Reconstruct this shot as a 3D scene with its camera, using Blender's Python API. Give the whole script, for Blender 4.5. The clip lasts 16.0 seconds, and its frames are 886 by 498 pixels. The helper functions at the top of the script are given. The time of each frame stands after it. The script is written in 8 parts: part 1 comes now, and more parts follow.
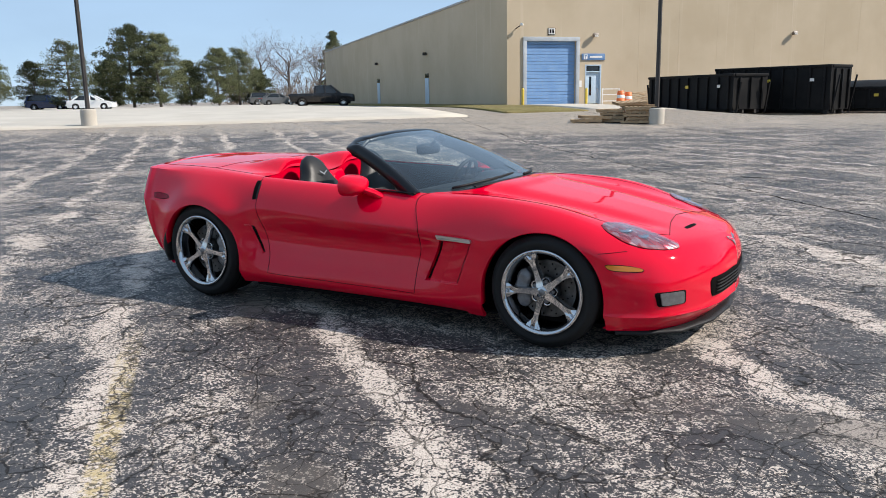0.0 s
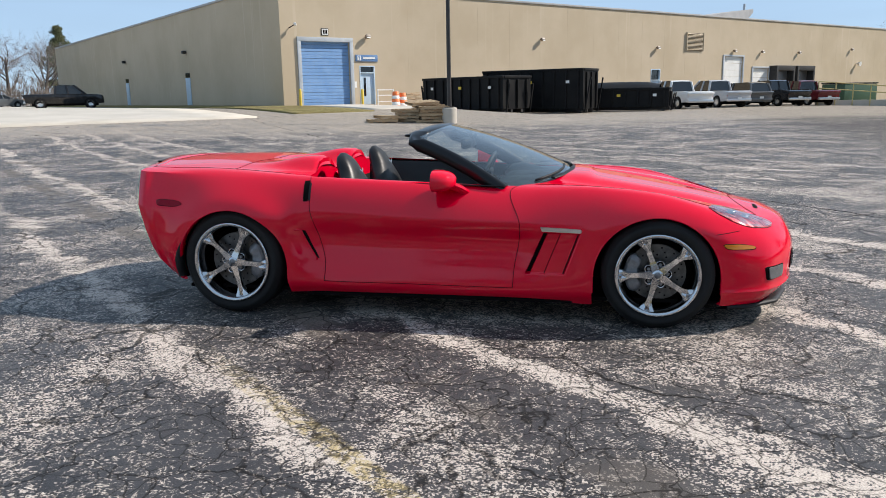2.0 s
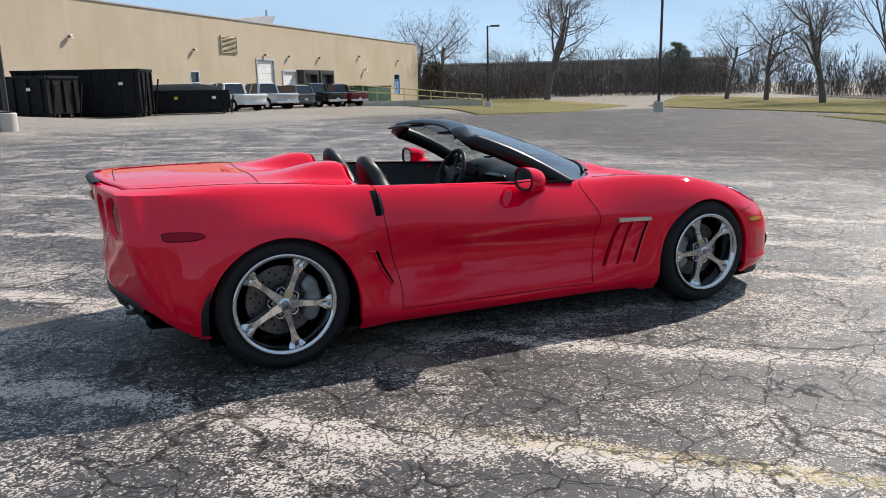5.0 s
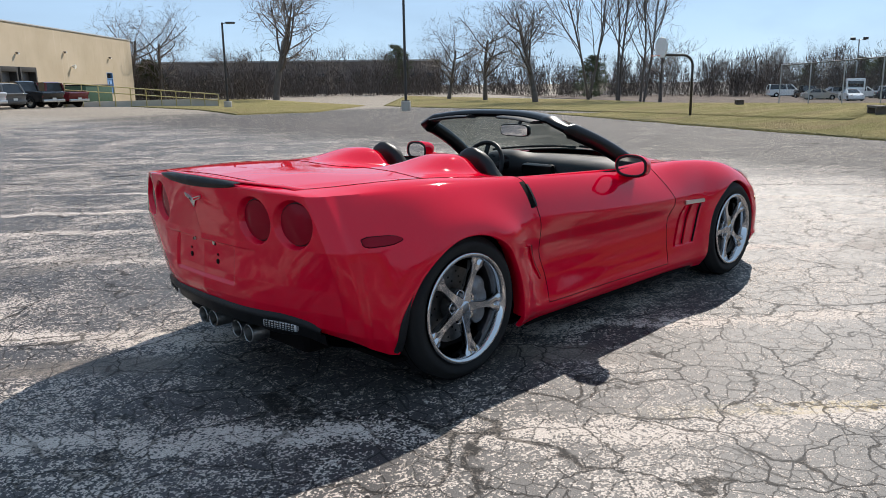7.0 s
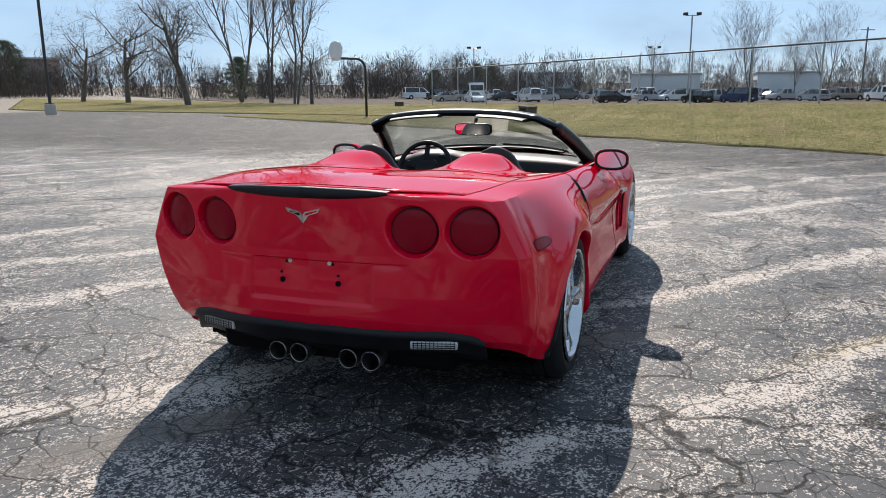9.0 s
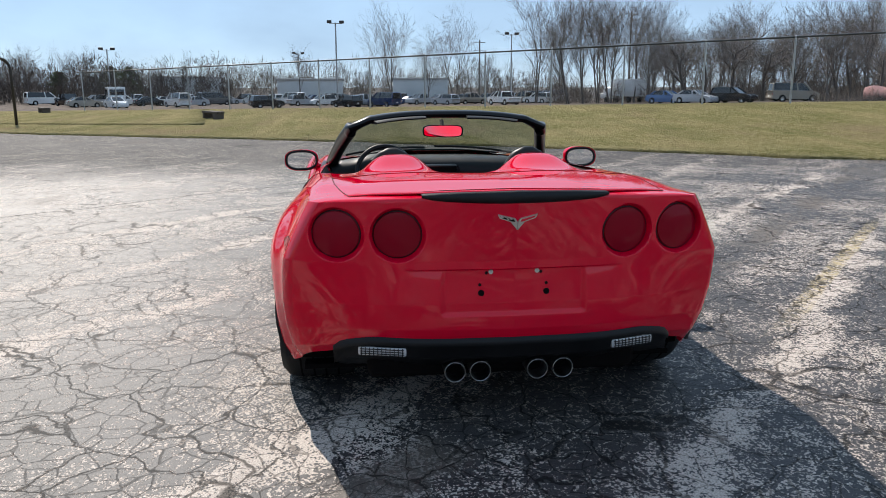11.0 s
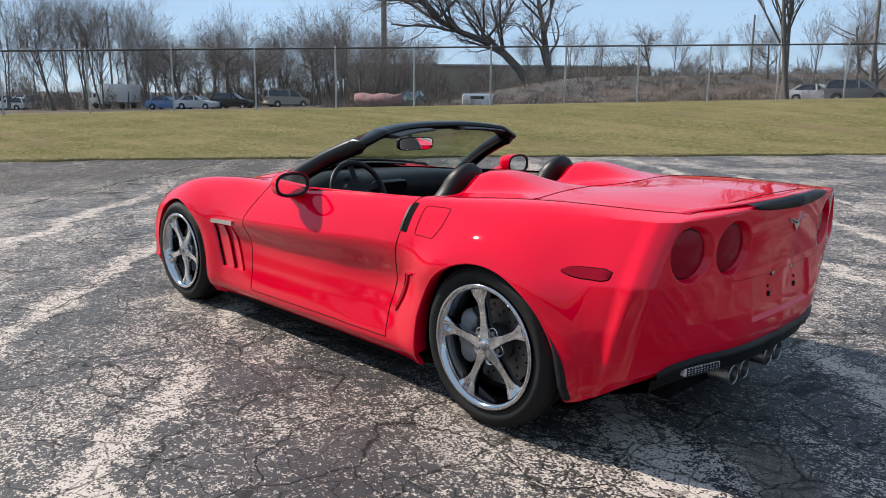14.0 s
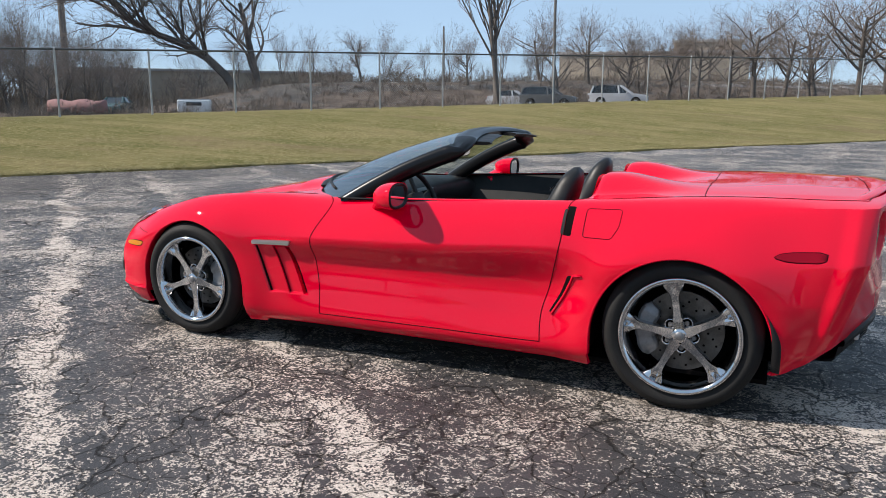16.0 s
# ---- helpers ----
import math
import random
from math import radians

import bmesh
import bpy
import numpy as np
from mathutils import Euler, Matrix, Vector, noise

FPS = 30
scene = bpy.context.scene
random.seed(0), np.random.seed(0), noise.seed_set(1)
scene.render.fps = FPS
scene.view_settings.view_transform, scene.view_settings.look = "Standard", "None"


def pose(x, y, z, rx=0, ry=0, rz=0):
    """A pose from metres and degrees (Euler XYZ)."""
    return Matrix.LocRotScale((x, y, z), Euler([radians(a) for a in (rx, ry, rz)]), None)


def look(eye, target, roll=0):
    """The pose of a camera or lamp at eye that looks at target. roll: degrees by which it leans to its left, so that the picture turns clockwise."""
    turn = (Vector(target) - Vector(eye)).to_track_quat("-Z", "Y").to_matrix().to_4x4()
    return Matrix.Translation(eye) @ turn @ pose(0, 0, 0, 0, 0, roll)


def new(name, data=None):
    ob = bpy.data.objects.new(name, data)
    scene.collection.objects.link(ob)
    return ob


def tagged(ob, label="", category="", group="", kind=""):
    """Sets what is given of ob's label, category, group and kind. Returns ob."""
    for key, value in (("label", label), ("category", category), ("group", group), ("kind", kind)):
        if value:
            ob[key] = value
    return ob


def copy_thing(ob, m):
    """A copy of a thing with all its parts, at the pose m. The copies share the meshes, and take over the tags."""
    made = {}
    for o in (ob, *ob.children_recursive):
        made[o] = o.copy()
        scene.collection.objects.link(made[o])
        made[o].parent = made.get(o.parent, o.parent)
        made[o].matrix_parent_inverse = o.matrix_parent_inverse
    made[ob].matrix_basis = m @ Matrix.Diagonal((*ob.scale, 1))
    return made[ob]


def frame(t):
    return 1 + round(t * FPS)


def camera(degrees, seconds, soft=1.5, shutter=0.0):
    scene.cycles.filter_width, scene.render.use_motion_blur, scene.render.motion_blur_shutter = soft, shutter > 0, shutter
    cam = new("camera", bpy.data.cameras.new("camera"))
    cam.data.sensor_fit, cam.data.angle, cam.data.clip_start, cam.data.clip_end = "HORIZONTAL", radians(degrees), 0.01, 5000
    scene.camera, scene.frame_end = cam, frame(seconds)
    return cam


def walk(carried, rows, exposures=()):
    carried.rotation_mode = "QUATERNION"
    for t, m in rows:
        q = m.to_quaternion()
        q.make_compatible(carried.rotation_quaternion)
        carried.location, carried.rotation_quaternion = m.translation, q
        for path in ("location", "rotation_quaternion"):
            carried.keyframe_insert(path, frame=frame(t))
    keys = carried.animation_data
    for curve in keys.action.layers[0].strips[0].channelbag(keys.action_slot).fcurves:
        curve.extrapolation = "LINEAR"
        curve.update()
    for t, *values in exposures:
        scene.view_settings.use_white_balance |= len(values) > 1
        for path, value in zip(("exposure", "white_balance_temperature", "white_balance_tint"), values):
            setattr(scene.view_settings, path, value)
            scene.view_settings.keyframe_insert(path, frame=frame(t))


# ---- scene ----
PATH = [
    (0, (2.969, -4.732, 1.408), (1.972, -3.043, 1.018), -1.1),
    (0.5, (2.506, -4.949, 1.379), (1.635, -3.192, 0.987), -1.2),
    (1, (2.026, -5.164, 1.387), (1.292, -3.346, 0.992), -1.2),
    (1.5, (1.541, -5.344, 1.388), (0.963, -3.47, 0.992), -1.2),
    (2, (1.006, -5.376, 1.387), (0.603, -3.458, 0.989), -1.1),
    (2.5, (0.481, -5.409, 1.398), (0.267, -3.461, 0.998), -1.1),
    (3, (-0.028, -5.295, 1.386), (-0.038, -3.336, 0.983), -1.0),
    (5.5, (-2.563, -4.324, 1.38), (-1.617, -2.612, 0.963), -1.2),
    (6, (-3.016, -4.019, 1.381), (-1.919, -2.4, 0.962), -1.1),
    (6.5, (-3.362, -3.64, 1.362), (-2.131, -2.12, 0.941), -1.0),
    (7, (-3.752, -3.238, 1.35), (-2.389, -1.837, 0.925), -0.9),
    (7.5, (-4.058, -2.841, 1.327), (-2.565, -1.58, 0.9), -0.8),
    (8, (-4.365, -2.42, 1.347), (-2.739, -1.338, 0.918), -0.6),
    (8.5, (-4.625, -1.962, 1.352), (-2.875, -1.094, 0.922), -0.5),
    (11, (-4.836, 0.594, 1.335), (-2.895, 0.359, 0.914), -0.1),
    (11.5, (-4.689, 1.057, 1.357), (-2.789, 0.595, 0.937), 0.1),
    (12, (-4.491, 1.486, 1.338), (-2.66, 0.8, 0.92), 0.4),
    (12.5, (-4.212, 1.861, 1.353), (-2.467, 0.976, 0.939), 0.3),
    (13, (-3.949, 2.285, 1.356), (-2.308, 1.219, 0.943), 0.5),
    (13.5, (-3.614, 2.664, 1.337), (-2.089, 1.436, 0.928), 0.5),
    (14, (-3.322, 3.078, 1.349), (-1.922, 1.708, 0.945), 0.4),
    (14.5, (-2.986, 3.459, 1.346), (-1.722, 1.962, 0.946), 0.5),
    (15, (-2.548, 3.737, 1.349), (-1.427, 2.129, 0.953), 0.4),
    (15.5, (-2.128, 4.03, 1.358), (-1.167, 2.32, 0.967), 0.5),
    (16, (-1.661, 4.202, 1.339), (-0.878, 2.402, 0.954), 0.3),
]
cam = camera(60.3, 16.0, soft=0.9)
walk(cam, [(t, look(eye, target, roll)) for t, eye, target, roll in PATH])

# ---- daylight ----
SUN_WAY = Vector((1.1, 0.45, 1.0)).normalized()
world = bpy.data.worlds.new("sky")
scene.world = world
world.use_nodes = True
wn = world.node_tree.nodes
sky = wn.new("ShaderNodeTexSky")
sky.sky_type = "NISHITA"
sky.sun_disc = False
sky.sun_elevation = math.asin(SUN_WAY.z)
sky.sun_rotation = math.atan2(SUN_WAY.x, SUN_WAY.y)
sky.air_density, sky.dust_density, sky.ozone_density = 1.0, 0.0, 1.6
sky.altitude = 3000
wn["Background"].inputs[1].default_value = 0.15
# thin high cloud
wl = world.node_tree.links
where, stretch, veil, amount, cover = (wn.new("ShaderNode" + k) for k in ("TexCoord", "Mapping", "TexNoise", "MapRange", "Mix"))
stretch.inputs["Scale"].default_value = (1.2, 3.0, 7.0)
veil.inputs["Scale"].default_value, veil.inputs["Detail"].default_value = 1.6, 7
amount.inputs[1].default_value, amount.inputs[2].default_value = 0.42, 0.75
amount.inputs[3].default_value, amount.inputs[4].default_value = 0.84, 0.97
cover.data_type = "RGBA"
cover.inputs[7].default_value = (1.95, 2.75, 3.75, 1)
wl.new(where.outputs["Generated"], stretch.inputs["Vector"]), wl.new(stretch.outputs[0], veil.inputs["Vector"])
wl.new(veil.outputs["Fac"], amount.inputs[0]), wl.new(amount.outputs[0], cover.inputs[0])
wl.new(sky.outputs[0], cover.inputs[6]), wl.new(cover.outputs[2], wn["Background"].inputs[0])
sun = new("sun", bpy.data.lights.new("sun", "SUN"))
sun.data.energy, sun.data.angle, sun.data.color = 4.3, radians(0.6), (1.0, 0.92, 0.83)
sun.matrix_world = look(SUN_WAY * 100, (0, 0, 0))
scene.view_settings.exposure = 0.54


# ---- materials ----
class Mat:
    """A node material with short calls for its nodes."""

    def __init__(self, name, color=(0.5, 0.5, 0.5), rough=0.6, metal=0.0, coat=0.0, spec=0.5):
        self.m = bpy.data.materials.new(name)
        self.m.use_nodes = True
        self.n, self.l = self.m.node_tree.nodes, self.m.node_tree.links
        self.p = self.n["Principled BSDF"]
        self.set("Base Color", (*color, 1)), self.set("Roughness", rough), self.set("Metallic", metal)
        self.set("Coat Weight", coat), self.set("Coat Roughness", 0.03), self.set("Specular IOR Level", spec)

    def set(self, key, value):
        if isinstance(value, bpy.types.NodeSocket):
            self.l.new(value, self.p.inputs[key])
        else:
            self.p.inputs[key].default_value = value
        return self

    def put(self, node, key, value):
        if isinstance(value, bpy.types.NodeSocket):
            self.l.new(value, node.inputs[key])
        elif value is not None:
            node.inputs[key].default_value = value

    def pos(self, scale=(1, 1, 1), local=False, turn=0.0):
        g = self.n.new("ShaderNodeTexCoord").outputs["Object"] if local else self.n.new("ShaderNodeNewGeometry").outputs["Position"]
        mp = self.n.new("ShaderNodeMapping")
        mp.inputs["Scale"].default_value = scale
        mp.inputs["Rotation"].default_value = (0, 0, turn)
        self.l.new(g, mp.inputs["Vector"])
        return mp.outputs[0]

    def noise(self, vec, scale=5.0, detail=4.0, rough=0.55, warp=0.0):
        t = self.n.new("ShaderNodeTexNoise")
        self.put(t, "Vector", vec), self.put(t, "Scale", scale), self.put(t, "Detail", detail)
        self.put(t, "Roughness", rough), self.put(t, "Distortion", warp)
        return t.outputs["Fac"]

    def cells(self, vec, scale=5.0, feature="DISTANCE_TO_EDGE", out="Distance", rand=1.0):
        t = self.n.new("ShaderNodeTexVoronoi")
        t.feature = feature
        self.put(t, "Vector", vec), self.put(t, "Scale", scale), self.put(t, "Randomness", rand)
        return t.outputs[out]

    def math(self, op, a, b=None, c=None, clamp=False):
        t = self.n.new("ShaderNodeMath")
        t.operation, t.use_clamp = op, clamp
        for k, v in enumerate((a, b, c)):
            self.put(t, k, v)
        return t.outputs[0]

    def step(self, x, lo, hi, a=0.0, b=1.0):
        t = self.n.new("ShaderNodeMapRange")
        t.interpolation_type = "SMOOTHSTEP"
        for k, v in enumerate((x, lo, hi, a, b)):
            self.put(t, k, v)
        return t.outputs[0]

    def mix(self, fac, a, b):
        t = self.n.new("ShaderNodeMix")
        t.data_type = "RGBA"
        self.put(t, 0, fac)
        for k, v in ((6, a), (7, b)):
            self.put(t, k, (*v, 1) if isinstance(v, tuple) and len(v) == 3 else v)
        return t.outputs[2]

    def each(self):
        return self.n.new("ShaderNodeObjectInfo").outputs["Random"]

    def bump(self, height, dist=0.01, strength=1.0):
        t = self.n.new("ShaderNodeBump")
        self.put(t, "Height", height), self.put(t, "Distance", dist), self.put(t, "Strength", strength)
        self.l.new(t.outputs[0], self.p.inputs["Normal"])
        return self


def worn(name, a, b, scale=4.0, rough=0.6, metal=0.0, grain=60.0, dist=0.002, coat=0.0, local=False, stretch=(1, 1, 1), spec=0.5):
    """A surface that wavers between two tones, with fine grain."""
    m = Mat(name, a, rough, metal, coat, spec)
    v = m.pos(stretch, local)
    big, fine = m.noise(v, scale, 5), m.noise(v, grain, 3)
    m.set("Base Color", m.mix(m.math("ADD", m.step(big, 0.3, 0.7, 0, 0.75), m.step(fine, 0.3, 0.7, 0, 0.25)), a, b))
    m.set("Roughness", m.step(big, 0.3, 0.7, max(0.02, rough - 0.07), min(1, rough + 0.07)))
    m.bump(fine, dist, 0.5)
    return m.m


def paint(name, color, rough=0.32, dirt=0.0, coat=0.9):
    """Car paint under clear lacquer, with a thin film of dust."""
    m = Mat(name, color, rough, 0.0, coat, 0.0)
    v = m.pos(local=True)
    d = m.math("MULTIPLY", m.step(m.noise(v, 3.0, 6), 0.45, 0.75), m.step(m.noise(v, 90, 3), 0.35, 0.7))
    m.set("Base Color", m.mix(m.math("MULTIPLY", d, dirt), color, (0.4, 0.34, 0.3)))
    m.set("Coat Roughness", m.step(m.noise(v, 2.2, 4), 0.3, 0.7, 0.015, 0.04 + 0.3 * dirt))
    return m.m


RED = paint("red_paint", (0.66, 0.0, 0.022), 0.5, 0.015, 0.85)
BLACK = worn("black_plastic", (0.007, 0.007, 0.008), (0.014, 0.014, 0.015), 6, 0.5, grain=300, spec=0.25)
GLOSS_BLACK = Mat("black_gloss_paint", (0.004, 0.004, 0.005), 0.3, 0, 0.22, 0.2).m
LEATHER = worn("black_leather", (0.009, 0.009, 0.01), (0.018, 0.0175, 0.0175), 9, 0.45, grain=420, dist=0.0003, spec=0.28)
CARPET = worn("black_carpet", (0.008, 0.008, 0.008), (0.018, 0.018, 0.018), 12, 0.95, grain=500, spec=0.1)
RUBBER = worn("tyre_rubber", (0.009, 0.009, 0.0095), (0.019, 0.0185, 0.018), 7, 0.72, grain=260, spec=0.25)
CHROME = Mat("chrome", (0.55, 0.55, 0.56), 0.09, 1.0).m
STEEL = worn("brake_steel", (0.07, 0.068, 0.066), (0.16, 0.155, 0.15), 20, 0.45, 1.0, grain=200)
EXHAUST = worn("exhaust_steel", (0.24, 0.23, 0.22), (0.4, 0.39, 0.38), 20, 0.35, 1.0, grain=200)
CAST = worn("cast_grey_metal", (0.16, 0.16, 0.165), (0.26, 0.26, 0.27), 30, 0.45, 0.7, grain=250)
DARKMETAL = worn("dark_metal", (0.03, 0.03, 0.032), (0.07, 0.065, 0.06), 8, 0.6, 0.6)
SATIN = Mat("satin_silver", (0.62, 0.62, 0.62), 0.28, 1.0).m
# near-black for gaps and black parts, and for shade painted into recesses and the muffler
GAP = Mat("gap_and_shade_black", (0.004, 0.003, 0.003), 0.9, spec=0.1).m
LENS_RED = Mat("red_lens", (0.42, 0.002, 0.016), 0.3, 0, 0.35, 0.2).m
LENS_DARK = Mat("dark_red_lens", (0.24, 0.001, 0.012), 0.2, 0, 0.12, 0.1).m
REVERSE_LENS = Mat("reversing_lens", (0.55, 0.55, 0.56), 0.2, 0.4, 0.6).m
LENS_AMBER = Mat("amber_lens", (0.6, 0.19, 0.008), 0.2, 0, 0.6).m
MIRROR = Mat("mirror_glass", (0.85, 0.85, 0.85), 0.02, 1.0).m


def glass_material(name, tint, rough=0.0):
    m = Mat(name, tint, rough)
    m.set("Transmission Weight", 1.0), m.set("IOR", 1.45)
    return m.m


def pane_material(name, tint, gloss=0.04):
    """Thin glass: it lets light through unbent, and mirrors by its angle."""
    m = Mat(name)
    n, l = m.n, m.l
    clear, shine, mixed, fres = n.new("ShaderNodeBsdfTransparent"), n.new("ShaderNodeBsdfGlossy"), n.new("ShaderNodeMixShader"), n.new("ShaderNodeLayerWeight")
    clear.inputs[0].default_value = (*tint, 1)
    shine.inputs[1].default_value = gloss
    fres.inputs["Blend"].default_value = 0.5
    amount = m.math("MULTIPLY_ADD", m.math("POWER", fres.outputs["Facing"], 2.3), 0.8, 0.08)
    l.new(amount, mixed.inputs[0]), l.new(clear.outputs[0], mixed.inputs[1]), l.new(shine.outputs[0], mixed.inputs[2])
    l.new(mixed.outputs[0], n["Material Output"].inputs[0])
    return m.m


WINDSHIELD = pane_material("windshield_glass", (0.72, 0.8, 0.77))
LENS_CLEAR = pane_material("clear_lens", (0.93, 0.93, 0.95), 0.02)
CAR_GLASS = Mat("dark_car_glass", (0.012, 0.014, 0.016), 0.04, 0, 0.5).m


# ---- mesh helpers ----
def mesh_of(name, verts, faces, smooth=True):
    me = bpy.data.meshes.new(name)
    me.from_pydata([tuple(v) for v in verts], [], [tuple(f) for f in faces])
    me.validate()
    if smooth:
        me.shade_smooth()
    return me


def part(name, data, material, parent=None, label="", m=None):
    """Links a bmesh or a mesh as one object under a thing or a part."""
    if isinstance(data, bmesh.types.BMesh):
        me = bpy.data.meshes.new(name)
        data.to_mesh(me)
        data.free()
    else:
        me = data
    if material and not me.materials:
        me.materials.append(material)
    ob = new(name, me)
    if parent:
        ob.parent = parent
    if m is not None:
        ob.matrix_basis = m
    return tagged(ob, label)


def empty(name, m=None, **tags):
    ob = new(name)
    if m is not None:
        ob.matrix_basis = m
    return tagged(ob, **tags)


def box(size, at=(0, 0, 0), bevel=0.0, turn=None, bm=None, seg=2):
    """A bevelled box round at, added to bm."""
    bm = bm or bmesh.new()
    m = Matrix.Translation(at) @ (turn or Matrix()) @ Matrix.Diagonal((*size, 1))
    made = bmesh.ops.create_cube(bm, size=1, matrix=m)
    if bevel:
        edges = {e for v in made["verts"] for e in v.link_edges}
        bmesh.ops.bevel(bm, geom=list(edges), offset=bevel, segments=seg, affect="EDGES", profile=0.6)
    return bm


def rod(a, b, r, r2=None, sides=10, bm=None, caps=True):
    """A round bar from a to b."""
    bm = bm or bmesh.new()
    a, b = Vector(a), Vector(b)
    d = b - a
    m = Matrix.Translation((a + b) / 2) @ d.to_track_quat("Z", "Y").to_matrix().to_4x4()
    bmesh.ops.create_cone(bm, cap_ends=caps, segments=sides, radius1=r, radius2=r if r2 is None else r2, depth=d.length, matrix=m)
    return bm


def lathe(profile, sides=48, axis="y"):
    """Turns (radius, along) points about the axis."""
    verts, faces, k = [], [], len(profile)
    for i in range(sides):
        a = 2 * math.pi * i / sides
        for r, h in profile:
            c, s = r * math.cos(a), r * math.sin(a)
            verts.append((c, h, s) if axis == "y" else (c, s, h))
    for i in range(sides):
        for j in range(k - 1):
            q = (i * k + j, i * k + j + 1, (i + 1) % sides * k + j + 1, (i + 1) % sides * k + j)
            faces.append(q)
    return verts, faces


def smooth_by(me, angle=35):
    """Smooth shading with the sharp edges kept."""
    me.shade_smooth()
    me.set_sharp_from_angle(angle=radians(angle))
    return me


def to_mesh(bm, name="part", angle=35):
    me = bpy.data.meshes.new(name)
    bm.normal_update()
    bm.to_mesh(me)
    bm.free()
    return smooth_by(me, angle)


def loft(rings, closed=True, caps=True):
    """A skin through rings of points."""
    k = len(rings[0])
    verts = [p for ring in rings for p in ring]
    faces = []
    for i in range(len(rings) - 1):
        for j in range(k if closed else k - 1):
            a, b = i * k + j, i * k + (j + 1) % k
            faces.append((a, b, b + k, a + k))
    if caps and closed:
        faces += [tuple(reversed(range(k))), tuple(range((len(rings) - 1) * k, len(rings) * k))]
    return verts, faces


def tube(points, r, sides=8, close=False):
    """A round strand along points; r is one radius or one for each point."""
    pts = [Vector(p) for p in points]
    rings, side = [], None
    for i, p in enumerate(pts):
        if close:
            d = pts[(i + 1) % len(pts)] - pts[i - 1]
        else:
            d = pts[min(i + 1, len(pts) - 1)] - pts[max(i - 1, 0)]
        d.normalize()
        if side is None:
            side = d.cross(Vector((0.3, 0.2, 1))).normalized()
        side = (side - d * side.dot(d)).normalized()
        up = d.cross(side)
        rad = r[i] if isinstance(r, (list, tuple)) else r
        rings.append([p + rad * (math.cos(2 * math.pi * k / sides) * side + math.sin(2 * math.pi * k / sides) * up) for k in range(sides)])
    if close:
        rings.append(rings[0])
    return loft(rings, True, not close)


def spline(points, n):
    """n points of a smooth curve through the given ones."""
    p = np.array(points, float)
    k = len(p)
    e = np.vstack([2 * p[0] - p[1], p, 2 * p[-1] - p[-2]])
    out = []
    for u in np.linspace(0, k - 1, n):
        i = min(int(u), k - 2)
        t = u - i
        a, b, c, d = e[i], e[i + 1], e[i + 2], e[i + 3]
        out.append(0.5 * (2 * b + (c - a) * t + (2 * a - 5 * b + 4 * c - d) * t * t + (3 * b - a - 3 * c + d) * t**3))
    return np.array(out)


# ---- ground ----
WALL_CORNER = Vector((-18.2, 39.4, 0))
WALL_ALONG, WALL_OUT = Vector((0.663, 0.749, 0)), Vector((0.749, -0.663, 0))


def ease(t):
    t = np.clip(t, 0, 1)
    return t * t * (3 - 2 * t)


def ground_height(x, y):
    """The lot is level round the car, falls gently towards its far corner, and rises to the hall's apron and to the fence."""
    x, y = np.asarray(x, float), np.asarray(y, float)
    z = 0.12 * ease((y - 6) / 30) - 0.028 * np.logaddexp(0, np.clip(x - 13, -40, 32) / 2) * 2
    out = (x + 18.2) * 0.749 - (y - 39.4) * 0.663
    along = (x + 18.2) * 0.663 + (y - 39.4) * 0.749
    z = z + (0.82 - z) * ease((26 - out) / 25) * (1 - ease((along - 4) / 7))
    bank = 0.81 * x - 0.587 * y - 11.9
    run = (x - 15.7) * 0.599 + (y + 22.4) * 0.8
    high = np.clip(0.84 - 0.022 * run, -0.8, 2.2)
    high = high - 0.6 * ease((bank - 16) / 14) - 0.0075 * np.clip(bank - 16, 0, 90)
    rail = 2.6 * ease((bank - 42) / 14) * (1 - ease((bank - 62) / 16)) * ease((4 - run) / 20)
    return z + (high - z) * ease(bank / 14.5) ** 0.85 + rail


def gz(x, y):
    return float(ground_height(x, y))


def axis_steps(reach):
    near = np.arange(-16, 16.01, 0.5)
    far, step, x = [], 0.6, 16.0
    while x < reach:
        x += step
        step *= 1.045
        far.append(x)
    return np.concatenate([-np.array(far[::-1]), near, np.array(far)])


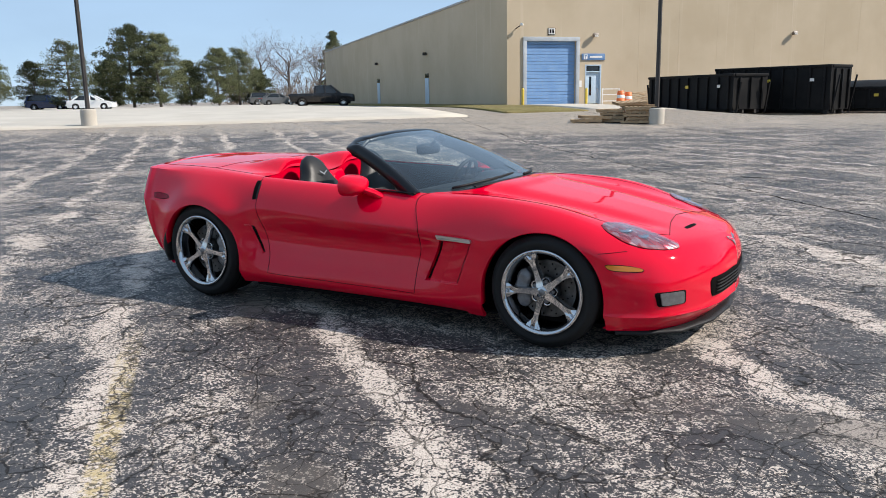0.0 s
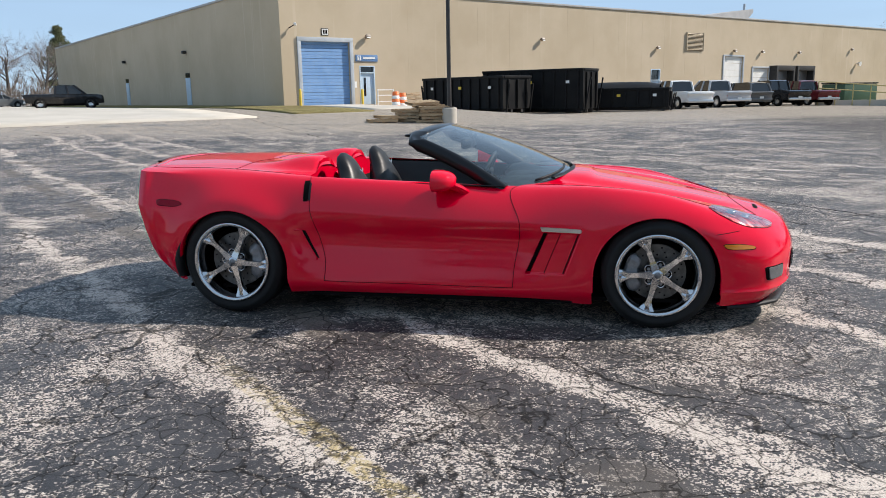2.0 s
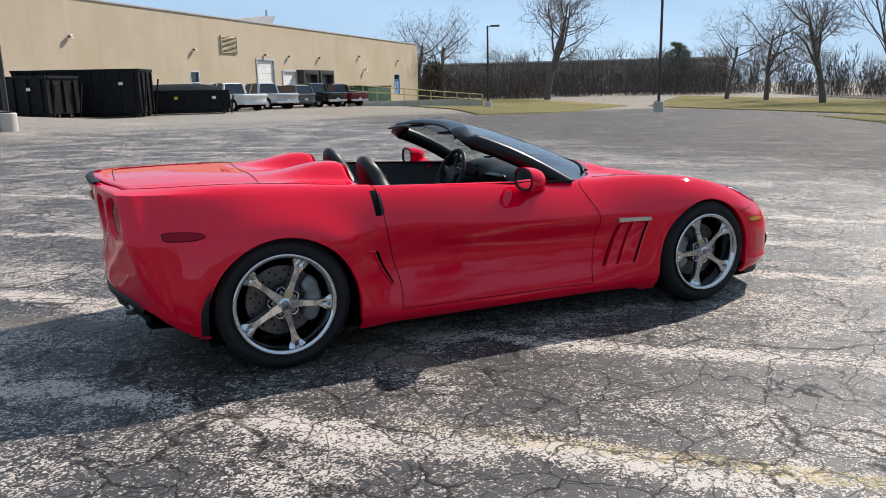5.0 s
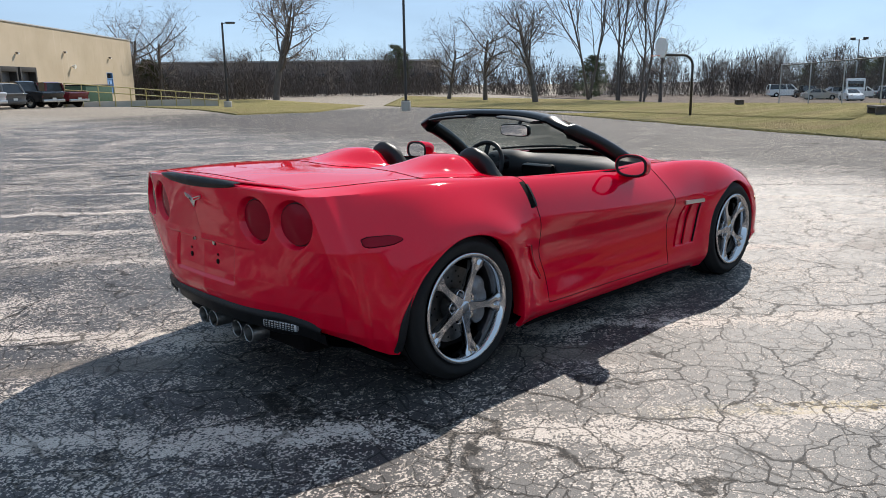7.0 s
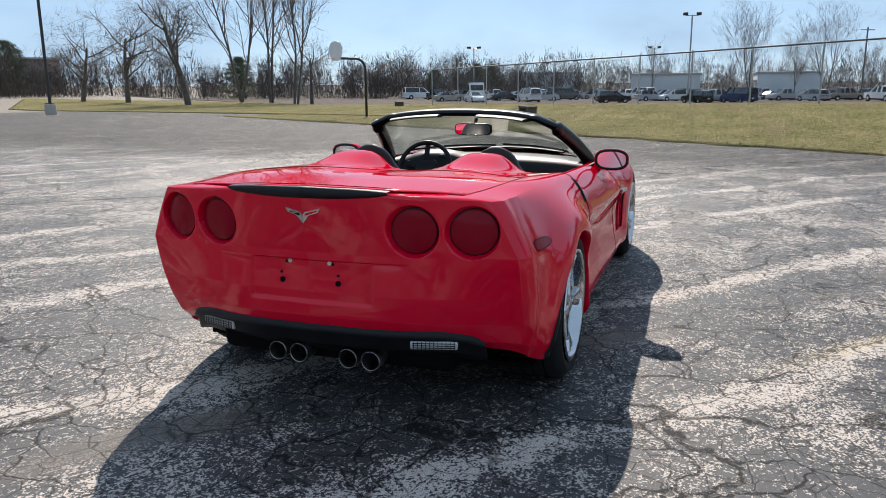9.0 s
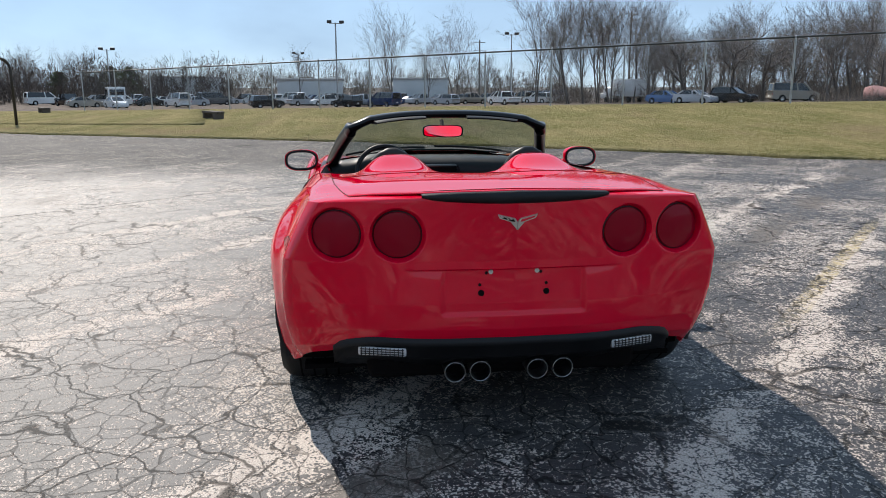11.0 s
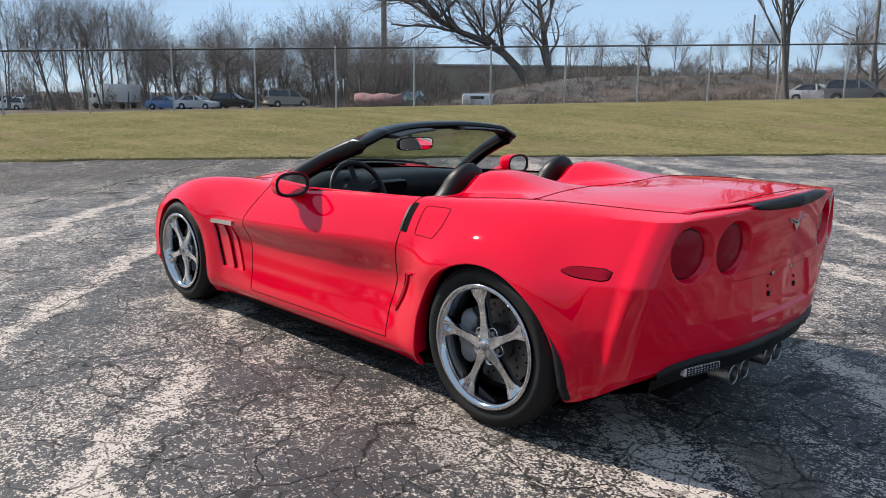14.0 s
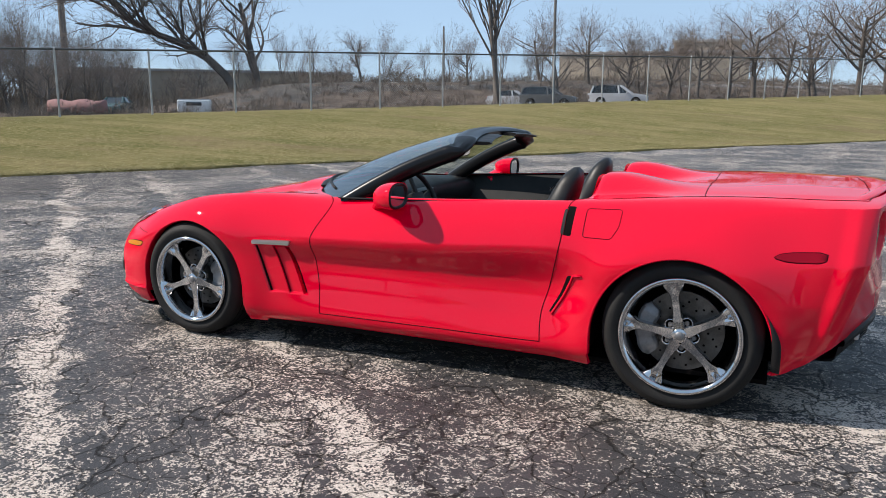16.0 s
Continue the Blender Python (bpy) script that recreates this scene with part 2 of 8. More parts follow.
def asphalt():
    m = Mat("worn_asphalt", rough=0.8)
    v = m.pos()
    turned = m.pos(turn=radians(42.0))  # x runs along the faded stalls' lines, y across them
    sep = m.n.new("ShaderNodeSeparateXYZ")
    m.l.new(turned, sep.inputs[0])
    along, across = sep.outputs[0], sep.outputs[1]
    drift = m.math("MULTIPLY_ADD", m.noise(v, 0.45, 3), 0.8, -0.4)
    wob = m.math("MULTIPLY_ADD", m.noise(v, 2.2, 5, 0.65), 0.7, -0.35)
    w = m.math("ADD", m.math("ADD", across, drift), wob)
    # pale streaks along the stalls, where the sealer is worn through
    saw = m.math("MULTIPLY_ADD", m.math("PINGPONG", m.math("ADD", w, 0.1 + 39.6), 0.66), 1.2, m.step(m.noise(v, 0.12, 3), 0.35, 0.6, 0.16, 0.02))
    saw = m.math("ADD", saw, m.step(m.math("ABSOLUTE", m.math("ADD", across, 0.5)), 4.6, 4.0, 0.0, 1.0))
    for line in (-4.55, -3.3, -2.14, -0.76, 1.14, 2.36, 3.6):
        saw = m.math("MINIMUM", saw, m.math("ABSOLUTE", m.math("SUBTRACT", w, line)))
    stretch = m.noise(m.pos((0.22, 1.3, 1), turn=radians(42.0)), 1.1, 5, 0.6)
    streak = m.math("MULTIPLY", m.step(saw, 0.2, 0.04), m.step(stretch, 0.32, 0.52))
    patch = m.step(m.noise(v, 0.8, 7, 0.72), 0.44, 0.6)
    wear = m.math("MAXIMUM", streak, m.math("MULTIPLY", patch, 0.62))
    plain = m.n.new("ShaderNodeSeparateXYZ")
    m.l.new(v, plain.inputs[0])
    # the far end of the lot was laid in a smoother, greyer course
    course = m.step(m.math("ADD", plain.outputs[0], m.math("MULTIPLY", drift, 5.0)), 5.0, 10.0)
    wear = m.math("MULTIPLY", wear, m.math("SUBTRACT", 1.0, m.math("MULTIPLY", course, 0.7)))
    # flecks: the stones that show through
    fleck = m.noise(m.pos((1, 1.3, 1), turn=0.5), 13, 8, 0.75, 0.4)
    grit = m.cells(v, 115, "F1", "Color")
    split = m.n.new("ShaderNodeSeparateXYZ")
    m.l.new(grit, split.inputs[0])
    grit = split.outputs[0]
    fine = m.noise(v, 150, 3, 0.65)
    level = m.math("SUBTRACT", 0.71, m.math("MULTIPLY", wear, 0.35))
    lit = m.step(m.math("ADD", fleck, m.math("MULTIPLY_ADD", grit, 0.4, -0.2)), level, m.math("ADD", level, 0.022))
    # thin broken threads of stone all over the sealer
    thread = m.math("ABSOLUTE", m.math("SUBTRACT", m.noise(m.pos((1, 1.25, 1), turn=0.3), 11, 5, 0.62, 0.6), 0.5))
    broken = m.math("ADD", m.noise(v, 31, 4, 0.7), m.math("MULTIPLY_ADD", m.noise(v, 1.7, 4, 0.6), 0.55, -0.27))
    thread = m.math("MULTIPLY", m.step(thread, 0.026, 0.012), m.step(m.math("ADD", broken, m.math("MULTIPLY", grit, 0.2)), 0.61, 0.68))
    lit = m.math("MAXIMUM", lit, m.math("MULTIPLY", thread, m.math("SUBTRACT", 1.0, m.math("MULTIPLY", course, 0.6))))
    stone = m.mix(m.step(fine, 0.3, 0.7), (0.31, 0.262, 0.222), (0.68, 0.6, 0.53))
    tar = m.mix(m.step(m.noise(v, 1.3, 5), 0.3, 0.7), (0.016, 0.0155, 0.017), (0.042, 0.04, 0.041))
    tar = m.mix(m.math("MULTIPLY", m.step(fine, 0.4, 0.7), 0.35), tar, (0.1, 0.094, 0.092))
    tar = m.mix(m.math("MULTIPLY", course, 0.8), tar, (0.066, 0.062, 0.06))
    # dirt-brown bands between the stalls
    brown = m.math("ABSOLUTE", m.math("ADD", m.math("ADD", across, m.math("MULTIPLY", wob, 0.5)), 1.27))
    brown = m.math("MULTIPLY", m.step(brown, 0.2, 0.06), m.step(m.noise(v, 0.8, 3), 0.42, 0.55))
    brown2 = m.step(m.noise(m.pos((0.3, 1.0, 1), turn=radians(42.0)), 0.9, 5), 0.58, 0.7)
    brown = m.math("MAXIMUM", brown, m.math("MULTIPLY", brown2, 0.7))
    keep = m.math("SUBTRACT", 1.0, m.math("MULTIPLY", brown, 0.72))
    base = m.mix(m.math("MULTIPLY", lit, keep), m.mix(brown, tar, (0.082, 0.068, 0.056)), stone)
    # towards the hall the sealer is worn down to pale, sandy stone
    pale = m.math("ADD", m.math("MULTIPLY_ADD", plain.outputs[0], 0.51, 46.0), m.math("MULTIPLY", plain.outputs[1], -0.933))
    pale = m.step(m.math("ADD", pale, m.math("MULTIPLY_ADD", m.noise(m.pos((0.25, 1.0, 1), turn=radians(42.0)), 0.35, 6, 0.65), 14.0, -7.0)), 27.0, 19.0)
    base = m.mix(m.math("MULTIPLY", pale, 0.8), base, m.mix(fine, (0.25, 0.21, 0.165), (0.4, 0.345, 0.28)))
    # the yellow line of a stall
    dy = m.math("ABSOLUTE", m.math("ADD", across, m.math("MULTIPLY_ADD", m.noise(v, 1.5, 2), 0.08, 1.96)))
    left = m.math("MULTIPLY", m.step(dy, 0.07, 0.045), m.step(m.noise(v, 22, 5, 0.75), 0.42, 0.56))
    left = m.math("MULTIPLY", left, m.math("MULTIPLY", m.step(along, -0.2, 1.8), m.step(along, 5.0, 4.0)))
    base = m.mix(m.math("MULTIPLY", left, m.step(lit, 0, 1, 0.3, 0.62)), base, (0.42, 0.31, 0.09))
    # alligator cracks and longer ones
    bent = m.n.new("ShaderNodeVectorMath")
    bent.operation = "MULTIPLY_ADD"
    noise_vec = m.n.new("ShaderNodeTexNoise")
    noise_vec.inputs["Scale"].default_value, noise_vec.inputs["Detail"].default_value = 2.2, 6
    m.l.new(v, noise_vec.inputs["Vector"])
    m.l.new(noise_vec.outputs["Color"], bent.inputs[0])
    bent.inputs[1].default_value = (0.6, 0.6, 0.0)
    m.l.new(v, bent.inputs[2])
    eased = m.n.new("ShaderNodeVectorMath")
    eased.operation = "MULTIPLY_ADD"
    m.l.new(noise_vec.outputs["Color"], eased.inputs[0])
    eased.inputs[1].default_value = (0.16, 0.16, 0.0)
    m.l.new(v, eased.inputs[2])
    small = m.cells(eased.outputs[0], 8.0)
    tiny = m.cells(eased.outputs[0], 19.0)
    coarse = m.cells(bent.outputs[0], 2.4)
    large = m.cells(bent.outputs[0], 0.45)
    where = m.step(m.noise(v, 0.3, 4), 0.3, 0.44)
    crack = m.math("MAXIMUM", m.math("MAXIMUM", m.math("MAXIMUM", m.math("MULTIPLY", m.step(small, 0.034, 0.008), m.math("MULTIPLY", where, 0.62)), m.math("MULTIPLY", m.step(tiny, 0.05, 0.012), m.math("MULTIPLY", m.math("MULTIPLY", where, m.step(m.noise(v, 2.6, 3), 0.5, 0.62)), 0.4))), m.math("MULTIPLY", m.step(coarse, 0.02, 0.006), m.math("MULTIPLY", where, 0.8))), m.math("MULTIPLY", m.step(large, 0.0026, 0.0008, 0.0, 0.7), m.step(m.noise(v, 1.1, 3), 0.4, 0.5)))
    # seams between the paver's courses
    over = m.math("ADD", m.math("MULTIPLY", plain.outputs[0], 0.77), m.math("MULTIPLY", plain.outputs[1], 0.63))
    over = m.math("ADD", over, m.math("MULTIPLY_ADD", m.noise(v, 0.9, 6, 0.65), 0.5, -0.25))
    for at in (5.3, 12.1, 19.0, 27.5):
        gap = m.step(m.math("ABSOLUTE", m.math("SUBTRACT", over, at)), 0.024, 0.008)
        crack = m.math("MAXIMUM", crack, m.math("MULTIPLY", gap, m.step(m.noise(v, 0.5, 3), 0.36, 0.46)))
    base = m.mix(m.math("MULTIPLY", crack, 0.92), base, (0.012, 0.011, 0.01))
    m.set("Base Color", base)
    # the sealer still shines against the light; the bare stones do not
    m.set("Roughness", m.math("MULTIPLY_ADD", course, 0.2, m.step(lit, 0, 1, 0.56, 0.8)))
    m.set("Specular IOR Level", m.math("MULTIPLY", m.math("SUBTRACT", 1.0, crack), m.math("MULTIPLY", m.step(lit, 0, 1, 0.44, 0.28), m.math("SUBTRACT", 1.0, m.math("MULTIPLY", course, 0.75)))))
    h = m.math("ADD", m.math("MULTIPLY", lit, 0.35), m.math("MULTIPLY", fine, 0.6))
    h = m.math("SUBTRACT", h, m.math("MULTIPLY", crack, 0.35))
    m.bump(h, 0.005, 0.75)
    return m.m


def grass_ground():
    m = Mat("dormant_grass", rough=1.0, spec=0.03)
    v = m.pos()
    a = m.mix(m.step(m.noise(v, 0.5, 5), 0.35, 0.65), (0.135, 0.122, 0.042), (0.25, 0.2, 0.095))
    a = m.mix(m.step(m.noise(v, 9, 5, 0.7), 0.38, 0.66), a, (0.33, 0.28, 0.14))
    a = m.mix(m.math("MULTIPLY", m.step(m.noise(v, 60, 3), 0.45, 0.7), 0.45), a, (0.07, 0.075, 0.02))
    mown = m.noise(m.pos((0.12, 1.1, 1), turn=radians(-53.2)), 1.0, 5, 0.6)
    a = m.mix(m.step(mown, 0.4, 0.66, 0, 0.4), a, (0.11, 0.115, 0.04))
    patch = m.step(m.noise(m.pos((0.3, 1.0, 1), turn=radians(-53.2)), 0.33, 6, 0.7), 0.5, 0.68)
    a = m.mix(m.math("MULTIPLY", patch, 0.75), a, (0.21, 0.155, 0.09))
    a = m.mix(m.math("MULTIPLY", m.step(m.noise(v, 3.1, 6, 0.75), 0.52, 0.7), 0.45), a, (0.09, 0.095, 0.03))
    leaf = m.step(m.noise(v, 26, 3, 0.6), 0.66, 0.72)
    a = m.mix(m.math("MULTIPLY", leaf, 0.7), a, (0.46, 0.38, 0.25))
    m.set("Base Color", a)
    m.bump(m.noise(v, 45, 4, 0.7), 0.05, 1.0)
    return m.m


ASPHALT, GRASS_SOIL = asphalt(), grass_ground()
CONCRETE = worn("pale_concrete", (0.4, 0.365, 0.31), (0.5, 0.46, 0.4), 0.6, 0.85, grain=30, dist=0.004)
GRAVEL = worn("rail_bank_gravel", (0.055, 0.042, 0.035), (0.17, 0.135, 0.112), 0.9, 0.95, grain=5, dist=0.12, spec=0.1)


def build_ground():
    xs = ys = axis_steps(900)
    X, Y = np.meshgrid(xs, ys, indexing="ij")
    Z = ground_height(X, Y)
    n, k = len(xs), len(ys)
    verts = np.stack([X, Y, Z], -1).reshape(-1, 3)
    i, j = np.meshgrid(np.arange(n - 1), np.arange(k - 1), indexing="ij")
    a = (i * k + j).ravel()
    faces = np.stack([a, a + k, a + k + 1, a + 1], 1)
    me = bpy.data.meshes.new("ground")
    me.from_pydata(verts.tolist(), [], faces.tolist())
    me.shade_smooth()
    me.materials.append(ASPHALT)
    ob = new("ground", me)
    tagged(ob, "cracked dark asphalt car park with worn pale streaks", "ground", kind="structure")
    return ob


ground = build_ground()


def strip(name, label, category, material, place, us, vs, lift=0.03, kind="structure", rough_edge=0.0):
    """A surface that lies on the ground: place turns (u, v) into plan points; its first v edge may be uneven."""
    verts, faces = [], []
    for v in vs:
        for u in us:
            e = rough_edge * (noise.noise((u * 0.7, 3.1, 0)) + 0.6 * noise.noise((u * 3.3, 7.7, 0))) if v == vs[0] else 0
            x, y = place(u, v + e)
            verts.append((x, y, gz(x, y) + lift))
    n = len(us)
    for i in range(len(vs) - 1):
        for j in range(n - 1):
            a = i * n + j
            faces.append((a, a + 1, a + n + 1, a + n))
    bm = bmesh.new()
    bv = [bm.verts.new(p) for p in verts]
    for f in faces:
        bm.faces.new([bv[i] for i in f])
    bm.normal_update()
    if sum(f.normal.z for f in bm.faces) < 0:
        bmesh.ops.reverse_faces(bm, faces=bm.faces[:])
    rim = [e for e in bm.edges if e.is_boundary]
    made = bmesh.ops.extrude_edge_only(bm, edges=rim)
    for g in made["geom"]:
        if isinstance(g, bmesh.types.BMVert):
            g.co.z -= lift + 0.12
    me = bpy.data.meshes.new(name)
    bm.to_mesh(me)
    bm.free()
    me.shade_smooth()
    me.materials.append(material)
    return tagged(new(name, me), label, category, kind=kind)


def by_hall(u, v):
    p = WALL_CORNER + WALL_ALONG * u + WALL_OUT * v
    return p.x, p.y


def by_fence(u, v):
    """u along the fence from its known post, v outwards from the lot's edge."""
    return 15.7 + 0.587 * u - 0.81 * (14.5 - v), -22.4 + 0.81 * u + 0.587 * (14.5 - v)


def fine_steps(a, b, step):
    return list(np.linspace(a, b, max(2, int(round(abs(b - a) / step)) + 1)))


grass_bank = strip("grass_bank", "mown dormant grass bank rising to the fence", "grass", GRASS_SOIL, by_fence, fine_steps(-75, 47, 0.5), [0.0, 0.4, 1, 2, 3.5, 5, 7, 9, 11, 13, 14.5, 16, 17.5], 0.035, rough_edge=0.35)
back_lot = strip("gravel_yard", "bare brown gravel ground behind the fence", "ground", GRAVEL, by_fence, fine_steps(-130, 160, 5), [17.4, 22, 30, 38, 42, 46, 50, 54, 58, 62, 66, 72, 80, 100, 140], 0.03)
strip("concrete_lot", "pale concrete parking lot beside the hall", "pavement", CONCRETE, by_hall, fine_steps(-90, -7, 2.0), fine_steps(12, -75, 1.5), 0.07)
strip("apron", "pale concrete apron before the roll-up door", "pavement", CONCRETE, by_hall, fine_steps(0.8, 8.5, 0.7), fine_steps(9.0, 0.0, 0.7), 0.04)
strip("verge", "patchy grass verge along the hall's side", "grass", GRASS_SOIL, by_hall, fine_steps(-4.5, -0.02, 0.5), fine_steps(10.5, -64, 1.5), 0.06)


def between(left, right):
    """Turns (u, v) into a point that lies at v between two lines in the plan, both run through by u."""
    left, right = np.array(left, float), np.array(right, float)

    def at(line, u):
        k = np.linspace(0, 1, len(line))
        return np.interp(u, k, line[:, 0]), np.interp(u, k, line[:, 1])

    def place(u, v):
        (x0, y0), (x1, y1) = at(left, u), at(right, u)
        return x0 + (x1 - x0) * v, y0 + (y1 - y0) * v

    return place


hall_lawn = between([(14.6, 29.4), (19, 42), (27, 86), (45, 122)], [(16.2, 29.8), (21, 32), (46, 59), (64, 112)])
strip("far_lawn", "dormant lawn between the hall and the drive", "grass", GRASS_SOIL, hall_lawn, fine_steps(0, 1, 0.02), fine_steps(0, 1, 0.1), 0.05)
tree_lawn = between([(46, 56), (42.5, 47.5), (39.5, 34), (37, 26.5), (32, 17), (25, 6)], [(88, 100), (82, 84), (74, 60), (70, 44), (62, 26), (50, 10)])
strip("far_lawn", "dormant brown lawn under the row of trees", "grass", GRASS_SOIL, tree_lawn, fine_steps(0, 1, 0.02), fine_steps(0, 1, 0.06), 0.05, rough_edge=0.006)


# ---- the red convertible ----
WHEEL_X, FRONT_R, REAR_R = 1.338, 0.327, 0.342
ROWS = 9
STATIONS = []


def station(top, *low):
    """One lengthwise station of half the body: six side points (x, y, z) from sill to shoulder, then three to the middle."""
    STATIONS.append([*low, *top])


station([(2.135, 0, 0.592), (2.12, 0, 0.6), (2.105, 0, 0.606)], (2.13, 0, 0.145), (2.2, 0, 0.22), (2.215, 0, 0.36), (2.215, 0, 0.46), (2.185, 0, 0.55), (2.15, 0, 0.585))
station([(2.06, 0.22, 0.618), (2.03, 0.12, 0.63), (2.01, 0, 0.638)], (2.1, 0.34, 0.145), (2.16, 0.36, 0.22), (2.175, 0.37, 0.36), (2.172, 0.37, 0.46), (2.13, 0.36, 0.55), (2.09, 0.34, 0.595))
station([(1.85, 0.42, 0.655), (1.81, 0.22, 0.672), (1.79, 0, 0.685)], (1.99, 0.64, 0.145), (2.035, 0.668, 0.22), (2.05, 0.68, 0.36), (2.035, 0.68, 0.46), (1.98, 0.665, 0.555), (1.91, 0.62, 0.618))
station([(1.63, 0.54, 0.708), (1.59, 0.28, 0.722), (1.56, 0, 0.735)], (1.805, 0.8, 0.145), (1.84, 0.828, 0.21), (1.847, 0.84, 0.36), (1.82, 0.84, 0.47), (1.76, 0.825, 0.58), (1.69, 0.745, 0.682))
station([(1.33, 0.58, 0.768), (1.31, 0.3, 0.778), (1.3, 0, 0.785)], (1.338, 0.84, 0.13), (1.338, 0.885, 0.22), (1.338, 0.91, 0.36), (1.338, 0.915, 0.5), (1.338, 0.905, 0.65), (1.338, 0.77, 0.782))
station([(0.98, 0.58, 0.812), (1.0, 0.3, 0.832), (1.01, 0, 0.836)], (0.92, 0.845, 0.13), (0.92, 0.895, 0.21), (0.92, 0.9, 0.36), (0.92, 0.893, 0.5), (0.92, 0.885, 0.65), (0.92, 0.765, 0.815))
station([(0.67, 0.56, 0.835), (0.77, 0.3, 0.868), (0.8, 0, 0.875)], (0.5, 0.845, 0.14), (0.49, 0.892, 0.21), (0.5, 0.87, 0.36), (0.525, 0.86, 0.5), (0.53, 0.892, 0.632), (0.47, 0.762, 0.808))
station([(-0.1, 0.6, 0.84), (-0.1, 0.3, 0.85), (-0.1, 0, 0.85)], (-0.15, 0.85, 0.145), (-0.15, 0.892, 0.215), (-0.15, 0.868, 0.36), (-0.15, 0.857, 0.5), (-0.15, 0.896, 0.655), (-0.15, 0.785, 0.842))
station([(-0.86, 0.62, 0.885), (-0.86, 0.32, 0.895), (-0.86, 0, 0.88)], (-0.72, 0.855, 0.15), (-0.715, 0.897, 0.22), (-0.71, 0.868, 0.36), (-0.745, 0.854, 0.5), (-0.79, 0.888, 0.685), (-0.81, 0.79, 0.868))
station([(-1.33, 0.6, 0.925), (-1.33, 0.32, 0.938), (-1.33, 0, 0.935)], (-1.338, 0.86, 0.16), (-1.338, 0.9, 0.25), (-1.338, 0.94, 0.38), (-1.338, 0.95, 0.5), (-1.338, 0.93, 0.66), (-1.338, 0.785, 0.888))
station([(-1.7, 0.58, 0.94), (-1.7, 0.3, 0.955), (-1.7, 0, 0.958)], (-1.69, 0.83, 0.2), (-1.71, 0.865, 0.28), (-1.72, 0.885, 0.39), (-1.72, 0.89, 0.52), (-1.71, 0.876, 0.68), (-1.7, 0.765, 0.903))
station([(-1.985, 0.53, 0.94), (-1.99, 0.28, 0.952), (-1.995, 0, 0.957)], (-1.8, 0.8, 0.235), (-1.825, 0.832, 0.3), (-1.85, 0.858, 0.4), (-1.87, 0.867, 0.52), (-1.9, 0.855, 0.69), (-1.925, 0.752, 0.912))
station([(-2.085, 0.47, 0.938), (-2.09, 0.24, 0.951), (-2.095, 0, 0.956)], (-1.905, 0.757, 0.295), (-1.935, 0.79, 0.335), (-1.962, 0.816, 0.42), (-1.992, 0.828, 0.53), (-2.037, 0.818, 0.7), (-2.06, 0.713, 0.918))
station([(-2.15, 0.25, 0.944), (-2.155, 0.13, 0.951), (-2.16, 0, 0.955)], (-2.07, 0.38, 0.36), (-2.105, 0.38, 0.385), (-2.125, 0.39, 0.44), (-2.135, 0.39, 0.54), (-2.125, 0.39, 0.7), (-2.145, 0.37, 0.932))
station([(-2.185, 0, 0.953), (-2.18, 0, 0.954), (-2.175, 0, 0.955)], (-2.1, 0, 0.37), (-2.135, 0, 0.39), (-2.155, 0, 0.44), (-2.16, 0, 0.54), (-2.15, 0, 0.7), (-2.19, 0, 0.951))

COLS_EACH, ROWS_EACH = 32, 16


def body_grid():
    """The half body as a smooth grid, columns from nose to tail and rows from sill to middle."""
    control = np.array(STATIONS)
    cols = (len(STATIONS) - 1) * COLS_EACH + 1
    rows = (ROWS - 1) * ROWS_EACH + 1
    by_col = np.stack([spline(control[:, r], cols) for r in range(ROWS)], 1)
    # the edge between the flanks and the tail is folded, not round
    at = np.linspace(0, len(STATIONS) - 1, cols)
    folded = np.stack([np.stack([np.interp(at, np.arange(len(STATIONS)), control[:, r, k]) for k in range(3)], -1) for r in range(ROWS)], 1)
    fold = (0.42 * np.exp(-((at - 12) / 0.5) ** 4))[:, None, None] * (np.arange(ROWS) < 7)[None, :, None]
    by_col = by_col * (1 - fold) + folded * fold
    grid = np.stack([spline(by_col[c], rows) for c in range(cols)], 0)
    # the tail's edges are crisper than the rest
    u = np.linspace(0, ROWS - 1, rows)
    straight = np.stack([np.stack([np.interp(u, np.arange(ROWS), by_col[c][:, k]) for k in range(3)], -1) for c in range(cols)], 0)
    w = 0.75 * ease((np.arange(cols) / COLS_EACH - 9.4) / 1.2)[:, None, None]
    grid = grid * (1 - w) + straight * w
    grid[:, :, 1] = np.maximum(grid[:, :, 1], 0)
    grid[[0, -1], :, 1] = 0
    grid[:, -1, 1] = 0
    return grid


GRID = body_grid()
C, R = GRID.shape[:2]


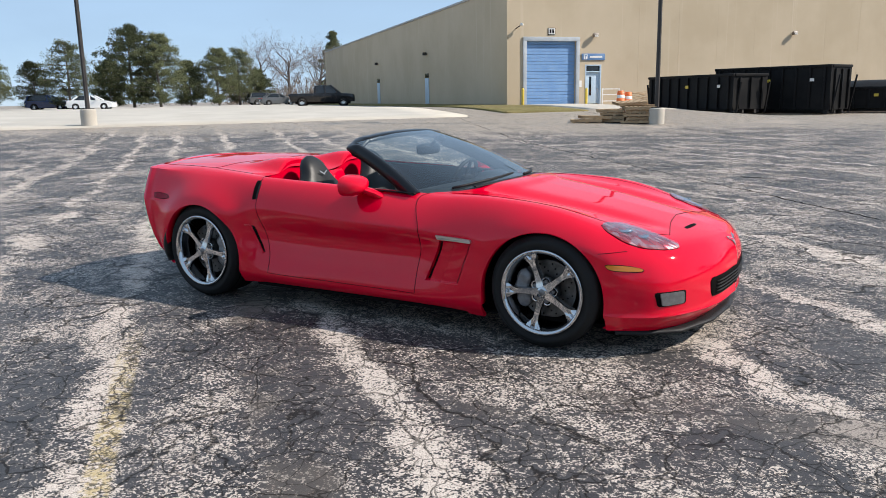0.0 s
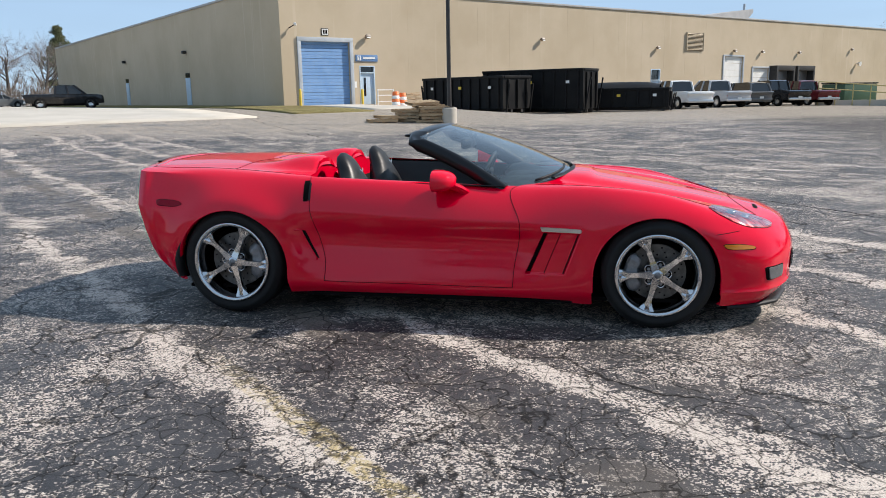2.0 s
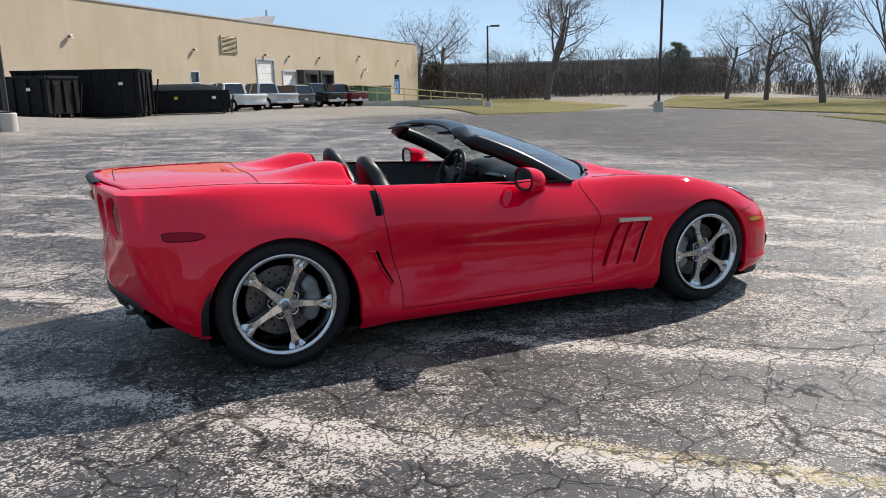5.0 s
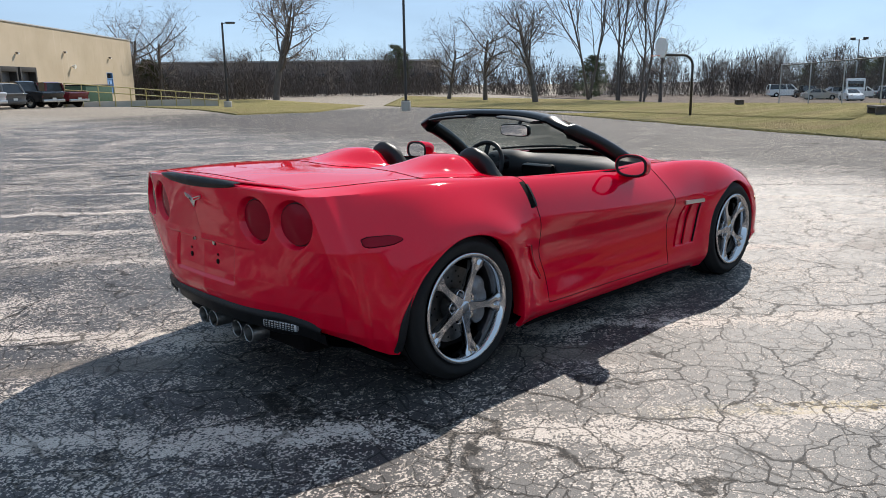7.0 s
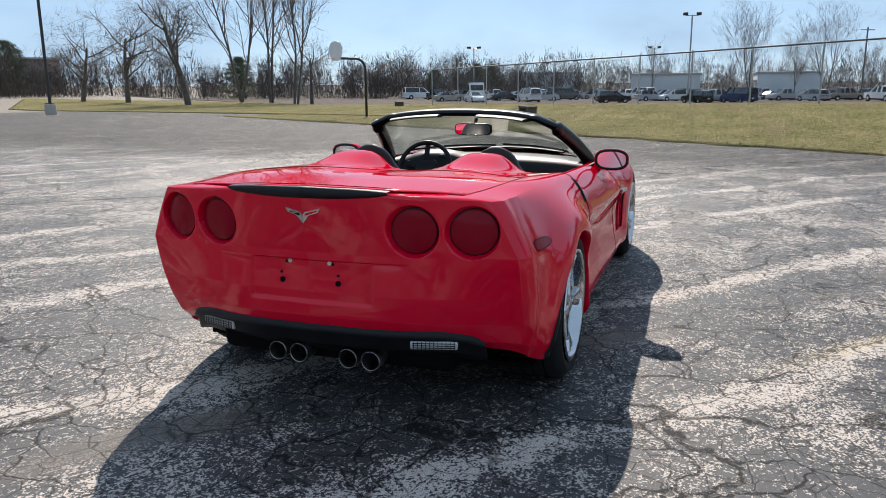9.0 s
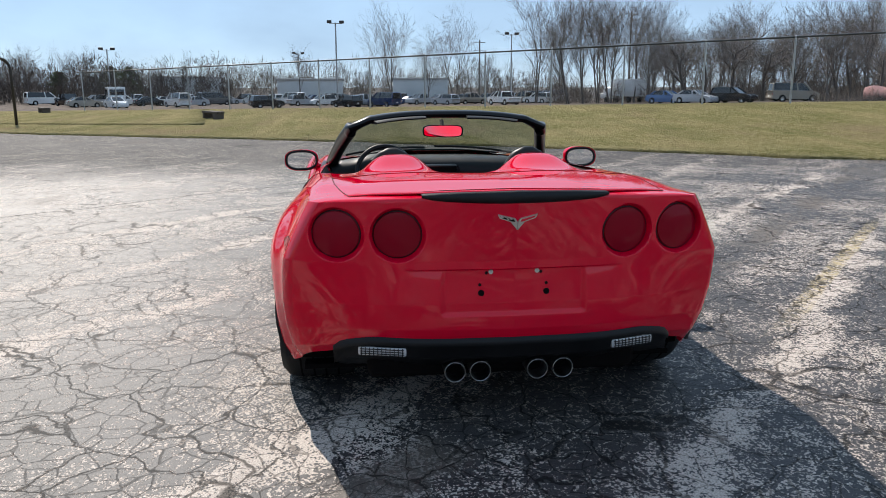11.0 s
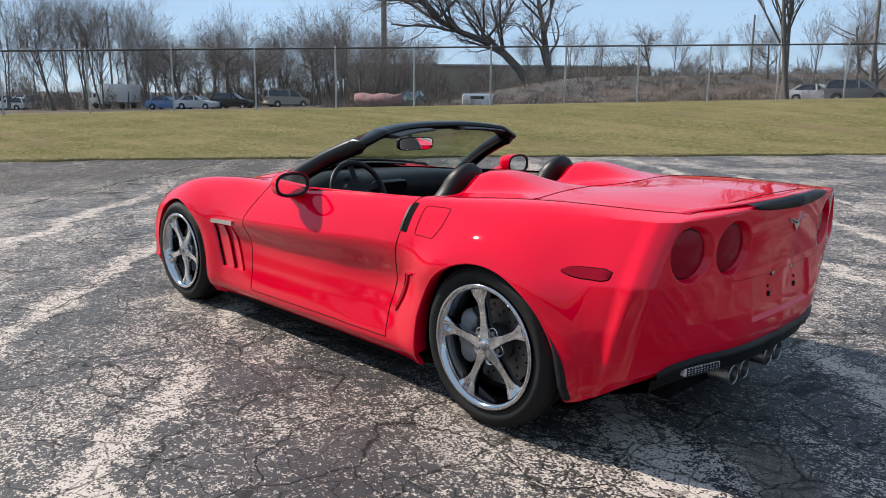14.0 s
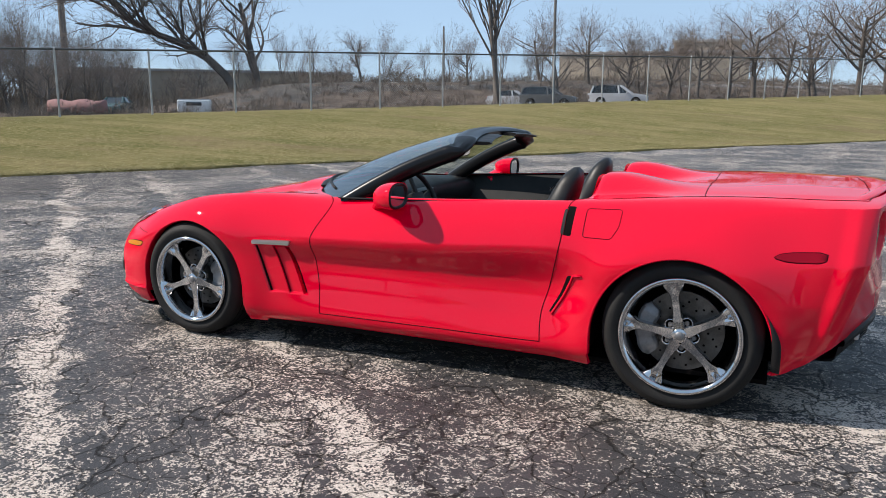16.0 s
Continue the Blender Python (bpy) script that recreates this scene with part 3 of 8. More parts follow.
def shape_grid():
    """Humps behind the seats, the hood's raised middle, the flares round the wheels and the crease of the tail."""
    x, y, z = GRID[..., 0], GRID[..., 1], GRID[..., 2]
    r = np.arange(R)[None, :] * np.ones((C, 1))
    top = r > 5 * ROWS_EACH
    # head fairings
    u = ease((-0.84 - x) / 0.05) * np.exp(-(np.maximum(0, -0.93 - x) / 0.25) ** 2)
    z += np.where(top, 0.088 * u * np.exp(-((y - 0.36) / 0.155) ** 4), 0)
    z -= np.where(top, 0.035 * u * np.exp(-(y / 0.14) ** 2), 0)
    # hood: a raised middle between two soft valleys
    ridge = np.exp(-((y - (0.36 + 0.1 * (1.9 - x))) / 0.075) ** 2) * ease((2.0 - x) / 0.4) * ease((x - 0.6) / 0.3)
    z += np.where(top, -0.027 * ridge, 0)
    # fender crest over the front wheel
    side = ~top
    for wx, amount, reach in ((WHEEL_X, 0.016, 0.5), (-WHEEL_X, 0.03, 0.5)):
        d = np.hypot(x - wx, z - 0.33)
        y += np.where(side & (y > 0.6), amount * np.exp(-((d - 0.4) / 0.1) ** 2), 0)
    # the chin's lip
    turn_out = np.arctan2(y, np.maximum(x - 1.4, 0.05))
    lip = np.where(side & (x > 1.55), 0.014 * np.exp(-np.abs(z - 0.235) / 0.02) * ease((x - 1.55) / 0.15), 0)
    x += lip * np.cos(turn_out)
    y += lip * np.sin(turn_out) * (y > 1e-4)
    # the door's long crease
    along = ease((x + 0.86) / 0.16) * ease((0.72 - x) / 0.3)
    y += np.where(side, 0.012 * along * np.exp(-np.abs(r - 4 * ROWS_EACH) / (0.3 * ROWS_EACH)), 0)
    y -= np.where(side, 0.006 * along * np.exp(-(((z - 0.48) / 0.09) ** 2)), 0)


shape_grid()


from mathutils.bvhtree import BVHTree


def body_tree():
    verts, faces = [], []
    for s in (1, -1):
        base = len(verts)
        verts += [(p[0], s * p[1], p[2]) for p in GRID.reshape(-1, 3)]
        for c in range(C - 1):
            for r in range(R - 1):
                a = base + c * R + r
                faces.append((a, a + R, a + R + 1, a + 1))
    return BVHTree.FromPolygons(verts, faces)


TREE = body_tree()


def gill_dent(x, z):
    """How deep the fender's three gills lie: each blade rises from a gap to the skin behind it."""
    foot = np.interp(z, (0.315, 0.42, 0.565), (0.566, 0.611, 0.674))
    u = (x - foot) / np.interp(z, (0.315, 0.565), (0.112, 0.104))
    if not (0 < u < 2.1) or z > 0.568:
        return 0.0
    edge = float(ease((z - 0.312) / 0.012) * ease((0.568 - z) / 0.008))
    if u < 0.24:
        return 0.028 * edge
    return 0.014 * edge * ((u % 1.0) if u < 2 else 1 - (u - 2) / 0.1)


TAIL_LAMPS = (0.653, 0.431)


def tail_dent(y, z):
    """How deep the tail's round wells and its plate's recess lie."""
    deep = 0.0
    for at in TAIL_LAMPS:
        d = math.hypot(abs(y) - at, z - 0.8)
        deep = max(deep, 0.03 * float(ease((0.103 - d) / 0.012)))
    over = 0.006 * float(ease((0.672 - z) / 0.006)) * math.exp(-max(0.0, 0.672 - z) / 0.03) * float(ease((0.43 - abs(y)) / 0.06))
    shelf = float(ease((0.672 - z) / 0.008)) * float(ease((z - 0.49) / 0.02)) * float(ease((0.28 - abs(y)) / 0.025))
    deep = max(deep, 0.012 * shelf, over)
    # the tail's broad hollow under the lamps
    return deep + 0.003 * math.exp(-(((z - 0.6) / 0.08) ** 2)) * float(ease((0.72 - abs(y)) / 0.25))


def on_side(x, z, s, lift=0.0):
    """The body's skin at (x, z), on the side s."""
    p, n, *_ = TREE.ray_cast(Vector((x, s * 2.0, z)), Vector((0, -s, 0)))
    if p is None:
        p, n = Vector((x, s * 0.88, z)), Vector((0, s, 0))
    n = n if n.y * s > 0 else -n
    return p + n * lift - Vector((0, s * gill_dent(x, z), 0))



ARCHES = ((1.33, 0.302, 0.368), (-1.33, 0.302, 0.386))
REAL = GRID.copy()


def snap_arches():
    """Pulls the grid's points beside the wheel openings onto their circles, and gives the cells that stay."""
    keep = np.ones((C - 1, R - 1), bool)
    for wx, wz, rad in ARCHES:
        dx, dz = GRID[..., 0] - wx, GRID[..., 2] - wz
        d = np.hypot(dx, np.maximum(dz, 0))
        inner = (d < rad) & (np.arange(R)[None, :] < 5 * ROWS_EACH) & (GRID[..., 1] > 0.5)
        cell_in = inner[:-1, :-1] & inner[1:, :-1] & inner[1:, 1:] & inner[:-1, 1:]
        keep &= ~cell_in
        near = np.zeros((C, R), bool)
        for a in (0, 1):
            for b in (0, 1):
                near[a : C - 1 + a, b : R - 1 + b] |= ~cell_in
        pull = inner & near
        f = np.where(pull, rad / np.maximum(d, 1e-6), 1.0)
        REAL[..., 0] = np.where(pull, wx + dx * f, REAL[..., 0])
        REAL[..., 2] = np.where(pull & (dz > 0), wz + dz * f, REAL[..., 2])
        for c, r in zip(*np.nonzero(pull)):
            if r > 1:
                REAL[c, r, 1] = on_side(REAL[c, r, 0], REAL[c, r, 2], 1).y
    return keep


KEEP = snap_arches()
cols_i, rows_i = np.meshgrid(np.arange(C - 1), np.arange(R - 1), indexing="ij")
cockpit = (cols_i >= 6 * COLS_EACH) & (cols_i < 8 * COLS_EACH) & (rows_i >= 5 * ROWS_EACH + 4)
KEEP &= ~cockpit
top_i = rows_i >= 5 * ROWS_EACH
PANELS = {
    "front_bumper": (cols_i < 3 * COLS_EACH) & ~((cols_i >= 2 * COLS_EACH - 8) & (rows_i >= 5 * ROWS_EACH + 8)),
    "hood": (cols_i >= 2 * COLS_EACH - 8) & (cols_i < 6 * COLS_EACH) & (rows_i >= 5 * ROWS_EACH + 8),
    "front_fender": (cols_i >= 3 * COLS_EACH) & (cols_i < 6 * COLS_EACH) & (rows_i < 5 * ROWS_EACH + 8),
    "door": (cols_i >= 6 * COLS_EACH) & (cols_i < 8 * COLS_EACH) & (rows_i >= 1 * ROWS_EACH + 2),
    "sill": (cols_i >= 6 * COLS_EACH) & (cols_i < 8 * COLS_EACH) & (rows_i < 1 * ROWS_EACH + 2),
    "rear_quarter": (cols_i >= 8 * COLS_EACH) & (cols_i < 11 * COLS_EACH + 16) & (rows_i < 5 * ROWS_EACH + 10),
    "tonneau_cover": (cols_i >= 8 * COLS_EACH) & (cols_i < 9 * COLS_EACH + 4) & (rows_i >= 5 * ROWS_EACH + 10),
    "trunk_lid": (cols_i >= 9 * COLS_EACH + 4) & (cols_i < 11 * COLS_EACH + 16) & (rows_i >= 5 * ROWS_EACH + 10),
    "rear_bumper": cols_i >= 11 * COLS_EACH + 16,
}
ONE_PIECE = ("hood", "tonneau_cover", "trunk_lid", "front_bumper", "rear_bumper")

car = empty("sports_car", label="bright red two-seat convertible with its top down and chrome wheels", category="car")


def panel_mesh(name, mask, sides, inset=0.0016):
    """The cells of a panel, on one or both sides, drawn in a little at the edges so that gaps stay, with a folded rim."""
    verts, faces, index = [], [], {}
    mask = mask & KEEP

    def vert(c, r, s):
        p = REAL[c, r]
        key = (c, r, s if p[1] > 1e-5 else 0)
        if key not in index:
            index[key] = len(verts)
            verts.append((p[0], s * p[1], p[2]))
        return index[key]

    for s in sides:
        for c, r in zip(*np.nonzero(mask)):
            f = [vert(c, r, s), vert(c + 1, r, s), vert(c + 1, r + 1, s), vert(c, r + 1, s)]
            f = list(dict.fromkeys(f))
            if len(f) > 2:
                faces.append(f if s > 0 else f[::-1])
    bm = bmesh.new()
    bv = [bm.verts.new(v) for v in verts]
    for f in faces:
        try:
            bm.faces.new([bv[i] for i in f])
        except ValueError:
            pass
    bm.normal_update()
    if name in ("rear_bumper", "front_fender"):
        back = name == "rear_bumper"
        near = (lambda p: p.x < -2.0 and 0.46 < p.z < 0.92) if back else (lambda p: 0.53 < p.x < 0.95 and 0.28 < p.z < 0.6)
        edges = list({e for f in bm.faces if near(f.calc_center_median()) for e in f.edges})
        bmesh.ops.subdivide_edges(bm, edges=edges, cuts=2 if back else 3, use_grid_fill=True)
        for v in bm.verts:
            if near(v.co):
                if back:
                    v.co.x += tail_dent(v.co.y, v.co.z)
                else:
                    v.co.y -= math.copysign(gill_dent(v.co.x, v.co.z), v.co.y)
        bm.normal_update()
    rim = [e for e in bm.edges if e.is_boundary]
    fold = bmesh.ops.extrude_edge_only(bm, edges=rim)
    for v in fold["geom"]:
        if isinstance(v, bmesh.types.BMVert):
            twin = [o.other_vert(v) for o in v.link_edges if o.other_vert(v) not in fold["geom"]]
            if twin and twin[0].normal.length > 0.1:
                d = twin[0].normal * 0.02
                d.z = min(d.z, 0)
                if abs(v.co.y - d.y) > abs(v.co.y):
                    d.y = 0
                v.co -= d
    me = bpy.data.meshes.new(name)
    bm.normal_update()
    bm.to_mesh(me)
    bm.free()
    smooth_by(me, 42)
    return me


BODY = {}
for pname, mask in PANELS.items():
    if pname in ONE_PIECE:
        BODY[pname] = part(pname, panel_mesh(pname, mask, (1, -1)), RED, car)
    else:
        for s in (1, -1):
            BODY[pname, s] = part(pname, panel_mesh(pname, mask, (s,)), RED, car)

def on_rear(y, z, lift=0.0):
    p, n, *_ = TREE.ray_cast(Vector((-4, y, z)), Vector((1, 0, 0)))
    if p is None:
        p, n = Vector((-2.1, y, z)), Vector((-1, 0, 0))
    n = n if n.x < 0 else -n
    return p + n * lift + Vector((tail_dent(y, z), 0, 0))


def on_front(y, z, lift=0.0):
    p, n, *_ = TREE.ray_cast(Vector((4, y, z)), Vector((-1, 0, 0)))
    if p is None:
        p, n = Vector((2.1, y, z)), Vector((1, 0, 0))
    n = n if n.x > 0 else -n
    return p + n * lift


def on_top(x, y, lift=0.0):
    p, n, *_ = TREE.ray_cast(Vector((x, y, 3)), Vector((0, 0, -1)))
    if p is None:
        p, n = Vector((x, y, 0.9)), Vector((0, 0, 1))
    n = n if n.z > 0 else -n
    return p + n * lift


# ---- wheels ----
def wheel(x, s, radius, width, rim_r, turn, name="wheel"):
    """A chrome five-spoke wheel with its tyre, disc and caliper; s is the side it faces."""
    face = 0.905 if x > 0 else 0.915
    hub = empty(name, pose(x, s * face, radius))
    hub.parent = car
    tagged(hub, "chrome five-spoke wheel with low black tyre")
    w, r, q = width, radius, rim_r
    side = q + 0.012
    prof = [(q, -0.012), (side, -0.004), (side + 0.02, 0.0), ((side + r) / 2, 0.004), (r - 0.03, -0.006), (r - 0.012, -0.018), (r - 0.003, -0.035), (r, -0.055)]
    inner = [(a, -w - b) for a, b in reversed(prof)]
    v, f = lathe([(a, s * b) for a, b in prof + inner], 72)
    tyre = part("tyre", mesh_of("tyre", v, f), RUBBER, hub)
    for g in (0.25, 0.42, 0.58, 0.75):
        gv, gf = lathe([(r + 0.0008, s * (-w * g - 0.004)), (r + 0.0008, s * (-w * g + 0.004))], 48)
        part("tread_groove", mesh_of("tread_groove", gv, gf), GAP, tyre)
    prof = [(q + 0.004, 0.0), (q + 0.004, 0.006), (q - 0.004, 0.009), (q - 0.012, 0.006), (q - 0.02, -0.004), (q - 0.026, -0.03), (q - 0.034, -0.06), (q - 0.036, -w + 0.02), (q, -w)]
    v, f = lathe([(a, s * b) for a, b in prof], 72)
    part("rim", mesh_of("rim", v, f), CHROME, hub)
    spokes = bmesh.new()
    reach = q - 0.018
    for k in range(5):
        a = math.radians(turn + 72 * k)
        rings = []
        for t in np.linspace(0, 1, 11):
            rad = 0.03 + (reach - 0.03) * t
            half = 0.027 - 0.0095 * ease(t / 0.4) + 0.032 * ease((t - 0.6) / 0.4) ** 1.4
            lift = -0.016 - 0.016 * math.sin(math.pi * min(1, t * 0.9)) + 0.012 * t
            dip = -0.02 * ease((t - 0.72) / 0.28)
            ring = []
            for px, pz in ((-half, -0.034), (-half, -0.007), (-half * 0.82, 0.0), (-half * 0.3, 0.0), (0, dip), (half * 0.3, 0.0), (half * 0.82, 0.0), (half, -0.007), (half, -0.034)):
                c, sn = math.cos(a), math.sin(a)
                ring.append((rad * c - px * sn, s * (lift + pz), rad * sn + px * c))
            rings.append(ring)
        lv, lf = loft(rings)
        vs = [spokes.verts.new(p) for p in lv]
        for q4 in lf:
            spokes.faces.new([vs[i] for i in q4])
    bmesh.ops.recalc_face_normals(spokes, faces=spokes.faces[:])
    part("spokes", to_mesh(spokes, "spokes", 40), CHROME, hub)
    v, f = lathe([(0.0001, s * -0.0125), (0.027, s * -0.013), (0.033, s * -0.018), (0.037, s * -0.028), (0.04, s * -0.05)], 32)
    part("hub_cap", mesh_of("hub_cap", v, f), CHROME, hub)
    v, f = lathe([(0.0001, s * -0.0115), (0.019, s * -0.0117), (0.02, s * -0.014)], 24)
    part("cap_emblem", mesh_of("cap_emblem", v, f), CAST, hub)
    v, f = lathe([(0.0001, s * -0.046), (0.07, s * -0.046), (0.078, s * -0.056), (0.08, s * -0.1)], 28)
    part("hub_plate", mesh_of("hub_plate", v, f), DARKMETAL, hub)
    for k in range(5):
        a = math.radians(turn + 36 + 72 * k)
        c = (0.06 * math.cos(a), 0, 0.06 * math.sin(a))
        v, f = lathe([(0.0001, s * 0.001), (0.019, s * 0.001), (0.0235, s * 0.012), (0.0245, s * 0.004), (0.0245, s * -0.01)], 16)
        part("lug_pocket", mesh_of("lug_pocket", [(p[0] + c[0], p[1] + s * -0.045, p[2] + c[2]) for p in v], f), CHROME, hub)
        # near-black disc over the pocket's chrome floor, painting the shade inside it
        v, f = lathe([(0.0001, s * -0.0425), (0.019, s * -0.0425)], 14)
        part("lug_recess", mesh_of("lug_recess", [(p[0] + c[0], p[1], p[2] + c[2]) for p in v], f), GAP, hub)
        part("lug_nut", to_mesh(rod((c[0], s * -0.047, c[2]), (c[0], s * -0.03, c[2]), 0.0115, 0.009, 6)), CAST, hub)
    dr = q * 0.7
    prof = [(0.07, -0.105), (dr, -0.105), (dr, -0.135), (0.07, -0.135)]
    v, f = lathe([(a, s * b) for a, b in prof], 56)
    disc = part("brake_disc", mesh_of("brake_disc", v, f, False), STEEL, hub)
    holes = bmesh.new()
    for k in range(36):
        a = 2 * math.pi * k / 36
        rad = dr * (0.62 + 0.13 * (k % 3))
        c = (rad * math.cos(a), rad * math.sin(a))
        rod((c[0], s * -0.1045, c[1]), (c[0], s * -0.11, c[1]), 0.0055, sides=8, bm=holes)
    tagged(part("drilling", holes, GAP, disc), kind="stuff")
    toward = 180 if x > 0 else 0
    rings = []
    for k, k2 in zip(np.linspace(-42, 42, 13), (0.6, 0.92, 1, 1, 0.9, 1, 1, 1, 0.9, 1, 1, 0.92, 0.6)):
        a = math.radians(toward + k)
        rings.append([((dr * 0.86 + u * 0.044 * k2) * math.cos(a), s * (-0.1 + t2 * 0.042 * k2), (dr * 0.86 + u * 0.044 * k2) * math.sin(a)) for u, t2 in ((-1, -1), (-1, 0.7), (-0.7, 1), (0.7, 1), (1, 0.7), (1, -1))])
    cv, cf = loft(rings)
    bm = bmesh.new()
    vs = [bm.verts.new(p) for p in cv]
    for q4 in cf:
        bm.faces.new([vs[i] for i in q4])
    bmesh.ops.recalc_face_normals(bm, faces=bm.faces[:])
    part("brake_caliper", to_mesh(bm), CAST, hub)
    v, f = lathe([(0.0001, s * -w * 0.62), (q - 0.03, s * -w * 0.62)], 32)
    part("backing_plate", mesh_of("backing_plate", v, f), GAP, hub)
    return hub


for s in (1, -1):
    wheel(WHEEL_X, s, FRONT_R, 0.275, 0.242, 51 if s > 0 else 39)
    wheel(-WHEEL_X, s, REAR_R, 0.325, 0.256, 8 if s > 0 else 66)


def wheel_well(wx, wz, rad, s):
    """The black liner over a wheel, and the painted lip of its opening."""
    rings = []
    for a in np.radians(np.linspace(-14, 194, 44)):
        ca = math.cos(a) if math.sin(a) > 0 else math.copysign(1, math.cos(a))
        rings.append([(wx + rr * ca, s * yy, wz + rr * math.sin(a) * 0.98) for rr, yy in ((rad + 0.01, 0.83), (rad + 0.012, 0.8), (rad + 0.012, 0.5), (rad - 0.25, 0.5))])
    v, f = loft(rings, False, False)
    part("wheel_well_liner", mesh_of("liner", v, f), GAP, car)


for wx, wz, rad in ARCHES:
    for s in (1, -1):
        wheel_well(wx, wz, rad, s)


def arch_lip(wx, wz, rad, s):
    """The rolled edge of a wheel opening, which follows the skin."""
    rings = []
    line = [(wx + rad, z, 1.0, 0.0) for z in np.linspace(0.215, wz, 10)[:-1]]
    line += [(wx + rad * math.cos(a), wz + rad * math.sin(a), math.cos(a), math.sin(a)) for a in np.linspace(0, math.pi, 70)]
    line += [(wx - rad, z, -1.0, 0.0) for z in np.linspace(wz, 0.215 if wx > 0 else 0.25, 10)[1:]]
    for x, z, ca, sa in line:
        y = abs(on_side(x, z, 1).y)
        ring = []
        for dr, dy in ((0.003, -0.004), (0.001, 0.001), (-0.004, 0.001), (-0.007, -0.004), (-0.006, -0.04), (0.012, -0.09)):
            ring.append((x + dr * ca, s * (y + dy), z + dr * sa))
        rings.append(ring)
    v, f = loft(rings, False, False)
    me = mesh_of("wheel_arch_lip", v, f if s < 0 else [q[::-1] for q in f])
    part("wheel_arch_lip", me, RED, car)


for wx, wz, rad in ARCHES:
    for s in (1, -1):
        arch_lip(wx, wz, rad, s)
for s in (1, -1):  # black splash edge behind the rear wheels
    rings = []
    wx, wz, rad = ARCHES[1]
    for a in np.radians(np.linspace(152, 191, 24)):
        x, z = wx + (rad + 0.004) * (math.cos(a) if a < math.pi else -1), wz + (rad + 0.004) * math.sin(a)
        y = abs(on_side(x, max(z, 0.24), 1).y)
        grow = ease((math.degrees(a) - 150) / 25)
        rings.append([(x - 0.012 * grow * math.cos(a), s * (y - 0.05), z - 0.012 * grow * math.sin(a)), (x - 0.012 * grow * math.cos(a), s * (y + 0.008 * grow), z - 0.012 * grow * math.sin(a)), (x + 0.022 * grow * math.cos(a), s * (y + 0.009 * grow), z + 0.022 * grow * math.sin(a)), (x + 0.024 * grow * math.cos(a), s * (y - 0.01), z + 0.024 * grow * math.sin(a))])
    v, f = loft(rings, False, False)
    part("splash_guard", mesh_of("splash_guard", v, f if s < 0 else [q[::-1] for q in f]), BLACK, car)


# ---- windshield and cabin ----
def shield_row(t, n=41, lift=0.0):
    """A line across the windshield, t from 0 at its foot to 1 at the header."""
    out = []
    for u in np.linspace(-1, 1, n):
        a = abs(u) ** 2.6
        foot = Vector((0.815 - 0.33 * a, 0.735 * u, 0.868 - 0.062 * a))
        head = Vector((-0.075 - 0.085 * a, 0.565 * u, 1.178 - 0.05 * a))
        p = foot.lerp(head, t)
        p.z += 0.028 * math.sin(math.pi * t)
        out.append(p)
    return out


def skin(rows, name, material, parent, label="", thick=0.0):
    v, f = loft([[tuple(p) for p in row] for row in rows], False, False)
    me = mesh_of(name, v, f)
    ob = part(name, me, material, parent, label)
    if thick:
        bm = bmesh.new()
        bm.from_mesh(me)
        bmesh.ops.recalc_face_normals(bm, faces=bm.faces[:])
        bmesh.ops.solidify(bm, geom=bm.faces[:], thickness=thick)
        bm.to_mesh(me)
        bm.free()
        smooth_by(me, 40)
    return ob


shield = skin([shield_row(t) for t in np.linspace(0.0, 0.97, 14)], "windshield", WINDSHIELD, car)
shield.visible_shadow = False


def bar_loft(path, shape, name, material, parent, label=""):
    """A bar along path with the given cross-section; shape gives (side, up) points."""
    pts = [Vector(p) for p in path]
    rings = []
    for i, p in enumerate(pts):
        d = (pts[min(i + 1, len(pts) - 1)] - pts[max(i - 1, 0)]).normalized()
        side = d.cross(Vector((0, 0, 1))).normalized()
        up = side.cross(d)
        rings.append([tuple(p + side * a + up * b) for a, b in shape])
    bm = bmesh.new()
    v, f = loft(rings)
    vs = [bm.verts.new(p) for p in v]
    for q in f:
        bm.faces.new([vs[i] for i in q])
    bmesh.ops.recalc_face_normals(bm, faces=bm.faces[:])
    return part(name, to_mesh(bm, name, 40), material, parent, label)


def oval(a, b, n=12, e=2.4):
    return [(a * math.copysign(abs(math.cos(t)) ** (2 / e), math.cos(t)), b * math.copysign(abs(math.sin(t)) ** (2 / e), math.sin(t))) for t in np.linspace(0, 2 * math.pi, n, endpoint=False)]


frame_part = empty("windshield_frame")
frame_part.parent = car
tagged(frame_part, "black windshield surround")


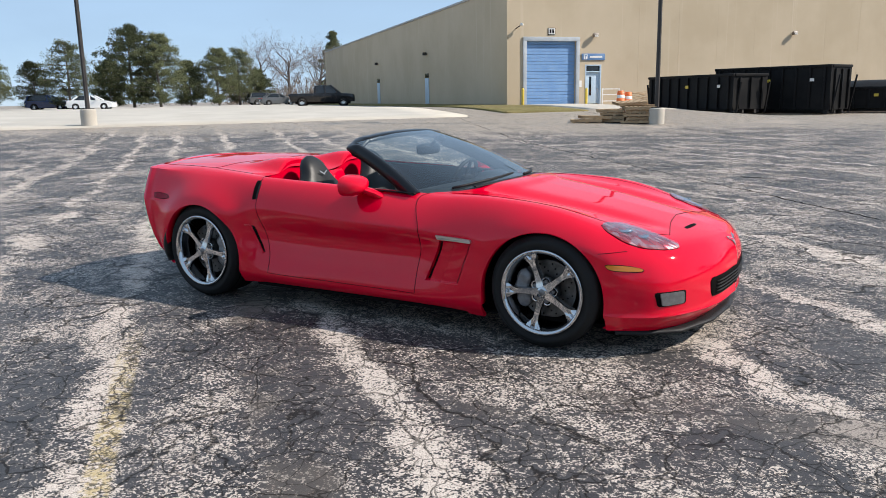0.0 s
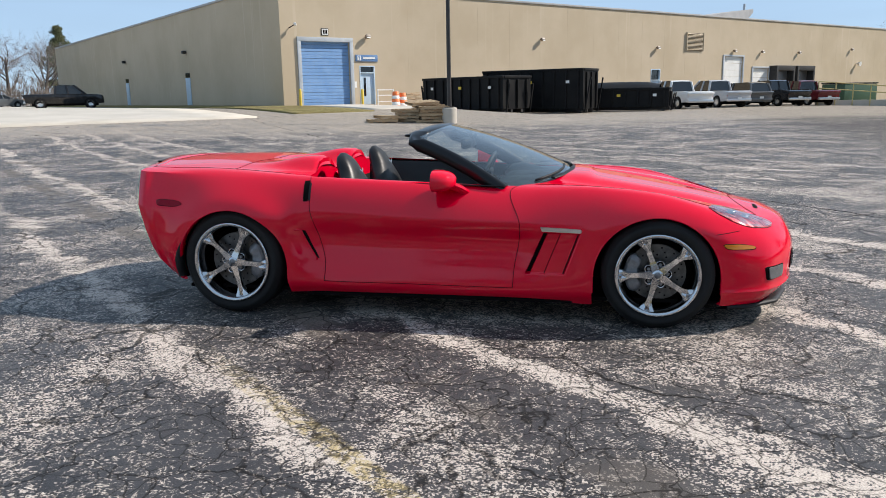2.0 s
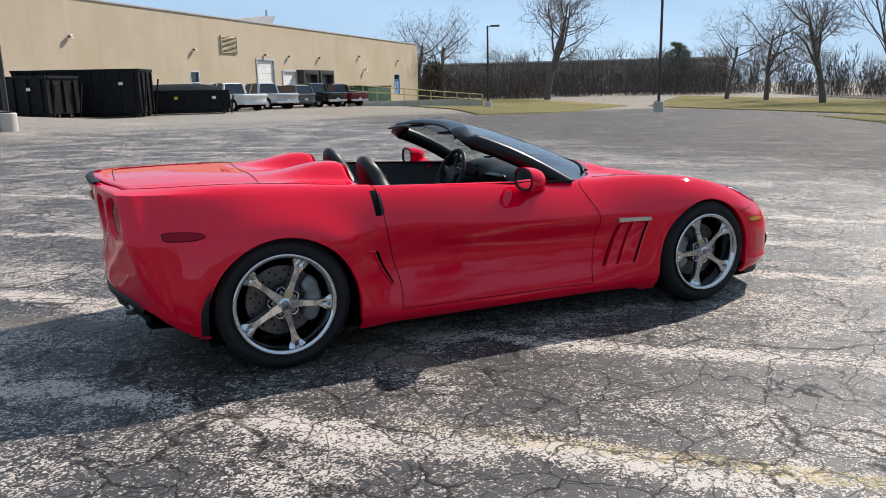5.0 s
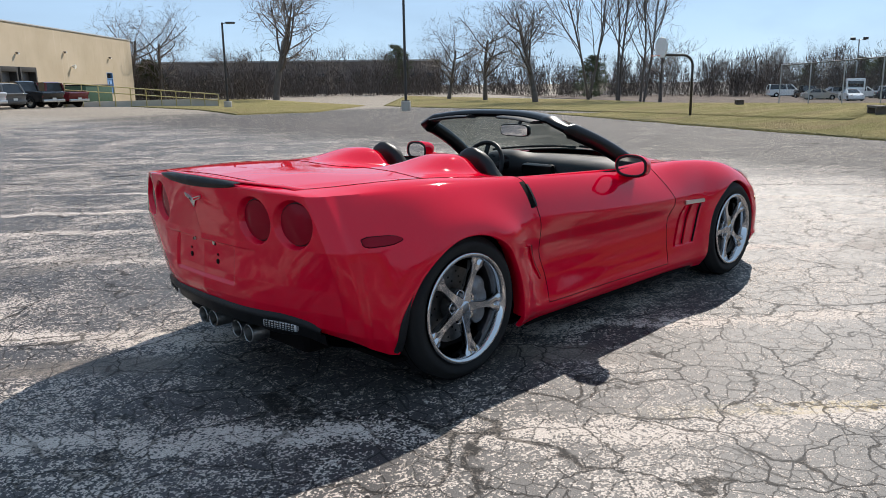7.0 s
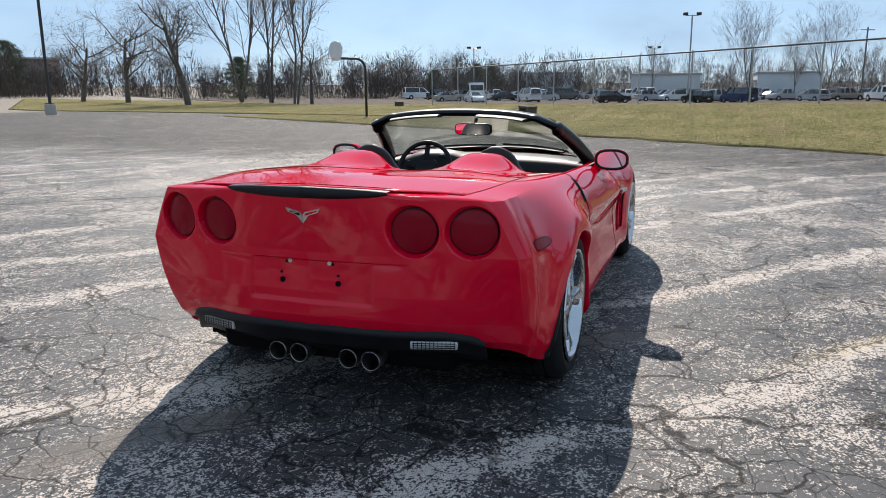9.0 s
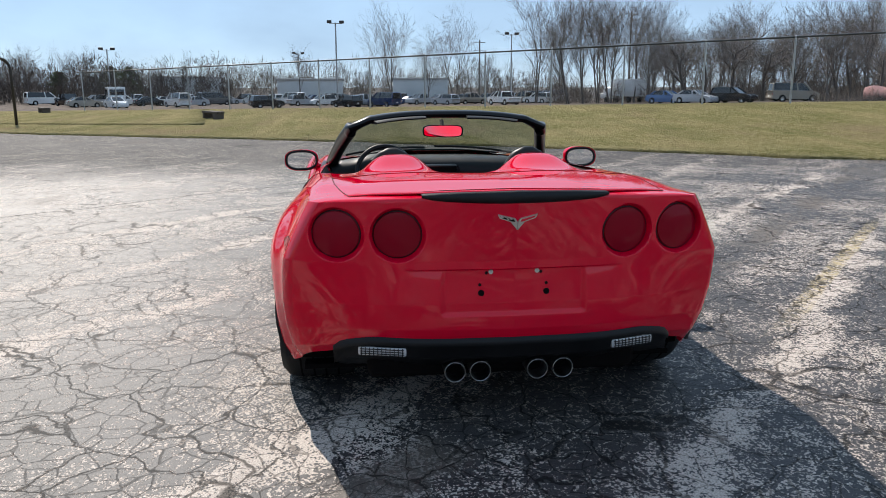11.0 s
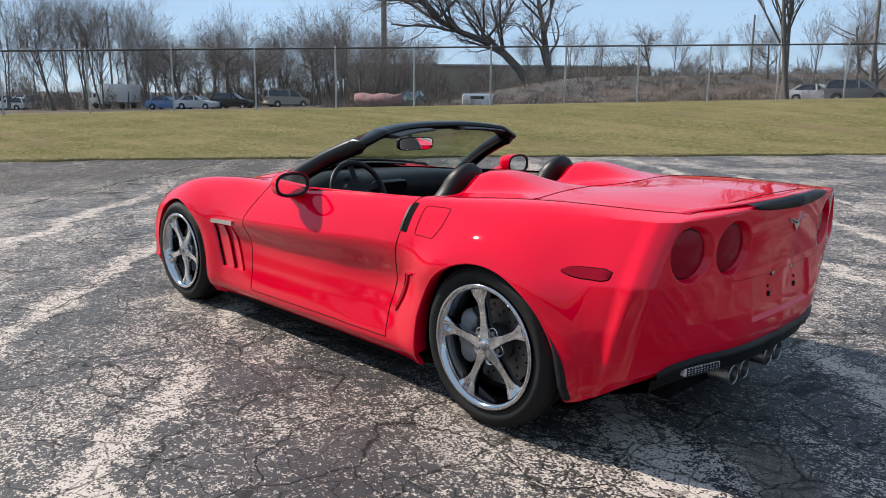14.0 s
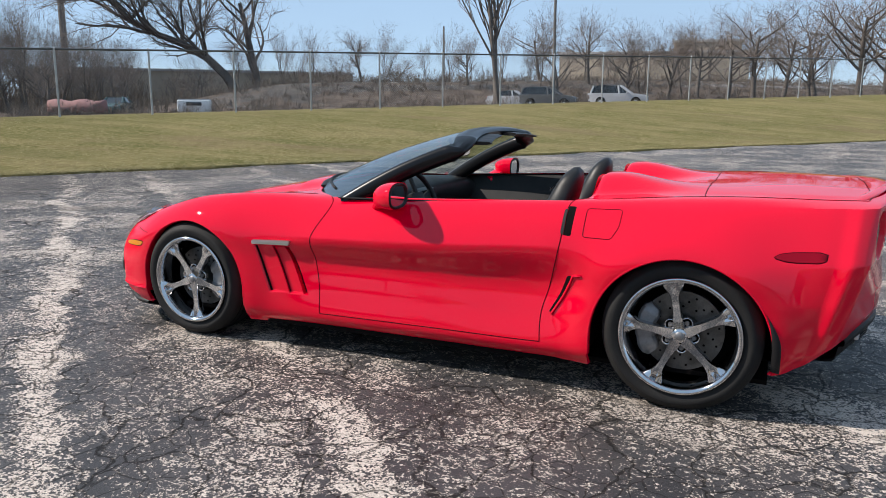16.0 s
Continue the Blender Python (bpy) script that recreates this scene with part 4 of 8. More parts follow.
def frame_sweep():
    """The surround as one bent bar: up one pillar, round the corner, along the header and down the other pillar."""
    left = [shield_row(t, 3)[2] for t in np.linspace(0.05, 0.94, 14)]
    left = [Vector((p.x - 0.036, p.y + 0.002, p.z - 0.034)) for p in left]
    over = [Vector((p.x - 0.035, p.y, p.z - 0.018)) for p in reversed(shield_row(1.0, 41)[3:-3])]
    right = [Vector((p.x, -p.y, p.z)) for p in reversed(left)]
    line = spline([tuple(p) for p in left + over + right], 120)
    pts = [Vector(p) for p in line]
    rings = []
    for i, p in enumerate(pts):
        d = (pts[min(i + 1, 119)] - pts[max(i - 1, 0)]).normalized()
        side = d.cross(Vector((0, 0, 1))).normalized()
        up = side.cross(d)
        k = ease((abs(d.y) - 0.3) / 0.6)
        a, b = 0.036 + 0.024 * k, 0.046 - 0.022 * k
        rings.append([tuple(p + side * m * a + up * n * b) for m, n in oval(1.0, 1.0, 14)])
    v, f = loft(rings)
    bm = bmesh.new()
    vs = [bm.verts.new(p) for p in v]
    for q in f:
        bm.faces.new([vs[i] for i in q])
    bmesh.ops.recalc_face_normals(bm, faces=bm.faces[:])
    return to_mesh(bm, "surround", 40)


part("surround", frame_sweep(), GLOSS_BLACK, frame_part)
bar_loft([(p.x - 0.012, p.y, p.z + 0.002) for p in shield_row(0.0, 41)[7:-7]], oval(0.026, 0.007), "cowl_strip", BLACK, frame_part)
for s in (1, -1):  # sun visors folded against the header
    vis = [(p.x - 0.1, p.y, p.z - 0.035) for p in shield_row(1.0, 41)[(5 if s < 0 else 25) : (17 if s < 0 else 37)]]
    bar_loft(vis, oval(0.075, 0.01), "sun_visor", LEATHER, frame_part)

# wipers
for y0, y1 in ((0.05, 0.62), (-0.6, -0.02)):
    line = []
    for u in np.linspace(0, 1, 10):
        y = y0 + (y1 - y0) * u
        a = abs(y / 0.735) ** 2.6
        line.append((0.8 - 0.33 * a - 0.05 * u, y, 0.885 - 0.06 * a + 0.012 * u))
    v, f = tube(line, 0.008)
    part("wiper", mesh_of("wiper", v, f), BLACK, car)

# tub: floor, tunnel, bulkhead, door inners
tub = empty("cabin")
tub.parent = car
part("floor", to_mesh(box((1.5, 1.42, 0.04), (-0.15, 0, 0.2))), CARPET, tub)
part("bulkhead", to_mesh(box((0.05, 1.42, 0.55), (-0.9, 0, 0.5), 0.02)), CARPET, tub)
part("console", to_mesh(box((1.05, 0.24, 0.3), (-0.1, 0, 0.42), 0.04)), LEATHER, tub)
part("shifter", to_mesh(rod((0.08, 0, 0.56), (0.07, 0, 0.68), 0.012, 0.02, 12)), LEATHER, tub)
for s in (1, -1):
    rows = []
    for z, y in ((0.2, 0.7), (0.45, 0.69), (0.56, 0.655), (0.62, 0.66), (0.68, 0.7), (0.8, 0.735), (0.832, 0.752), (0.838, 0.775)):
        rows.append([(x, s * y, z + 0.026 * (0.3 - x) / 1.1 * (z > 0.7)) for x in np.linspace(-0.9, 0.43, 14)])
    skin(rows, "door_trim", LEATHER, tub, thick=0.006)
    part("armrest", to_mesh(box((0.42, 0.07, 0.05), (-0.3, s * 0.66, 0.63), 0.02)), LEATHER, tub)

# dash
rows = []
for x, z, e in ((0.84, 0.835, 0.1), (0.62, 0.842, 0.05), (0.45, 0.845, 0.03), (0.36, 0.83, 0.02), (0.315, 0.79, 0.01), (0.33, 0.7, 0.0), (0.4, 0.6, 0.0), (0.5, 0.45, 0.0)):
    row = []
    for y in np.linspace(-0.72, 0.72, 37):
        hood = 0.035 * math.exp(-((y - 0.37) / 0.17) ** 4) * (1 if 0.3 < x < 0.6 and z > 0.7 else 0)
        row.append((x - 0.33 * abs(y / 0.735) ** 2.6 * (1 if x > 0.6 else 0.25), y, z + hood - 0.02 * abs(y / 0.7) ** 3))
    rows.append(row)
skin(rows, "dashboard", LEATHER, tub)
for y in (-0.56, -0.1, 0.1, 0.56):
    v, f = lathe([(0.001, -0.0), (0.036, 0.0), (0.044, -0.008), (0.046, 0.012)], 20)
    part("air_vent", mesh_of("air_vent", v, f), GLOSS_BLACK, tub, m=pose(0.318, y, 0.765, 0, 0, 90))
part("console_face", to_mesh(box((0.05, 0.25, 0.24), (0.33, 0, 0.69), 0.015, Matrix.Rotation(-0.25, 4, "Y"))), GLOSS_BLACK, tub)
for y in (0.31, 0.43):
    v, f = lathe([(0.001, 0.0), (0.05, 0.0), (0.054, -0.012)], 24)
    part("gauge", mesh_of("gauge", v, f), GLOSS_BLACK, tub, m=pose(0.31, y, 0.8, 0, 0, 90))

# steering wheel
wheel_at = Matrix.Translation((0.14, 0.37, 0.775)) @ Matrix.Rotation(radians(-66), 4, "Y")
v, f = tube([(0.182 * math.cos(a), 0.182 * math.sin(a), 0) for a in np.linspace(0, 2 * math.pi, 40, endpoint=False)], 0.0155, 10, True)
part("steering_rim", mesh_of("steering_rim", v, f), LEATHER, tub, m=wheel_at)
part("steering_hub", to_mesh(box((0.13, 0.15, 0.045), (0, 0, -0.02), 0.02)), LEATHER, tub, m=wheel_at)
for ang in (-15, 195, 270):
    a = radians(ang + 90)
    part("steering_spoke", to_mesh(box((0.12, 0.035, 0.014), (0.115 * math.cos(a), 0.115 * math.sin(a), -0.008), 0.005, Matrix.Rotation(a, 4, "Z"))), BLACK, tub, m=wheel_at)
part("steering_column", to_mesh(rod((0.17, 0.37, 0.76), (0.42, 0.37, 0.65), 0.035, 0.05, 16)), BLACK, tub)


def bucket_seat(y):
    """A leather seat: cushion, bolsters, and a back that carries the headrest."""
    seat = empty("seat")
    seat.parent = car
    seat.location = (0, y, 0)
    part("cushion", to_mesh(box((0.5, 0.36, 0.14), (-0.28, 0, 0.38), 0.05, Matrix.Rotation(radians(-8), 4, "Y"), seg=4)), LEATHER, seat)
    for s in (1, -1):
        part("cushion_bolster", to_mesh(box((0.48, 0.1, 0.17), (-0.28, s * 0.21, 0.41), 0.045, Matrix.Rotation(radians(-8), 4, "Y"), seg=4)), LEATHER, seat)
    rings = []
    for t in np.linspace(0, 1, 24):
        z = 0.4 + 0.605 * t
        x = -0.5 - 0.235 * t
        half = 0.25 - 0.02 * t if t < 0.55 else 0.24 - 0.115 * ease((t - 0.55) / 0.3)
        crown = math.sqrt(max(0.02, 1 - max(0.0, (t - 0.76) / 0.245) ** 2.2))
        half *= crown
        deep = (0.075 - 0.012 * t) * crown
        rings.append([(x + b * deep / 0.06 * 0.06 / 1.0, a, z) for a, b in [(half * p, q) for p, q in oval(1.0, 1.0, 20, 2.8)]])
    v, f = loft(rings)
    bm = bmesh.new()
    vs = [bm.verts.new(p) for p in v]
    for q in f:
        bm.faces.new([vs[i] for i in q])
    bmesh.ops.recalc_face_normals(bm, faces=bm.faces[:])
    back = part("backrest", to_mesh(bm, "backrest", 60), LEATHER, seat)
    mark = bmesh.new()
    for s2 in (1, -1):
        mark.faces.new([mark.verts.new((-0.602 + 0.0 * a - 0.39 * (b - 0.885), s2 * a, b)) for a, b in ((0.0, 0.872), (0.036, 0.894), (0.04, 0.904), (0.009, 0.889), (0.0, 0.882))])
    part("stitched_mark", mark, SATIN, back)
    return seat


for y in (0.37, -0.37):
    bucket_seat(y)

# rear-view mirror
rings = [[(a * k, d, b * k) for a, b in oval(0.13, 0.04, 32, 4.5)] for d, k in ((-0.04, 0.3), (-0.034, 0.7), (-0.012, 0.97), (0.006, 1.0), (0.014, 0.97), (0.014, 0.9))]
v, f = loft(rings)
holder = part("rear_view_mirror", mesh_of("rear_view_mirror", v, f), GLOSS_BLACK, car, m=pose(0.07, 0, 1.046, -2.5, 0, 84.5))
part("mirror_glass", mesh_of("mirror_glass", [(a, 0.0155, b) for a, b in oval(0.12, 0.034, 32, 4.5)], [tuple(range(32))], False), MIRROR, holder)
part("mirror_stalk", to_mesh(rod((0.08, 0, 1.055), (0.132, 0, 1.108), 0.012)), BLACK, car)


def door_mirror(s):
    """A painted shell with an oval glass, on a short foot."""
    rings = []
    for t in np.linspace(0, 1, 12):
        k = math.sin(math.pi / 2 * min(1, 0.35 + t * 0.9)) if t < 0.75 else 0.99
        k = math.sqrt(max(0.02, 1 - (1 - t) ** 2.4))
        rings.append([(0.15 - 0.135 * t, s * (0.885 + 0.104 * a * k + 0.012 * t), 0.875 + 0.066 * b * k - 0.012 * a * (1 - t)) for a, b in oval(1.0, 1.0, 24, 2.6)])
    rings.append([(0.022, s * (0.897 + 0.096 * a), 0.875 + 0.058 * b) for a, b in oval(1.0, 1.0, 24, 2.6)])
    v, f = loft(rings)
    bm = bmesh.new()
    vs = [bm.verts.new(p) for p in v]
    for q in f:
        bm.faces.new([vs[i] for i in q])
    bmesh.ops.recalc_face_normals(bm, faces=bm.faces[:])
    shell = part("door_mirror", to_mesh(bm, "door_mirror", 45), RED, car)
    ring = [(0.019, s * (0.897 + 0.087 * a), 0.875 + 0.05 * b) for a, b in oval(1.0, 1.0, 24, 2.6)]
    me = mesh_of("mirror_glass", ring, [tuple(range(24))])
    part("mirror_glass", me, MIRROR, shell)
    rim = [(0.017, s * (0.897 + 0.093 * a), 0.875 + 0.056 * b) for a, b in oval(1.0, 1.0, 24, 2.6)]
    v, f = tube(rim, 0.007, 8, True)
    part("mirror_bezel", mesh_of("mirror_bezel", v, f), BLACK, shell)
    foot = bar_loft([(0.17, s * 0.765, 0.795), (0.14, s * 0.8, 0.82), (0.095, s * 0.86, 0.85)], oval(0.06, 0.026), "mirror_foot", RED, shell)


for s in (1, -1):
    door_mirror(s)


# ---- seams, lamps, vents and badges of the car ----
SEAM = Mat("seam_shadow", (0.035, 0.0, 0.002), 0.8, spec=0.1).m
def strand(points, r, name, material, parent, label="", sides=6, close=False):
    v, f = tube([tuple(p) for p in points], r, sides, close)
    return part(name, mesh_of(name, v, f), material, parent, label)


def seam_col(c, r0, r1, s, owner):
    strand([(REAL[c, r, 0], s * REAL[c, r, 1], REAL[c, r, 2]) for r in range(r0, r1 + 1)], 0.0022, "panel_seam", SEAM, owner)


def seam_row(r, c0, c1, s, owner):
    strand([(REAL[c, r, 0], s * REAL[c, r, 1], REAL[c, r, 2]) for c in range(c0, c1 + 1)], 0.002, "panel_seam", SEAM, owner)


E_, V_ = COLS_EACH, ROWS_EACH
for s in (1, -1):
    seam_col(6 * E_, V_ + 2, 5 * V_ + 4, s, BODY["door", s])
    seam_col(8 * E_, V_ + 2, 5 * V_ + 4, s, BODY["door", s])
    seam_row(V_ + 2, 6 * E_, 8 * E_, s, BODY["door", s])
    seam_row(5 * V_ + 8, 2 * E_ - 8, 6 * E_ - 4, s, BODY["hood"])
    seam_col(2 * E_ - 8, 5 * V_ + 8, R - 1, s, BODY["hood"])
    seam_row(5 * V_ + 10, 8 * E_ + 8, 11 * E_ + 16, s, BODY["trunk_lid"])
    seam_col(11 * E_ + 16, 5 * V_ + 10, R - 1, s, BODY["trunk_lid"])
    seam_col(9 * E_ + 4, 5 * V_ + 10, R - 1, s, BODY["tonneau_cover"])
    strand([on_side(x, z, s) for x, z in zip(np.linspace(1.655, 1.79, 9), np.linspace(0.572, 0.585, 9))], 0.002, "panel_seam", SEAM, BODY["front_fender", s])


def plate(outline, onto, name, material, parent, thick=0.006, sink=0.004, label="", rings=3, dome=0.0, bevel=0.0):
    """A closed patch that lies on the skin: outline gives pairs, onto lays a pair on the body."""
    pts = np.array(outline, float)
    mid = pts.mean(0)
    verts, faces, n = [], [], len(pts)
    levels = [(1.0, -sink), (1.0, thick * 0.5), (0.985, thick)] + [(k / rings, thick + dome * (1 - (k / rings) ** 2)) for k in range(rings - 1, 0, -1)]
    for f, lift in levels:
        for p in pts:
            verts.append(onto(*(mid + (p - mid) * f), lift))
    for i in range(len(levels) - 1):
        for j in range(n):
            a, b = i * n + j, i * n + (j + 1) % n
            faces.append((a, b, b + n, a + n))
    verts.append(onto(*mid, thick + dome))
    last = (len(levels) - 1) * n
    for j in range(n):
        faces.append((last + j, last + (j + 1) % n, len(verts) - 1))
    bm = bmesh.new()
    vs = [bm.verts.new(v) for v in verts]
    for f in faces:
        try:
            bm.faces.new([vs[i] for i in f])
        except ValueError:
            pass
    bmesh.ops.recalc_face_normals(bm, faces=bm.faces[:])
    return part(name, to_mesh(bm, name, 50), material, parent, label)


def dense(points, n=48):
    """A closed outline with evenly spread points."""
    p = np.array([*points, points[0]], float)
    d = np.r_[0, np.cumsum(np.hypot(*np.diff(p, axis=0).T))]
    u = np.linspace(0, d[-1], n, endpoint=False)
    return np.stack([np.interp(u, d, p[:, k]) for k in range(2)], 1)


def rounded(points, n=48, turns=2):
    """The outline with its corners cut round."""
    p = np.array(points, float)
    for _ in range(turns):
        q = np.roll(p, -1, 0)
        p = np.stack([0.8 * p + 0.2 * q, 0.2 * p + 0.8 * q], 1).reshape(-1, 2)
    return dense(p, n)


def soft_corners(points, r, n=56):
    """The outline with corners of radius r."""
    p, out = np.array(points, float), []
    for i in range(len(p)):
        a, b, c = p[i - 1], p[i], p[(i + 1) % len(p)]
        d0, d1 = b + (a - b) / np.hypot(*(a - b)) * r, b + (c - b) / np.hypot(*(c - b)) * r
        for t in np.linspace(0, 1, 6):
            out.append((1 - t) ** 2 * d0 + 2 * t * (1 - t) * b + t * t * d1)
    return dense(out, n)


def circle(y, z, r, n=32):
    return [(y + r * math.cos(a), z + r * math.sin(a)) for a in np.linspace(0, 2 * math.pi, n, endpoint=False)]


# very dark red: the shade at the edge of each lamp's well, put into colour
LENS_RIM_SHADE = Mat("lamp_rim_shade", (0.02, 0.0, 0.002), 0.5).m
tail = BODY["rear_bumper"]
for s in (1, -1):
    for y in TAIL_LAMPS:
        lamp = plate(circle(s * y, 0.8, 0.091), on_rear, "tail_lamp", LENS_RIM_SHADE, car, thick=0.003, sink=0.002, label="round dark red tail lamp in a deep well")
        lens = plate(circle(s * y, 0.8, 0.086), on_rear, "lens", LENS_DARK, lamp, thick=0.008, sink=-0.002, dome=0.009)
# high brake lamp in the tail's lip
rows = []  # raised lip over the lamp
for y in np.linspace(-0.62, 0.62, 41):
    p = on_top(-2.13 + 0.17 * (y / 0.65) ** 2, y)
    h = 0.01 * (1 - abs(y / 0.62) ** 3)
    rows.append([(p.x + 0.07, y, p.z - 0.004), (p.x + 0.02, y, p.z + h * 0.6), (p.x - 0.024, y, p.z + h), (p.x - 0.03, y, p.z + h - 0.005), (p.x - 0.02, y, p.z + 0.002)])
v, f = loft(rows, False, False)
part("tail_lip", mesh_of("tail_lip", v, f), RED, car)
rows = []
for y in np.linspace(-0.345, 0.345, 41):
    p = on_top(-2.13 + 0.17 * (y / 0.65) ** 2, y)
    up = p.z + 0.01 * (1 - abs(y / 0.62) ** 3) - 0.003
    deep = 0.006 + 0.036 * math.sqrt(max(0.0, 1 - (y / 0.35) ** 2)) ** 1.2
    x = lambda z: min(on_rear(y, min(z, 0.935)).x, p.x - 0.03)
    rows.append([(x(up) + 0.03, y, up), (x(up) - 0.004, y, up - 0.001), (x(up - deep * 0.5) - 0.009, y, up - deep * 0.5), (x(up - deep) - 0.003, y, up - deep), (x(up - deep) + 0.03, y, up - deep)])
v, f = loft(rows, False, False)
part("high_brake_lamp", mesh_of("high_brake_lamp", v, f), BLACK, car, "dark high-mounted brake lamp")

# plate bolts, badge
for y, z, r, mat in ((0.089, 0.658, 0.009, SATIN), (-0.086, 0.658, 0.009, SATIN), (0.125, 0.579, 0.012, GAP), (-0.122, 0.579, 0.012, GAP), (0.105, 0.654, 0.006, GAP), (-0.1, 0.654, 0.006, GAP), (0.13, 0.61, 0.006, GAP), (-0.122, 0.61, 0.006, GAP)):
    plate(circle(y, z, r, 12), on_rear, "plate_bolt", mat, tail, thick=0.003)


def wing_badge(onto, y0, z0, k, name, parent):
    """Two crossed pennants that spread from a point, with a chrome edge."""
    badge = None
    for s in (1, -1):
        out = [(0, -1.0), (0.55, 0.1), (2.6, 0.75), (2.9, 1.35), (0.35, 0.75), (0.0, 0.2)]
        o = plate(dense([(y0 + s * a * k, z0 + b * k) for a, b in out], 48), onto, name, SATIN, parent, thick=0.006)
        badge = badge or o
        inner = [(0.35, 0.25), (0.75, 0.3), (2.4, 0.85), (2.55, 1.1), (0.55, 0.62)]
        plate(dense([(y0 + s * a * k, z0 + b * k) for a, b in inner], 40), onto, "badge_field", GAP if s * y0 >= 0 and s > 0 else RED, o, thick=0.0075)
        if s > 0:
            for i in range(4):
                for j in (0, 1):
                    if (i + j) % 2:
                        a, b = 0.8 + 0.42 * i, 0.42 + 0.14 * i + 0.17 * j
                        plate(dense([(y0 + a * k, z0 + b * k), (y0 + (a + 0.36) * k, z0 + (b + 0.1) * k), (y0 + (a + 0.36) * k, z0 + (b + 0.27) * k), (y0 + a * k, z0 + (b + 0.17) * k)], 12), onto, "badge_check", SATIN, o, thick=0.009)
    return badge


wing_badge(on_rear, 0.0, 0.846, 0.0255, "tail_badge", car)
wing_badge(on_front, 0.0, 0.535, 0.026, "nose_badge", car)

# black valance with lamps and exhaust
rows = []
for y in np.linspace(-0.68, 0.68, 49):
    edge = ease((abs(y) - 0.5) / 0.2)
    top = 0.392 - 0.03 * edge - 0.05 * ease((abs(y) - 0.63) / 0.1)
    p = on_rear(y, max(top, 0.345 - 0.02 * edge))
    rows.append([(p.x - 0.006, y, top + 0.012), (p.x - 0.016, y, top), (p.x - 0.014, y, top - 0.02), (p.x + 0.008, y, top - 0.024), (p.x + 0.018, y, top - 0.075), (p.x + 0.05, y, top - 0.085), (p.x + 0.16, y, 0.235 - 0.02 * edge), (-1.5, y, 0.2)])
v, f = loft(rows, False, False)
valance = part("rear_valance", mesh_of("rear_valance", v, f), BLACK, car)
for s in (1, -1):
    at = on_rear(s * 0.49, 0.39) + Vector((0.02, 0, -0.048))
    place = Matrix.Translation(at) @ Matrix.Rotation(-s * 0.26, 4, "Z")
    lamp = part("reversing_lamp", to_mesh(box((0.034, 0.19, 0.036), (0, 0, 0), 0.01)), REVERSE_LENS, car, "clear ribbed reversing lamp", place)
    for k in range(11):
        part("lamp_rib", to_mesh(box((0.006, 0.003, 0.03), (-0.0165, 0.016 * (k - 5), 0))), BLACK, lamp)
    for k in (-1, 0, 1):
        part("lamp_rib", to_mesh(box((0.006, 0.17, 0.003), (-0.0165, 0, 0.009 * k))), BLACK, lamp)
for y in (0.212, 0.112, -0.115, -0.217):
    v, f = lathe([(0.028, 0.2), (0.036, 0.18), (0.038, -0.03), (0.0395, -0.035), (0.042, -0.03), (0.042, 0.2)], 28, "y")
    tip = part("exhaust_tip", mesh_of("exhaust_tip", v, f), EXHAUST, car, "round steel exhaust tip", pose(-2.035, y, 0.243, 0, 0, -90))
    v, f = lathe([(0.0001, 0.05), (0.037, 0.05)], 20, "y")
    part("tip_bore", mesh_of("tip_bore", v, f), GAP, tip)
# muffler coloured near-black instead of steel: the shade under the tail is painted on
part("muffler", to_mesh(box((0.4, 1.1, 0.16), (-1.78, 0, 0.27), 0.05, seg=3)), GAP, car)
# plain sheet added to keep sunlight from passing through the open body
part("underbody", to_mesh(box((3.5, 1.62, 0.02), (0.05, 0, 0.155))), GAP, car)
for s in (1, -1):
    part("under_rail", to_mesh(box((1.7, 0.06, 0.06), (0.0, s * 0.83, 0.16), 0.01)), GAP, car)

